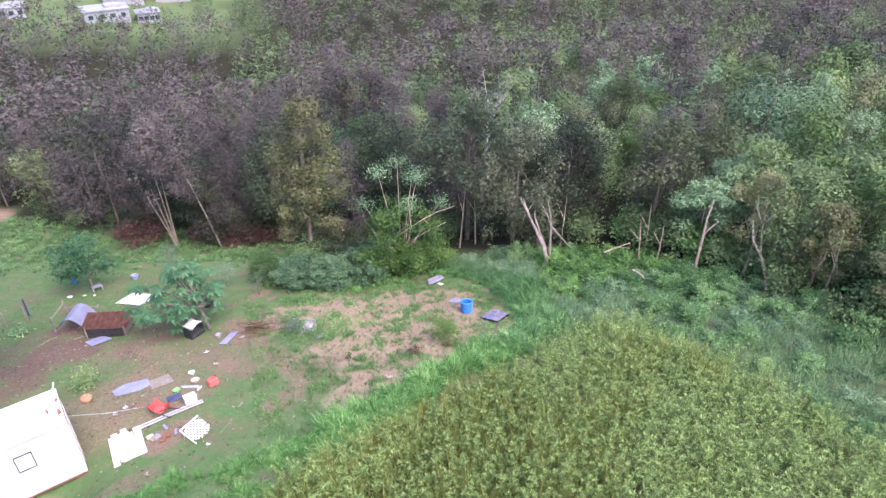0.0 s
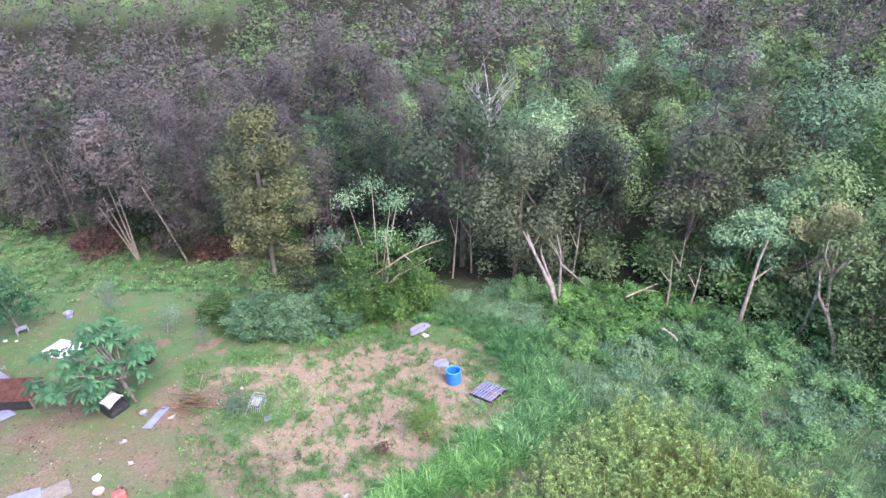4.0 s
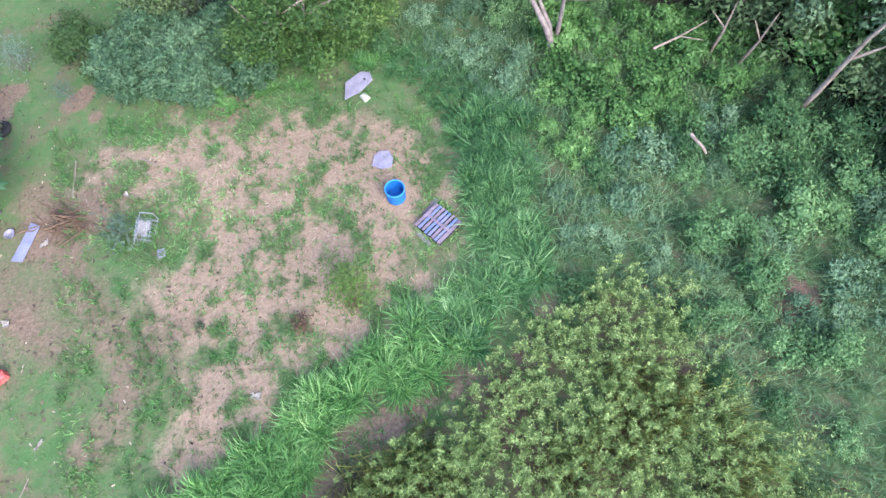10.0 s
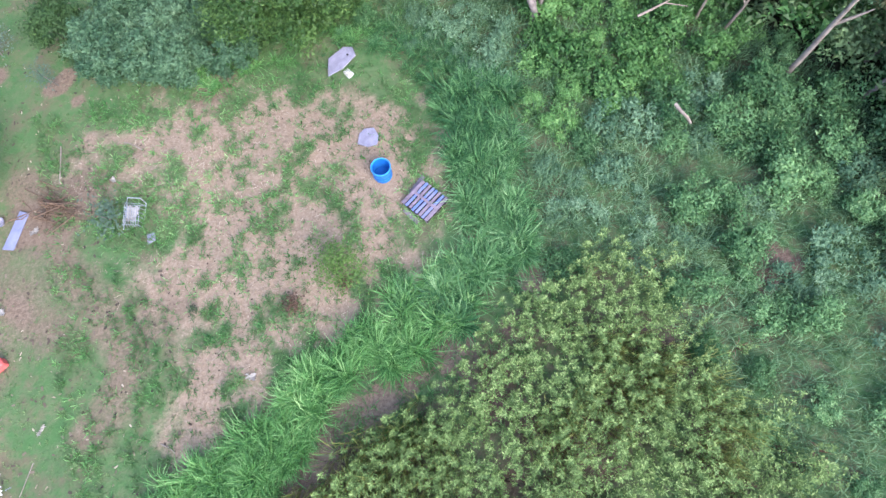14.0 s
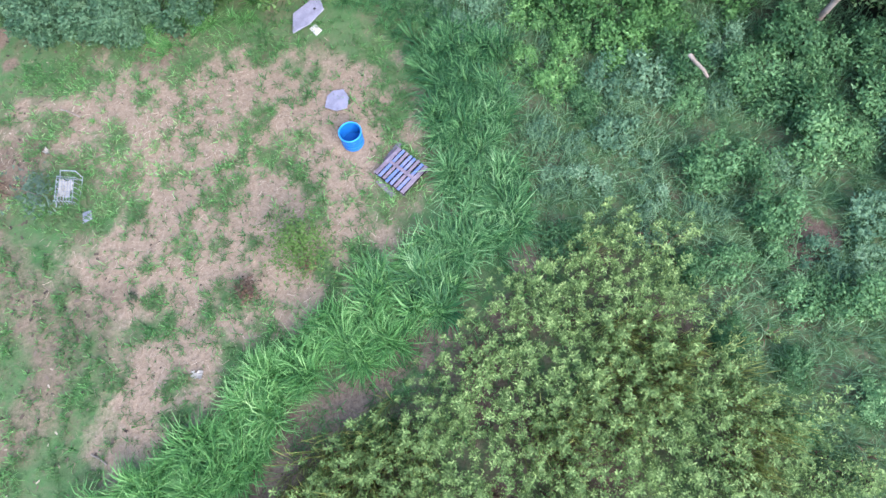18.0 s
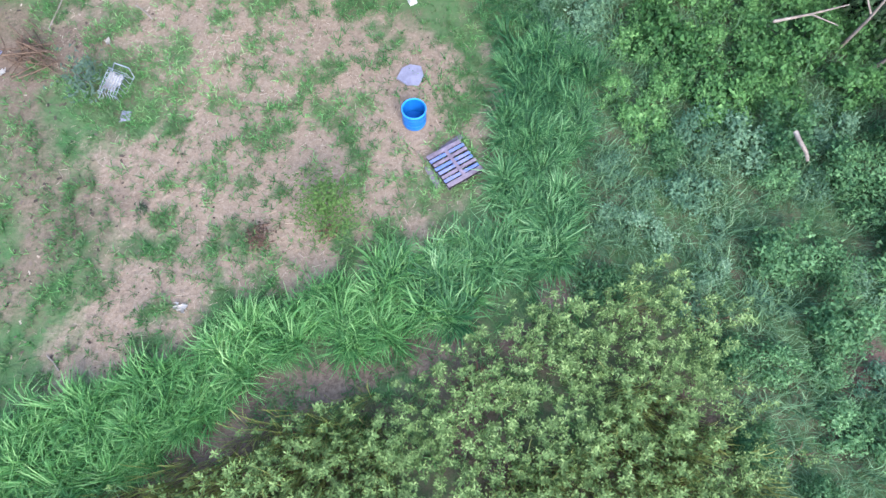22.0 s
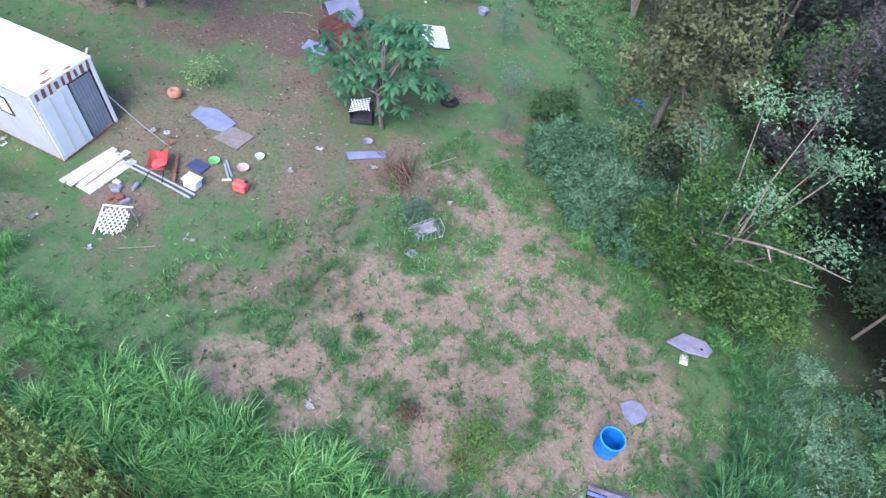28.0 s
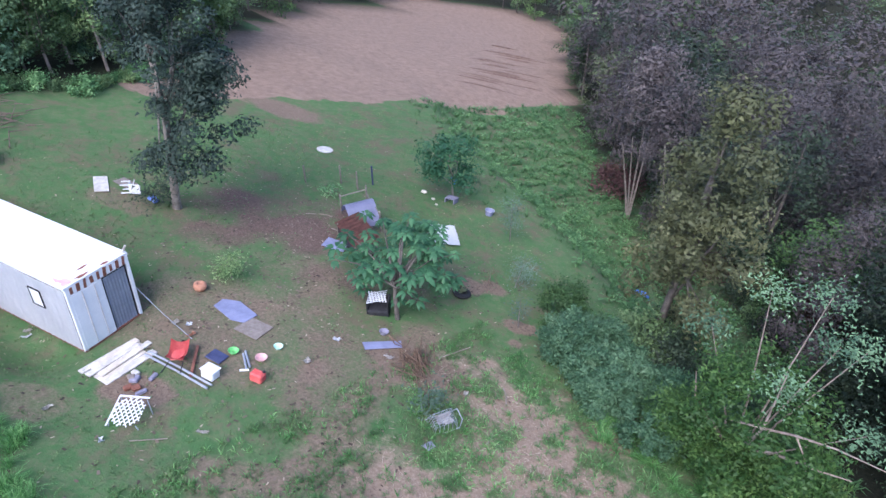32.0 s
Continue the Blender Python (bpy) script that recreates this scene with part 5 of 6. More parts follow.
def sheet(w, l, thick, waves=0, depth=0.02, sag=0.0, ragged=0.0, seed=0, curve=0.0):
    """A thin sheet, flat, wavy or bent over, with thickness."""
    r = np.random.default_rng(seed)
    bm = bmesh.new()
    nx_, ny_ = max(8, waves * 4), 8
    grid = []
    for i in range(nx_ + 1):
        row = []
        for j in range(ny_ + 1):
            u, v = i / nx_ - 0.5, j / ny_ - 0.5
            z = depth * math.cos(2 * math.pi * waves * i / nx_) if waves else 0.0
            z += sag * (u * u + 0.6 * v * v) * 4 + curve * math.cos(math.pi * u)
            e = ragged if abs(u) == 0.5 or abs(v) == 0.5 else 0.0
            row.append(bm.verts.new((u * w + e * r.normal(), v * l + e * r.normal(), z + 0.3 * ragged * r.normal())))
        grid.append(row)
    for i in range(nx_):
        for j in range(ny_):
            bm.faces.new((grid[i][j], grid[i + 1][j], grid[i + 1][j + 1], grid[i][j + 1]))
    out = bmesh.ops.solidify(bm, geom=list(bm.faces), thickness=thick)
    return bm


M_BLUE = plain("blue_plastic", (0.010, 0.11, 0.36), (0.02, 0.17, 0.52), 2.0, 0.4, spec=0.5, relief=0.1)
M_RIM = plain("pale_blue_plastic", (0.03, 0.24, 0.62), (0.06, 0.33, 0.75), 3.0, 0.4, spec=0.5, relief=0.1)
# darker copy of the barrel's blue, holding the shade of its inside
M_BLUEIN = plain("shaded_blue_plastic", (0.008, 0.085, 0.30), (0.012, 0.12, 0.42), 2.0, 0.45)
M_PALLET = plain("weathered_board", (0.13, 0.10, 0.125), (0.28, 0.225, 0.27), 5.0, 0.9)
# near-black wood: the shade below the pallet's slats is put into it
M_PALDARK = plain("gap_shade_board", (0.016, 0.013, 0.016), (0.045, 0.036, 0.042), 5.0, 0.9)
M_PALBLUE = plain("worn_blue_paint", (0.05, 0.14, 0.40), (0.27, 0.25, 0.36), 4.0, 0.85, fine=25)
M_CONC = plain("grey_board", (0.17, 0.16, 0.21), (0.30, 0.285, 0.36), 3.0, 0.85)
M_WHITE = plain("white_paint", (0.65, 0.66, 0.69), (0.76, 0.76, 0.78), 0.7, 0.55, relief=0.1, fine=8)
M_WORNW = plain("worn_white_board", (0.36, 0.32, 0.28), (0.66, 0.62, 0.58), 4.0, 0.8)
M_CREAM = plain("stained_cream_board", (0.42, 0.35, 0.27), (0.70, 0.64, 0.56), 3.0, 0.8)
M_RUST = plain("rust", (0.12, 0.045, 0.03), (0.30, 0.13, 0.09), 4.0, 0.9)
M_RUSTDARK = plain("dark_rust", (0.07, 0.032, 0.028), (0.21, 0.095, 0.075), 3.0, 0.9)
M_STEEL = plain("galvanised_steel", (0.30, 0.32, 0.36), (0.48, 0.50, 0.56), 3.0, 0.5, 0.5)
M_SHEET = plain("grey_sheet_metal", (0.36, 0.39, 0.48), (0.50, 0.54, 0.64), 2.0, 0.6)
M_LAVENDER = plain("faded_lavender_sheet", (0.24, 0.25, 0.37), (0.36, 0.37, 0.52), 1.5, 0.6)
M_BOXBLUE = plain("blue_box_plastic", (0.05, 0.12, 0.42), (0.25, 0.32, 0.6), 8.0, 0.5)
M_GREYBLUE = plain("faded_blue_sheet", (0.16, 0.17, 0.26), (0.26, 0.27, 0.40), 2.0, 0.6)
M_RED = plain("red_plastic", (0.50, 0.06, 0.06), (0.70, 0.16, 0.14), 3.0, 0.5)
M_ORANGE = plain("orange_clay", (0.34, 0.15, 0.09), (0.48, 0.25, 0.16), 3.0, 0.8)
M_BLACK = plain("black_parts_and_openings", (0.012, 0.012, 0.014), (0.04, 0.04, 0.045), 5.0, 0.7)
M_NAVY = plain("dark_blue_plastic", (0.03, 0.035, 0.09), (0.07, 0.08, 0.16), 3.0, 0.6)
M_LIME = plain("green_plastic", (0.12, 0.45, 0.12), (0.25, 0.62, 0.22), 3.0, 0.5)
M_MINT = plain("pale_green_plastic", (0.45, 0.70, 0.58), (0.60, 0.80, 0.70), 3.0, 0.5)
M_PINK = plain("pink_stain", (0.55, 0.30, 0.30), (0.70, 0.45, 0.42), 5.0, 0.8)
M_CARPET = plain("brown_mat", (0.16, 0.13, 0.11), (0.28, 0.24, 0.21), 5.0, 0.95)
M_CAR = plain("red_car_paint", (0.62, 0.010, 0.012), (0.70, 0.018, 0.018), 0.5, 0.25, spec=0.6, relief=0.0)
M_TYRE = plain("tyre", (0.015, 0.015, 0.016), (0.03, 0.03, 0.032), 8.0, 0.8)
M_GLASS = plain("dark_glass", (0.02, 0.03, 0.05), (0.03, 0.05, 0.08), 0.5, 0.08, spec=0.8, relief=0.0)
M_ALLOY = plain("alloy", (0.45, 0.46, 0.48), (0.6, 0.6, 0.62), 5.0, 0.35, 0.7)

# ---- the clearing ----
b = thing("barrel", on_land(-0.03, -0.03, 0, 0.0, True), "bright blue open-topped plastic barrel on the straw", "barrel")
built("body", lathe([(0.29, 0.0), (0.325, 0.03), (0.335, 0.10), (0.325, 0.20), (0.338, 0.23), (0.338, 0.27), (0.325, 0.30), (0.325, 0.44), (0.335, 0.46), (0.335, 0.50), (0.325, 0.52), (0.33, 0.63), (0.312, 0.63), (0.306, 0.06), (0.27, 0.03)], 30, closed=True), M_BLUE, b)
rim = lathe([(0.335, 0.60), (0.348, 0.61), (0.352, 0.635), (0.34, 0.655), (0.318, 0.65), (0.311, 0.62)], 30)
bmesh.ops.delete(rim, geom=[q for q in rim.faces if len(q.verts) > 4], context="FACES_ONLY")
built("rim", rim, M_RIM, b, "paler rolled blue rim")
# disc added low in the barrel to darken its inside
built("shaded_bottom", lathe([(0.300, 0.10), (0.300, 0.112)], 30, closed=True), M_BLUEIN, b, "darker blue disc for the shade at the barrel's bottom")

PAL = on_land(1.03, -1.5, 0, 0.12, True) @ Matrix.Rotation(radians(-60), 4, "Z")
p = thing("pallet", PAL, "weathered wooden pallet with worn blue paint", "pallet")
for n in range(3):
    built("bearer", solid((1.2, 0.09, 0.10), (0, -0.48 + 0.48 * n, 0.05), 0.008), M_PALDARK, p)
    for k in range(3):
        built("foot_block", solid((0.14, 0.10, 0.14), (-0.5 + 0.5 * k, -0.48 + 0.48 * n, -0.068), 0.01), M_PALLET, p, "grey wooden foot block")
for n in range(8):
    x = -0.53 + n * 0.1514
    w = 0.096 if n not in (0, 7) else 0.13
    blue = n in (1, 3, 4, 6)
    built("slat", solid((w, 1.07 + 0.02 * (n % 2), 0.022), (x, 0.01 * (n % 3), 0.112 + 0.001 * n), 0.004, (0, 0, 0.8 * ((n * 7) % 3 - 1))), M_PALBLUE if blue else M_PALLET, p, "slat with worn blue paint" if blue else "bare grey slat")
# bottom boards close the slat gaps with painted shade
for n in range(3):
    built("bottom_board", solid((0.36, 1.05, 0.016), (-0.4 + 0.4 * n, 0, -0.008), 0.004), M_PALDARK, p, "near-black bottom board that paints the shade between slats")
built("cross_board", solid((0.95, 0.10, 0.02), (0, 0.02, 0.136), 0.004), M_PALLET, p, "grey board nailed across the slats")
for n, (x, y) in enumerate(((0.72, 0.62), (-0.2, -0.68))):
    o = tagged(built("plank", solid((0.16, 0.75, 0.03), (0, 0, 0.03), 0.006), M_PALLET), "short broken grey board beside the pallet", "board")
    o.matrix_world = PAL @ pose(-0.72 if n == 0 else -0.05, 0.35 if n == 0 else -0.66, -0.1, 0, 0, 6 if n == 0 else 85)


def slab(name, x, y, pts, thick, mat, label, category, turn=0.0, dz=0.03, holes=()):
    """A flat board of an uneven outline lying on the slope."""
    bm = bmesh.new()
    f = bm.faces.new([bm.verts.new((a, b_, 0)) for a, b_ in pts])
    top = bmesh.ops.extrude_face_region(bm, geom=[f])["geom"]
    bmesh.ops.translate(bm, vec=(0, 0, thick), verts=[q for q in top if isinstance(q, bmesh.types.BMVert)])
    bmesh.ops.bevel(bm, geom=list(bm.edges), offset=thick * 0.2, segments=1, affect="EDGES")
    t = thing(name, on_land(x, y, 0, dz, True) @ Matrix.Rotation(radians(turn), 4, "Z"), label, category)
    built("panel", bm, mat, t)
    # nothing is cut: each hole's darkness is a black disc on top
    for hx, hy, hr in holes:
        built("hole", lathe([(hr, thick - 0.001), (hr, thick + 0.004)], 12, (hx, hy, 0), True), M_BLACK, t, "black disc that paints the dark of a round hole")
    return t


slab("board", -0.12, 1.55, [(-0.42, -0.05), (-0.2, 0.32), (0.05, 0.42), (0.36, 0.30), (0.40, -0.1), (0.18, -0.42), (-0.15, -0.36)], 0.05, M_CONC, "chipped pale grey board lying on the straw", "board", 8)
slab("board", -0.12, 5.05, [(-0.62, -0.55), (-0.5, 0.25), (0.15, 0.62), (0.5, 0.5), (0.55, 0.1), (0.0, -0.35)], 0.06, M_CONC, "large pale grey board with a hole at the bushes", "board", -6, 0.12, ((0.25, 0.2, 0.05),))
slab("board", -0.05, 4.45, [(-0.1, -0.2), (-0.12, 0.2), (0.14, 0.22), (0.16, -0.15)], 0.04, M_WORNW, "small white board fragment in the grass", "board", 20)
slab("board", -12.95, 2.45, [(-0.2, -0.75), (-0.2, 0.75), (0.18, 0.72), (0.22, -0.7)], 0.05, M_GREYBLUE, "long narrow grey-blue board on the ground", "board", -30, 0.04)

r = np.random.default_rng(300)
t = thing("branch_pile", on_land(-11.3, 2.6, 0, 0.0, True), "heap of cut brown branches and twigs", "brush pile")
for n in range(46):
    a = radians(-32) + r.normal(0, 0.55)
    l = r.uniform(0.5, 1.7)
    c = np.array([r.normal(0, 0.55), r.normal(0, 0.3), r.uniform(0.04, 0.42)])
    c[:2] = (c[0] * 0.85 + c[1] * 0.5, -c[0] * 0.5 + c[1] * 0.85)
    d = np.array([math.cos(a), math.sin(a), r.normal(0, 0.16)]) * l / 2
    part("branch", mesh_of("branch", *tube([c - d, c + r.normal(0, 0.05, 3), c + d], [0.026, 0.02, 0.006], 5), M_TWIG), t)
for a, b_, rad in (((-11.14, 5.43), (-11.31, 3.77), 0.025), ((-8.75, 4.67), (-8.15, 4.1), 0.03), ((-7.45, 2.6), (-7.25, 2.05), 0.03), ((-9.0, -6.2), (-8.6, -6.6), 0.02)):
    m = on_land((a[0] + b_[0]) / 2, (a[1] + b_[1]) / 2, 0, 0.04, True)
    l = math.hypot(a[0] - b_[0], a[1] - b_[1])
    o = tagged(built("stick", rod([(-l / 2, 0, 0), (0, 0.03, 0.02), (l / 2, 0, 0)], rad), M_PALE), "straight pale stick lying on the grass", "stick", "loose sticks")
    o.matrix_world = m @ Matrix.Rotation(math.atan2(b_[1] - a[1], b_[0] - a[0]), 4, "Z")

# wire cart on its side
t = thing("wire_cart", on_land(-8.75, 1.5, 0, 0.05, True) @ Matrix.Rotation(radians(70), 4, "Z") @ pose(0, 0, 0, 14, -10, 0) @ Matrix.Diagonal((0.8, 0.72, 0.85, 1)), "rusty wire trolley tipped over in tall grass", "trolley")
for n in range(7):
    y = -0.42 + 0.14 * n
    built("wire", rod([(-0.5, y, 0.06), (-0.42, y * 0.8, 0.45), (0.4, y * 0.8, 0.52), (0.5, y, 0.08)], 0.012, 5), M_STEEL, t)
for n in range(6):
    x = -0.5 + 0.2 * n
    built("wire", rod([(x, -0.44, 0.07), (x * 0.95, -0.36, 0.46), (x * 0.95, 0.36, 0.5), (x, 0.44, 0.07)], 0.012, 5), M_STEEL, t)
built("frame", merge(rod([(-0.6, -0.45, 0.05), (0.62, -0.45, 0.06), (0.75, -0.3, 0.4)], 0.02), rod([(-0.6, 0.45, 0.05), (0.62, 0.45, 0.06), (0.75, 0.3, 0.4)], 0.02), rod([(0.75, -0.3, 0.4), (0.75, 0.3, 0.4)], 0.02)), M_STEEL, t)
built("lining", sheet(0.7, 0.5, 0.02, ragged=0.04, seed=4, sag=0.15), M_WORNW, t, "torn pale plastic lining", pose(0.0, 0.05, 0.3, 12, 8, 0))
tagged(slab("board", -8.3, 0.5, [(-0.16, -0.2), (-0.12, 0.2), (0.14, 0.16), (0.16, -0.14)], 0.04, M_CONC, "small grey board fragment in the grass", "board"))

# ---- the container ----
LONG = -161.8
CM = Matrix.Translation((-18.7, -5.84, 0.88)) @ Matrix.Rotation(radians(LONG), 4, "Z") @ Matrix.Rotation(radians(6.0), 4, "X")
# x runs along its length from the door end, y to its width (towards -y side negative)
CL, CW, CH = 12.0, 2.40, 2.78
c = thing("container", CM, "white steel storage container with a rusty door end", "container")


def corrugated(length, height, pitch=0.28, depth=0.012, thick=0.02):
    bm = bmesh.new()
    xs, zs = [], []
    x = 0.0
    while x < length - 1e-6:
        for dx, z in ((0.0, 0), (0.35 * pitch, 0), (0.5 * pitch, depth), (0.85 * pitch, depth)):
            if x + dx <= length:
                xs.append(x + dx)
                zs.append(z)
        x += pitch
    xs.append(length)
    zs.append(0)
    low = [bm.verts.new((x, z, 0)) for x, z in zip(xs, zs)]
    high = [bm.verts.new((x, z, height)) for x, z in zip(xs, zs)]
    for i in range(len(xs) - 1):
        bm.faces.new((low[i], low[i + 1], high[i + 1], high[i]))
    bmesh.ops.solidify(bm, geom=list(bm.faces), thickness=thick)
    return bm


S = -1  # the width lies on the far side of the long axis
built("side_wall", corrugated(CL - 0.2, CH - 0.24), M_WHITE, c, "white corrugated side wall", pose(0.1, 0.02, 0.12))
built("side_wall", corrugated(CL - 0.2, CH - 0.24), M_WHITE, c, "white corrugated side wall", pose(0.1, S * CW - 0.02, 0.12))
built("roof", solid((CL, CW, 0.06), (CL / 2, S * CW / 2, CH), 0.01), M_WHITE, c, "white roof sheet")
built("floor_frame", solid((CL, CW, 0.12), (CL / 2, S * CW / 2, 0.06), 0.01), M_RUST, c, "rusty floor frame")
built("back_wall", solid((0.06, CW, CH - 0.2), (CL - 0.04, S * CW / 2, CH / 2), 0.01), M_WHITE, c)
for x in (0.06, CL - 0.06):
    for y in (-0.06, S * CW + 0.06):
        built("corner_post", solid((0.12, 0.12, CH - 0.06), (x, y, (CH - 0.06) / 2), 0.01), M_WHITE, c)
for y in (0.0, S * CW):
    built("top_rail", solid((CL, 0.08, 0.10), (CL / 2, y, CH - 0.03), 0.01), M_WHITE, c)
built("end_header", solid((0.09, CW - 0.2, 0.34), (0.05, S * CW / 2, CH - 0.2), 0.01), M_WHITE, c, "worn white header over the doors")
for n in range(9):
    built("rust_stripe", solid((0.012, 0.10 + 0.03 * (n % 2), 0.25 + 0.05 * (n % 3)), (-0.002, S * (0.2 + 0.25 * n), CH - 0.2), 0.002, (4 * (n % 3), 0, 0)), M_RUST, c, "rust-red stripe below the roof edge")
built("door_leaf", solid((0.06, 1.16, CH - 0.5), (0.02, S * 0.68, CH / 2 - 0.13), 0.008), M_WHITE, c, "closed white door leaf")
built("door_leaf", corrugated(0.86, CH - 0.55, 0.12, 0.03), M_SHEET, c, "grey corrugated door leaf", pose(0.03, S * 1.32, 0.1, 0, 0, -90 * 1))
# black sheet behind the grey leaf, painted in for the dark interior
built("door_dark_panel", solid((0.02, 1.05, CH - 0.5), (0.09, S * 1.8, CH / 2 - 0.13)), M_BLACK, c, "black panel painting the dark inside the doorway")
for y in (0.5, 0.95):
    built("lock_rod", rod([(-0.04, S * y, 0.2), (-0.04, S * y, CH - 0.4)], 0.015), M_WORNW, c)
for n, (x, y, w, l) in enumerate(((0.12, 0.75, 0.14, 0.5), (0.24, 0.24, 0.42, 0.36), (0.1, 1.6, 0.12, 0.35), (0.55, 0.16, 0.4, 0.16), (0.5, 1.05, 0.12, 0.4))):
    bm = bmesh.new()
    rr = np.random.default_rng(40 + n)
    f0 = bm.faces.new([bm.verts.new((w * 0.5 * math.cos(a) * q, l * 0.5 * math.sin(a) * q, 0)) for a, q in zip(np.linspace(0, 5.9, 11), rr.uniform(0.6, 1.25, 11))])
    up = bmesh.ops.extrude_face_region(bm, geom=[f0])["geom"]
    bmesh.ops.translate(bm, vec=(0, 0, 0.012), verts=[q for q in up if isinstance(q, bmesh.types.BMVert)])
    built("rust_patch", bm, (M_RUST, M_PINK)[n % 2], c, "flaking rust patch on the roof", pose(x, S * y, CH + 0.026))
built("window_frame", merge(solid((0.025, 0.05, 0.74), (1.42, 0.05, 1.8)), solid((0.025, 0.05, 0.74), (2.0, 0.05, 1.8)), solid((0.54, 0.05, 0.025), (1.71, 0.05, 2.15)), solid((0.54, 0.05, 0.025), (1.71, 0.05, 1.45))), M_BLACK, c, "dark frame of a boarded window")
built("window_board", solid((0.53, 0.03, 0.65), (1.71, 0.045, 1.8), 0.004), M_WHITE, c, "white board closing the window")
built("cable", rod([(4.3, 0.045, 2.5), (4.34, 0.045, 2.2), (4.2, 0.045, 2.05), (4.22, 0.045, 1.6), (4.05, 0.045, 1.35)], 0.018, 5), M_BLACK, c, "loose black cable hanging down the wall")
built("pole_stub", rod([(0.12, S * 2.32, CH), (-0.02, S * 2.42, CH + 0.32)], 0.035), M_WORNW, c, "pale pole end sticking out at the roof corner")
for x in (0.4, 3.2, 6.0, 8.8):
    for y in (-0.25, S * CW + 0.25):
        o = tagged(built("block", solid((0.4, 0.2, 0.24), (0, 0, 0.12), 0.012), M_CONC), "grey concrete block under the container", "block", "blocks under the container")
        q = CM @ Vector((x, y, 0))
        o.matrix_world = Matrix.Translation((q.x, q.y, q.z - 0.24)) @ Matrix.Rotation(radians(LONG), 4, "Z")

# ---- clutter before the container ----
def ground_item(ob, x, y, turn, label, category, dz=0.0, group="", tilt=True):
    tagged(ob, label, category, group)
    ob.matrix_world = on_land(x, y, 0, dz, tilt) @ Matrix.Rotation(radians(turn), 4, "Z")
    return ob


for n in range(8):
    k = (n % 5) / 4
    x, y = -17.7 + 0.96 * k + (0.1 if n > 4 else 0.0), -5.4 + 0.24 * k + 0.1 * (n % 3)
    z = 0.02 if n < 5 else 0.10
    me_l = (2.0, 1.85, 2.1, 1.7, 1.9, 1.75, 1.9, 1.6)[n]
    ground_item(built("plank", solid((me_l, 0.25 if n != 4 else 0.30, 0.06), (0, 0, 0.03), 0.01), (M_WORNW, M_CREAM)[n % 2]), x, y, 104 + (n * 5) % 4, "whitewashed wide plank in a heap at the container door", "plank", z, "whitewashed planks")
ground_item(built("plank", solid((1.5, 0.22, 0.05), (0, 0, 0.025), 0.01), M_WORNW), -16.75, -5.0, 100, "whitewashed wide plank lying beside the heap", "plank", 0.03, "whitewashed planks")
for n in range(2):
    ground_item(built("pole", rod([(-1.45, 0, 0), (0, 0.02, 0.02), (1.45, 0, 0)], 0.04, 8), M_STEEL), -15.54 - 0.05 * n, -4.08 + 0.16 * n, 16 + n, "long grey metal pole lying on the ground", "pole", 0.08, "metal poles")
t = thing("wheelbarrow", on_land(-15.95, -3.75, -40, 0.08, True), "red wheelbarrow tipped among the clutter", "wheelbarrow")
built("tray", merge(sheet(0.85, 0.6, 0.02, sag=0.25, seed=7), solid((0.5, 0.42, 0.06), (0, 0, 0.05), 0.03)), M_RED, t, "", pose(0, 0, 0.18))
built("handle", rod([(0.3, -0.22, 0.2), (0.9, -0.3, 0.28)], 0.018), M_BLACK, t)
built("handle", rod([(0.3, 0.22, 0.2), (0.9, 0.3, 0.28)], 0.018), M_BLACK, t)
built("wheel", lathe([(0.05, -0.03), (0.17, -0.04), (0.19, 0.0), (0.17, 0.04), (0.05, 0.03)], 16, closed=True), M_TYRE, t, "", pose(-0.52, 0, 0.18, 90, 0, 0))
ground_item(built("board", solid((1.5, 0.09, 0.03), (0, 0, 0.015), 0.004), M_RUST), -15.6, -3.4, -35, "thin dark red batten on the clutter", "batten", 0.1)
ground_item(built("mat", solid((0.62, 0.5, 0.05), (0, 0, 0.025), 0.02), M_NAVY), -15.44, -2.71, 20, "folded dark blue plastic mat on the ground", "mat", 0.03)
t = thing("fuel_can", on_land(-13.75, -2.2, 25, 0.0, True), "red plastic fuel can standing on grass", "fuel can")
built("body", solid((0.46, 0.34, 0.34), (0, 0, 0.17), 0.05), M_RED, t)
built("handle", rod([(-0.15, 0, 0.33), (-0.12, 0, 0.42), (0.12, 0, 0.42), (0.15, 0, 0.33)], 0.022), M_RED, t)
built("cap", lathe([(0.05, 0.33), (0.05, 0.39), (0.02, 0.40)], 12, (0.17, 0.1, 0), True), M_BLACK, t)
t = thing("bin", on_land(-14.71, -3.32, 20, 0.0, True), "white plastic bin lying among the clutter", "bin")
built("body", solid((0.50, 0.40, 0.34), (0, 0, 0.17), 0.05), M_WHITE, t)
built("lid", solid((0.54, 0.44, 0.04), (0, 0, 0.355), 0.015), M_WHITE, t, "grey-white flat lid")
for x, y, rad, mat, lab in ((-14.74, -0.82, 0.16, M_MINT, "pale mint plastic bowl"), (-15.37, -2.17, 0.18, M_LIME, "bright green plastic basin"), (-14.56, -1.59, 0.2, M_PINK, "faded pink plastic bowl")):
    ground_item(built("bowl", lathe([(rad * 0.6, 0), (rad, 0.13), (rad * 1.06, 0.13), (rad * 0.94, 0.12), (rad * 0.55, 0.02)], 18, closed=True), mat), x, y, 0, lab + " on the grass", "bowl")
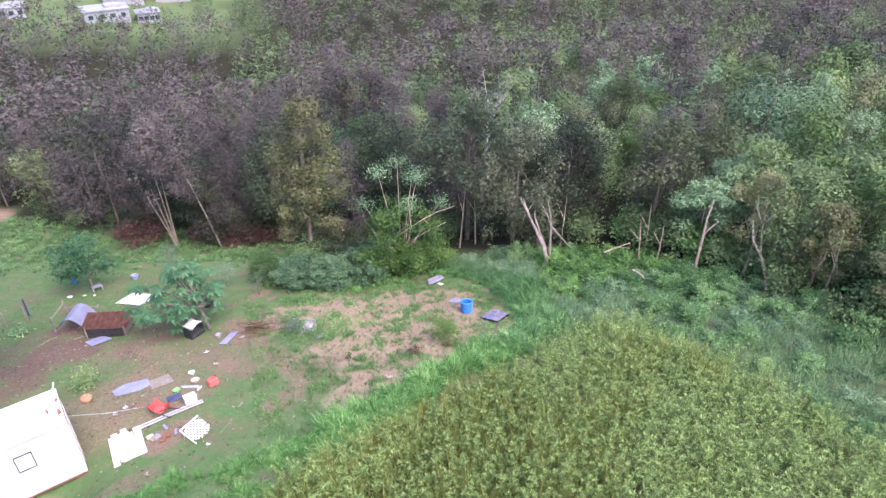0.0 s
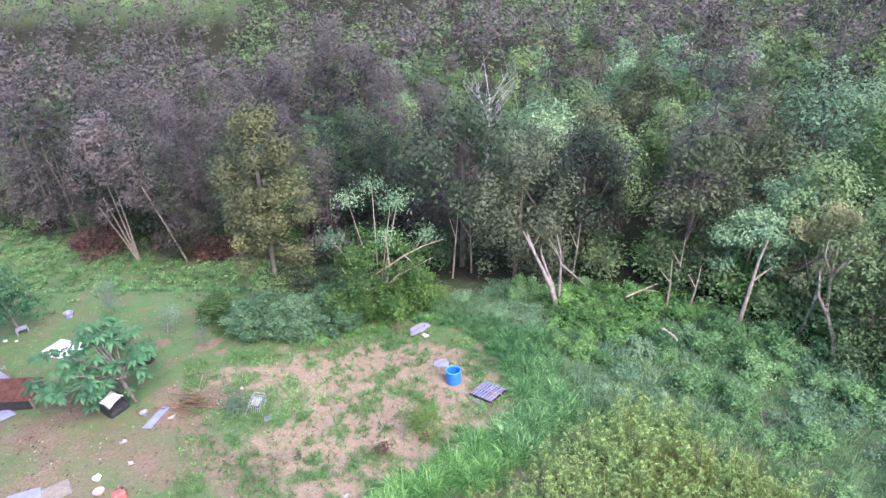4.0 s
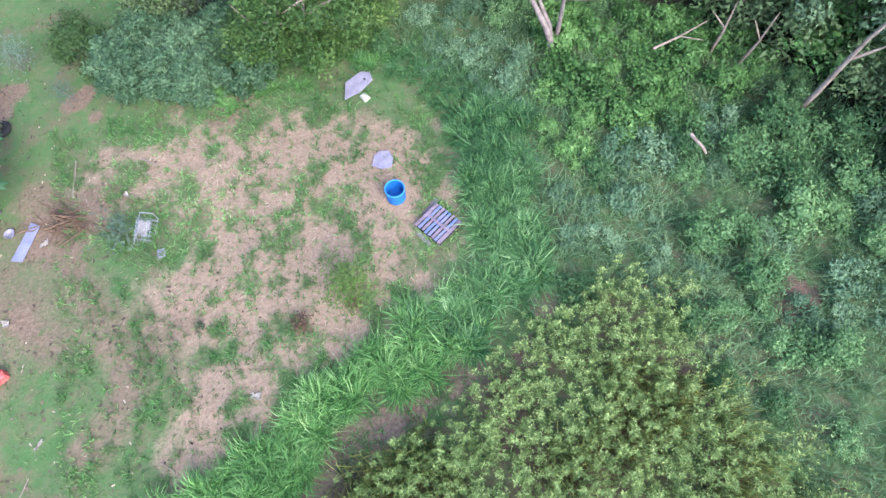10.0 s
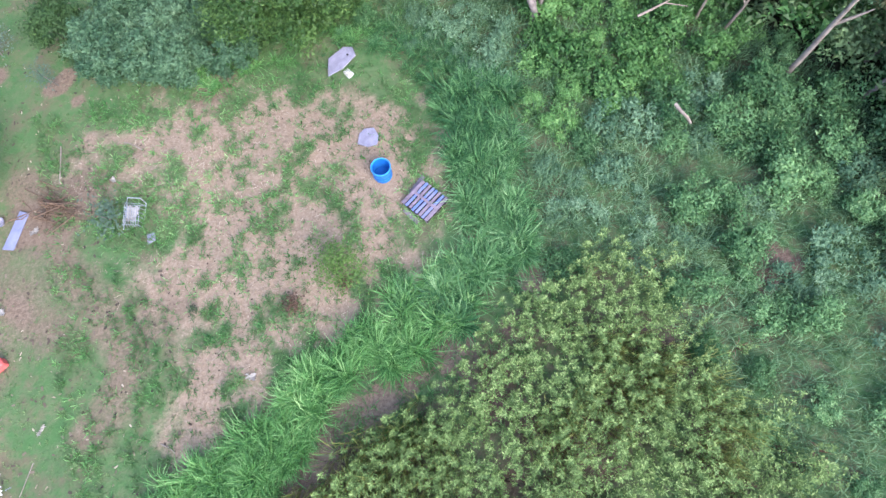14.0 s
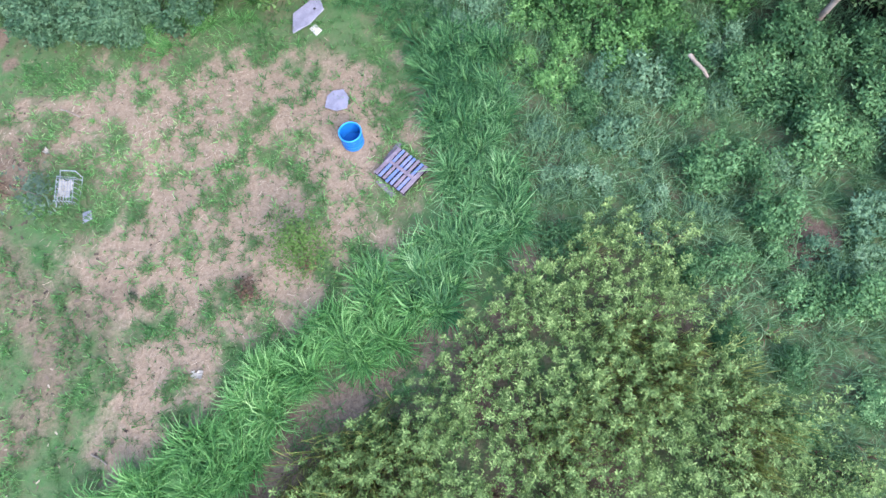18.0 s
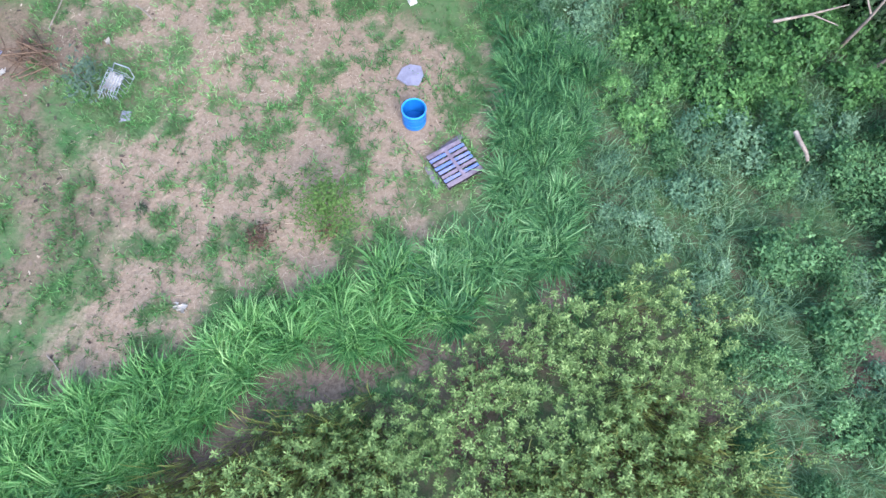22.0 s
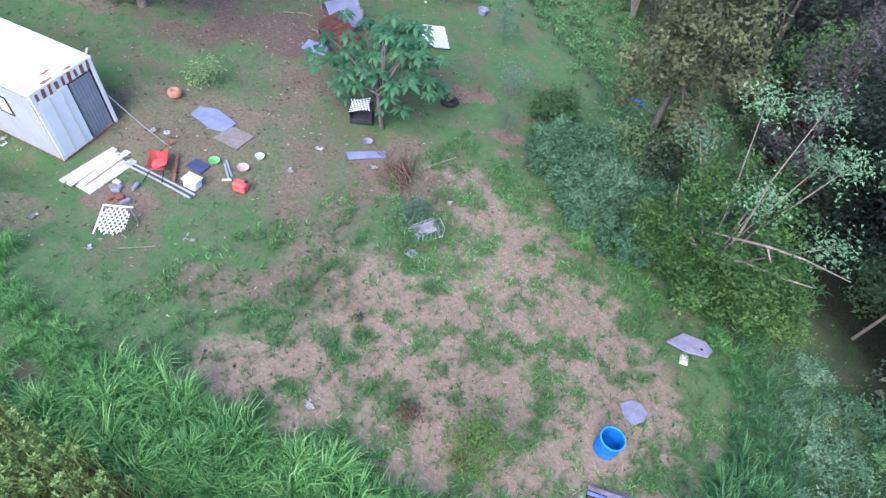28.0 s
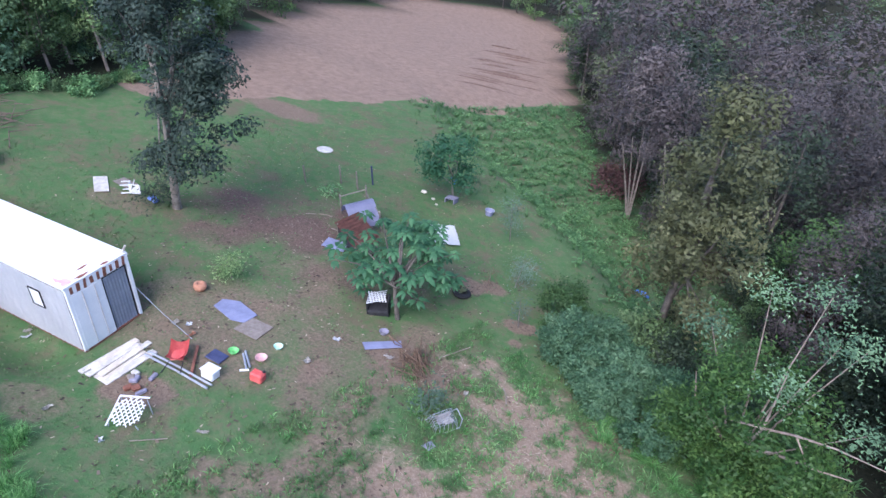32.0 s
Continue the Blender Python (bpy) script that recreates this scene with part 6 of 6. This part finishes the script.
for n, (x, y, tn, l) in enumerate(((-14.8, -1.95, 160, 0.85), (-14.75, -2.08, 158, 0.8), (-14.37, -2.31, 60, 0.3))):
    ground_item(built("pipe", rod([(-l / 2, 0, 0), (l / 2, 0, 0)], 0.04, 8), M_STEEL if n < 2 else M_WHITE), x, y, tn, "short length of grey pipe", "pipe", 0.05, "short pipes")
slab("sheet_panel", -17.45, -0.95, [(-0.72, -0.42), (-0.85, 0.1), (-0.3, 0.48), (0.75, 0.40), (0.8, -0.25), (0.35, -0.5)], 0.04, M_GREYBLUE, "flat grey-blue sheet lying on bare earth", "sheet", 10)
slab("mat", -16.15, -0.95, [(-0.5, -0.5), (-0.55, 0.45), (0.45, 0.55), (0.52, -0.42)], 0.025, M_CARPET, "square brown mat on the ground", "mat", 15)
t = ground_item(built("flower_pot", lathe([(0.12, 0), (0.22, 0.06), (0.26, 0.16), (0.24, 0.26), (0.16, 0.32), (0.12, 0.31), (0.08, 0.26)], 18, closed=True), M_ORANGE), -19.3, -1.4, 0, "rounded orange clay pot on bare ground", "flower pot")

# lattice panel on trestle legs
t = thing("lattice_panel", on_land(-14.3, -6.0, 0, 0.0, True) @ Matrix.Rotation(radians(38), 4, "Z") @ pose(0, 0, 0.34, 24, -6, 0) @ Matrix.Diagonal((0.82, 1.0, 1.0, 1)), "white diagonal lattice panel propped on thin legs", "lattice")
for n in range(8):
    for sgn in (1, -1):
        cxx = -0.58 + n * 0.166
        l = 2 * min(0.62 - abs(cxx), 0.62) + 0.28
        built("strip", solid((min(l, 1.05), 0.04, 0.012), (cxx * 0.71, -sgn * cxx * 0.71 * 0.62, 0.006 * sgn), 0.002, (0, 0, 45 * sgn)), M_WHITE, t)
built("frame", merge(solid((1.15, 0.05, 0.03), (0, 0.48, 0), 0.004), solid((0.05, 0.98, 0.03), (-0.57, 0, 0), 0.004)), M_WHITE, t)
for x, y in ((-0.5, -0.42), (0.5, -0.42), (0.5, 0.42), (-0.5, 0.42)):
    built("leg", rod([(x, y, 0), (x * 1.15, y * 1.1 - (0.25 if y > 0 else 0.0), -0.50 if y > 0 else -0.15)], 0.018), M_STEEL, t)
ground_item(built("stick", rod([(-0.5, 0, 0.02), (0.5, 0, 0.03)], 0.015), M_PALE), -13.2, -5.9, 60, "thin pale stick beside the lattice", "stick", 0.03, "loose sticks")
r = np.random.default_rng(310)
for n in range(9):
    m_ = (M_CONC, M_RUST, M_WORNW, M_CARPET)[n % 4]
    o = built("rubble", solid((r.uniform(0.15, 0.4), r.uniform(0.12, 0.3), r.uniform(0.06, 0.18)), (0, 0, 0.06), 0.03), m_)
    ground_item(o, -15.7 + r.normal(0, 0.55), -5.2 + r.normal(0, 0.3), r.uniform(0, 180), ("grey", "rusty", "whitish", "brown")[n % 4] + " lump of rubble before the container", "rubble", 0.0, "rubble lumps")
for n, (x, y) in enumerate(((-21.4, -6.95), (-21.1, -7.05), (-13.6, -0.4), (-12.6, -4.6), (-17.5, -2.7), (-16.9, -2.9), (-17.9, -3.0), (-14.1, 1.2), (-12.3, 2.2), (-16.2, -7.6), (-13.9, -6.9), (-5.9, -5.2), (-9.3, 3.2))):
    o = built("litter_scrap", sheet(r.uniform(0.12, 0.35), r.uniform(0.08, 0.2), 0.01, ragged=0.03, seed=n, sag=0.05), (M_WORNW, M_WHITE, M_WORNW)[n % 3] if n != 5 else M_ORANGE)
    ground_item(o, x, y, r.uniform(0, 180), "pale scrap of plastic litter on the grass", "litter", 0.04, "litter scraps")
q = CM @ Vector((0.05, S * CW, 1.3))
e = Vector((-16.7, -2.95, float(land(-16.7, -2.95)) + 0.05))
o = tagged(built("rope", rod([q, q.lerp(e, 0.5) + Vector((0, 0, -0.12)), e], 0.012, 5), M_STEEL), "thin line strung from the container to the ground", "rope")

# ---- hutch and tree corner ----
t = thing("hutch", on_land(-19.4, 6.3, 0, 0.0) @ Matrix.Rotation(radians(-14), 4, "Z"), "low hutch with a rusty red metal roof", "hutch")
built("roof", sheet(2.5, 1.3, 0.02, 9, 0.012, seed=3), M_RUSTDARK, t, "rusty red-brown sheet roof", pose(0, 0, 0.92, 8, 0, 0))
# the front is open; a black panel stands for the shade within
built("front_shade", solid((2.1, 0.03, 0.62), (0, -0.58, 0.46), 0.004), M_BLACK, t, "black panel that paints the shade of the open front")
for x in (-1.05, 1.05):
    for y in (-0.58, 0.58):
        built("post", solid((0.07, 0.07, 0.95), (x, y, 0.42), 0.006), M_BARK, t)
built("back_wall", solid((2.1, 0.03, 0.6), (0, 0.58, 0.5), 0.004), M_RUST, t)
built("side_wall", solid((0.03, 1.1, 0.6), (1.05, 0, 0.5), 0.004), M_CARPET, t)
built("side_wall", solid((0.03, 1.1, 0.6), (-1.05, 0, 0.5), 0.004), M_CARPET, t)
t = thing("shelter_sheet", on_land(-21.3, 7.9, 0, 0.0) @ Matrix.Rotation(radians(-20), 4, "Z"), "curved faded blue sheet on a post frame", "shelter")
built("sheet", sheet(1.9, 1.5, 0.02, curve=0.9, seed=5), M_LAVENDER, t, "faded blue curved sheet", pose(0, 0, 0.35))
for x, y, h in ((-1.0, -0.7, 1.3), (-1.0, 0.7, 1.5), (1.0, 0.7, 1.2)):
    built("post", rod([(x, y, -0.2), (x * 1.02, y, h)], 0.045), M_BARK, t)
built("rail", rod([(-1.0, -0.7, 1.2), (-1.0, 0.7, 1.25)], 0.03), M_BARK, t)
built("rail", rod([(-1.0, 0.7, 1.0), (1.0, 0.7, 1.05)], 0.03), M_BARK, t)
for x, y, h, m_ in ((-26.4, 8.0, 1.1, M_BARK), (-24.9, 11.5, 1.3, M_NAVY), (-25.6, 9.8, 1.2, M_BARK), (-24.6, 10.2, 1.2, M_BARK)):
    o = tagged(built("fence_post", rod([(0, 0, -0.3), (0.02, 0, h)], 0.05, 8), m_), "dark upright fence post in the grass", "post", "fence posts")
    o.matrix_world = on_land(x, y)
slab("sheet_panel", -19.9, 5.3, [(-0.55, -0.4), (-0.5, 0.5), (0.5, 0.45), (0.55, -0.45)], 0.03, M_GREYBLUE, "small pale blue sheet beside the hutch", "sheet", 35, 0.06)
for x, y, tn, l in ((-22.5, 6.6, 40, 0.7), (-22.9, 6.0, 55, 0.5), (-20.9, 6.2, 15, 0.8), (-20.4, 7.4, 30, 0.7)):
    ground_item(built("stick", rod([(-l / 2, 0, 0), (0, 0.02, 0.03), (l / 2, 0, 0.02)], 0.022), M_PALE), x, y, tn, "pale broken batten beside the hutch", "stick", 0.08, "battens beside the hutch")
t = ground_item(built("roof_sheet", sheet(2.2, 1.6, 0.015, 11, 0.03, ragged=0.02, seed=9), M_WHITE), -18.5, 11.0, -38, "white corrugated roofing sheet lying on grass", "roofing sheet", 0.08)
t = thing("storage_box", on_land(-14.75, 3.75, 0, 0.0) @ Matrix.Rotation(radians(40), 4, "Z"), "dark cabinet with a white lattice top under the tree", "cabinet")
built("body", merge(solid((0.9, 0.06, 0.7), (0, 0.3, 0.4), 0.01), solid((0.06, 0.6, 0.7), (-0.42, 0, 0.4), 0.01), solid((0.06, 0.6, 0.7), (0.42, 0, 0.4), 0.01), solid((0.9, 0.6, 0.05), (0, 0, 0.32), 0.01), solid((0.9, 0.06, 0.2), (0, -0.3, 0.2), 0.01)), M_BLACK, t)
for n in range(6):
    built("strip", solid((0.75, 0.045, 0.012), (-0.05 + 0.0, -0.26 + 0.11 * n, 0.84), 0.002, (0, 0, 20)), M_WHITE, t)
    built("strip", solid((0.045, 0.62, 0.012), (-0.33 + 0.12 * n, 0, 0.855), 0.002, (0, 0, 20)), M_WHITE, t)
ground_item(built("basin", lathe([(0.12, 0), (0.19, 0.14), (0.2, 0.14), (0.17, 0.12), (0.1, 0.02)], 14, closed=True), M_CONC), -13.5, 2.95, 0, "small grey basin on the ground", "basin")
t = thing("tyre_planter", on_land(-14.0, 7.8, 0, 0.0, True), "black rubber tyre planter with small plant", "planter")
built("tyre", lathe([(0.22, 0.02), (0.38, 0.0), (0.44, 0.1), (0.38, 0.2), (0.24, 0.2), (0.2, 0.12)], 20), M_TYRE, t)
r = np.random.default_rng(311)
part("leaves", mesh_of("leaves", *leaves_at(np.c_[r.normal(0, 0.14, (40, 2)), r.uniform(0.15, 0.45, 40)], np.array([0, 0, 1.0]), 0.16, r), M_OLIVE), t)
t = ground_item(built("crate", merge(*[solid((0.62, 0.05, 0.04), (0, -0.3 + 0.12 * n, 0.3), 0.004) for n in range(6)], solid((0.05, 0.66, 0.3), (-0.28, 0, 0.15), 0.004), solid((0.05, 0.66, 0.3), (0.28, 0, 0.15), 0.004)), M_CONC), -21.5, 14.6, 20, "grey slatted crate at the young tree's foot", "crate")
t = thing("bucket", on_land(-23.3, 16.6, 0, 0.0, True), "bright blue plastic bucket under the young tree", "bucket")
built("body", lathe([(0.16, 0.0), (0.21, 0.38), (0.225, 0.40), (0.20, 0.38), (0.15, 0.03)], 16, closed=True), M_BLUE, t)
built("handle", rod([(-0.21, 0, 0.38), (-0.14, 0.12, 0.48), (0.0, 0.17, 0.52), (0.14, 0.12, 0.48), (0.21, 0, 0.38)], 0.012, 5), M_STEEL, t)
t = thing("basket", on_land(-19.2, 15.4, 30, 0.0, True), "small grey-blue wire basket on the grass", "basket")
built("body", lathe([(0.20, 0.0), (0.27, 0.30), (0.28, 0.32), (0.25, 0.30), (0.18, 0.03)], 14, closed=True), M_GREYBLUE, t)
built("rim", rod([(0.28 * math.cos(a), 0.28 * math.sin(a), 0.32) for a in np.linspace(0, 6.283, 15)], 0.015, 5), M_STEEL, t)
for x, y, w in ((-23.1, 13.9, 0.38), (-22.2, 13.8, 0.26), (-21.5, 13.4, 0.2)):
    ground_item(built("stone", lathe([(w * 0.35, 0.0), (w * 0.5, w * 0.12), (w * 0.42, w * 0.3), (w * 0.15, w * 0.38)], 9, closed=True), M_CREAM), x, y, 40 * w, "pale cream stone on the grass", "stone", 0.0, "pale stones")
ground_item(built("round_lid", lathe([(0.5, 0.0), (0.52, 0.03), (0.5, 0.06), (0.42, 0.05)], 28, closed=True), M_WORNW), -30.2, 11.9, 0, "round white lid lying on the lawn", "lid", 0.02)
ground_item(built("tarpaulin", sheet(0.9, 0.6, 0.02, ragged=0.07, seed=12, sag=-0.2), plain("blue_tarp", (0.05, 0.16, 0.55), (0.14, 0.30, 0.75), 3.0, 0.5)), -11.0, 20.0, 30, "crumpled bright blue tarpaulin in the gully", "tarpaulin", 0.4)
ground_item(built("board", solid((0.62, 1.55, 0.05), (0, 0, 0.025), 0.01), M_WORNW), -29.1, -1.3, 72, "white board lying on the lawn", "board", 0.03)
ground_item(built("mat", solid((0.9, 0.7, 0.03), (0, 0, 0.015), 0.01), M_CARPET), -28.9, -0.3, 20, "dark mat lying on the lawn", "mat", 0.03)
t = thing("garden_chair", on_land(-28.1, -0.75, 150, 0.22, True) @ pose(0, 0, 0.05, 80, 0, 0), "white plastic garden chair tipped on the lawn", "chair")
built("seat", solid((0.48, 0.48, 0.04), (0, 0, 0.38), 0.015), M_WHITE, t)
built("backrest", solid((0.05, 0.48, 0.5), (-0.27, 0, 0.62), 0.015, (0, -14, 0)), M_WHITE, t)
for x in (-0.2, 0.2):
    for y in (-0.2, 0.2):
        built("leg", solid((0.05, 0.05, 0.38), (x, y, 0.19), 0.008), M_WHITE, t)
for y in (-0.25, 0.25):
    built("armrest", solid((0.45, 0.05, 0.03), (-0.02, y, 0.58), 0.008), M_WHITE, t)
ground_item(built("toy_car", merge(solid((0.55, 0.32, 0.16), (0, 0, 0.14), 0.05), solid((0.25, 0.28, 0.12), (-0.05, 0, 0.26), 0.05)), M_BOXBLUE), -26.75, 0.05, 10, "small bright blue plastic box by the tree", "box")

# ---- car ----
CARM = on_land(-33.55, -6.8, 0, 0.0, True) @ Matrix.Rotation(radians(84), 4, "Z") @ Matrix.Diagonal((0.92, 0.96, 0.96, 1))
t = thing("car", CARM, "red pickup-style car parked on the grass", "car")


def car_body():
    """A lofted body: stations along the length with width and height."""
    bm = bmesh.new()
    rows = []
    for x, w, lo, mid, hi in ((-2.5, 0.80, 0.45, 0.80, 0.98), (-2.3, 0.90, 0.32, 0.82, 1.06), (-0.9, 0.93, 0.28, 0.84, 1.08), (0.8, 0.93, 0.28, 0.84, 1.06), (1.9, 0.90, 0.30, 0.80, 0.98), (2.35, 0.82, 0.34, 0.72, 0.88), (2.5, 0.68, 0.42, 0.64, 0.76)):
        rows.append([bm.verts.new((x, y, z)) for y, z in ((-w * 0.92, lo), (-w, mid), (-w * 0.86, hi), (0, hi + 0.04), (w * 0.86, hi), (w, mid), (w * 0.92, lo))])
    for a, b_ in zip(rows[:-1], rows[1:]):
        for i in range(6):
            bm.faces.new((a[i], a[i + 1], b_[i + 1], b_[i]))
        bm.faces.new((a[6], a[0], b_[0], b_[6]))
    bm.faces.new(rows[0])
    bm.faces.new(rows[-1][::-1])
    return bm


def cabin():
    bm = bmesh.new()
    low = [bm.verts.new(p) for p in ((-1.5, -0.84, 1.05), (1.15, -0.84, 1.05), (1.15, 0.84, 1.05), (-1.5, 0.84, 1.05))]
    top = [bm.verts.new(p) for p in ((-1.2, -0.66, 1.66), (0.35, -0.66, 1.68), (0.35, 0.66, 1.68), (-1.2, 0.66, 1.66))]
    for i in range(4):
        bm.faces.new((low[i], low[(i + 1) % 4], top[(i + 1) % 4], top[i]))
    bm.faces.new(top)
    bmesh.ops.bevel(bm, geom=[e_ for e_ in bm.edges], offset=0.05, segments=2, affect="EDGES")
    return bm


built("body", car_body(), M_CAR, t)
built("cabin", cabin(), M_CAR, t)
built("windscreen", solid((0.03, 1.25, 0.72), (0.80, 0, 1.36), 0.01, (0, -52, 0)), M_GLASS, t)
for y in (-0.765, 0.765):
    built("side_window", solid((0.85, 0.03, 0.36), (0.05, y, 1.37), 0.01, (17 if y > 0 else -17, 0, 0)), M_GLASS, t)
    built("side_window", solid((0.75, 0.03, 0.36), (-0.82, y, 1.37), 0.01, (17 if y > 0 else -17, 0, 0)), M_GLASS, t)
    built("mirror", solid((0.12, 0.2, 0.14), (0.78, y * 1.28, 1.12), 0.03), M_CAR, t)
    built("headlight", solid((0.25, 0.3, 0.12), (2.32, y * 0.78, 0.78), 0.03), M_ALLOY, t)
built("bumper", solid((0.16, 1.5, 0.2), (2.47, 0, 0.52), 0.05), M_BLACK, t, "dark front bumper")
built("grille", solid((0.06, 0.8, 0.16), (2.48, 0, 0.74), 0.02), M_BLACK, t, "black grille")
for y in (-0.935, 0.935):
    built("door_handle", solid((0.18, 0.03, 0.04), (-0.25, y, 0.92), 0.01), M_CAR, t)
    built("sill", solid((2.2, 0.06, 0.12), (0.02, y * 0.95, 0.32), 0.02), M_BLACK, t, "dark side sill")
for x in (-1.5, 1.55):
    for y in (-0.89, 0.89):
        wh = built("wheel", lathe([(0.24, -0.11), (0.36, -0.1), (0.38, 0.0), (0.36, 0.1), (0.24, 0.11)], 22, closed=True), M_TYRE, t, "", pose(x, y, 0.37, 90, 0, 0))
        built("rim", lathe([(0.05, -0.125), (0.22, -0.12), (0.24, -0.08), (0.24, 0.08), (0.22, 0.12), (0.05, 0.125)], 16, closed=True), M_ALLOY, wh, "silver wheel rim")
M_DEADWOOD = plain("dead_wood", (0.07, 0.05, 0.04), (0.20, 0.15, 0.12), 6.0, 0.95)
t2 = thing("dead_brush", on_land(-39.2, -2.6), "pile of dead brown branches half lost in weeds", "brush pile")
r = np.random.default_rng(312)
for n in range(30):
    a, l = r.normal(1.2, 0.6), r.uniform(0.7, 2.2)
    cc = np.array([r.normal(0, 1.8), r.normal(0, 0.6), r.uniform(0.05, 0.5)])
    d = np.array([math.cos(a), math.sin(a), r.normal(0, 0.15)]) * l / 2
    part("branch", mesh_of("branch", *tube([cc - d, cc, cc + d], [0.035, 0.025, 0.01], 5), M_DEADWOOD), t2)
dead_tree("dead_sapling", -42.5, -7.5, [([(0, 0, -0.3), (-0.6, 0.3, 4.0), (-1.3, 0.6, 8.5)], 0.22, 0.09), ([(0.3, 0.2, -0.2), (0.5, 0.4, 3.5), (0.1, 0.6, 7.5)], 0.14, 0.05)], "tall pale trunk at the wood's edge", M_BARK)

# ---- houses far below ----
M_RENDERED = plain("grey_white_render", (0.20, 0.21, 0.235), (0.31, 0.32, 0.35), 0.15, 0.9, relief=0.1, fine=3)
def house(x, y, w, d, h, turn, roof_mat, label, flat=True):
    t = thing("house", on_land(x, y, turn), label, "house", "far houses")
    built("wall", solid((w, d, h + 3), (0, 0, h / 2 - 1.5), 0.05), M_RENDERED, t)
    if flat:
        built("roof", merge(solid((w + 0.8, d + 0.8, 0.35), (0, 0, h + 0.18), 0.05), solid((w * 0.4, d * 0.5, 0.8), (w * 0.2, 0, h + 0.7), 0.05)), roof_mat, t, "flat roof")
    else:
        bm = bmesh.new()
        lo = [bm.verts.new(p) for p in ((-w / 2 - 0.6, -d / 2 - 0.6, h), (w / 2 + 0.6, -d / 2 - 0.6, h), (w / 2 + 0.6, d / 2 + 0.6, h), (-w / 2 - 0.6, d / 2 + 0.6, h))]
        hi = [bm.verts.new((-w / 4, 0, h + 2)), bm.verts.new((w / 4, 0, h + 2))]
        for q_ in ((lo[0], lo[1], hi[1], hi[0]), (lo[2], lo[3], hi[0], hi[1])):
            bm.faces.new(q_)
        bm.faces.new((lo[1], lo[2], hi[1]))
        bm.faces.new((lo[3], lo[0], hi[0]))
        bm.faces.new(lo[::-1])
        built("roof", bm, roof_mat, t, "hipped roof")
    for n in range(4):
        built("window", solid((1.3, 0.12, 1.2), (-w * 0.36 + n * w * 0.24, -d / 2 - 0.02, h * 0.55), 0.02), M_GLASS, t, "dark window")
    return t


house(-43.0, 205.0, 13.0, 8.0, 3.6, 14, M_RENDERED, "white flat-roofed house among trees")
house(-31.0, 208.0, 7.0, 6.0, 3.0, 10, M_RENDERED, "small white annexe beside the flat-roofed house")
house(-40.0, 232.0, 13.0, 9.0, 4.0, 8, M_PINK, "white house with a faded pink roof", False)
house(-24.0, 240.0, 12.0, 8.0, 4.0, 5, M_ORANGE, "small white house with a red roof", False)
house(-72.0, 214.0, 10.0, 7.0, 3.2, 12, M_RENDERED, "small white flat-roofed house")
house(-78.0, 252.0, 20.0, 10.0, 4.0, 10, M_RENDERED, "white house at the valley's far side")
house(-52.0, 262.0, 16.0, 9.0, 4.0, -6, M_RENDERED, "pale low house beyond the trees")

r = np.random.default_rng(400)
ruts = []
for n in range(26):
    q0 = n / 25
    x, y = -42.5 - 12 * q0 + r.normal(0, 1.2), 37 + 19 * q0 + r.normal(0, 1.0)
    l = r.uniform(3.5, 9.0)
    pts = [(x + 0.50 * l * q + 0.5 * q * q, y + 0.85 * l * q, 0) for q in np.linspace(0, 1, 7)]
    pts = [(px, py, float(land(px, py)) - 0.05) for px, py, _ in pts]
    k = r.uniform(0.5, 1.0)
    ruts.append(tube(pts, [0.03, 0.13 * k, 0.2 * k, 0.22 * k, 0.18 * k, 0.12 * k, 0.02], 6))
stuff("spoil_ridges", ruts, plain("turned_soil", (0.10, 0.062, 0.046), (0.20, 0.135, 0.105), 1.5, 0.95, fine=12), "ridges of dark turned soil on the bare field", "soil")
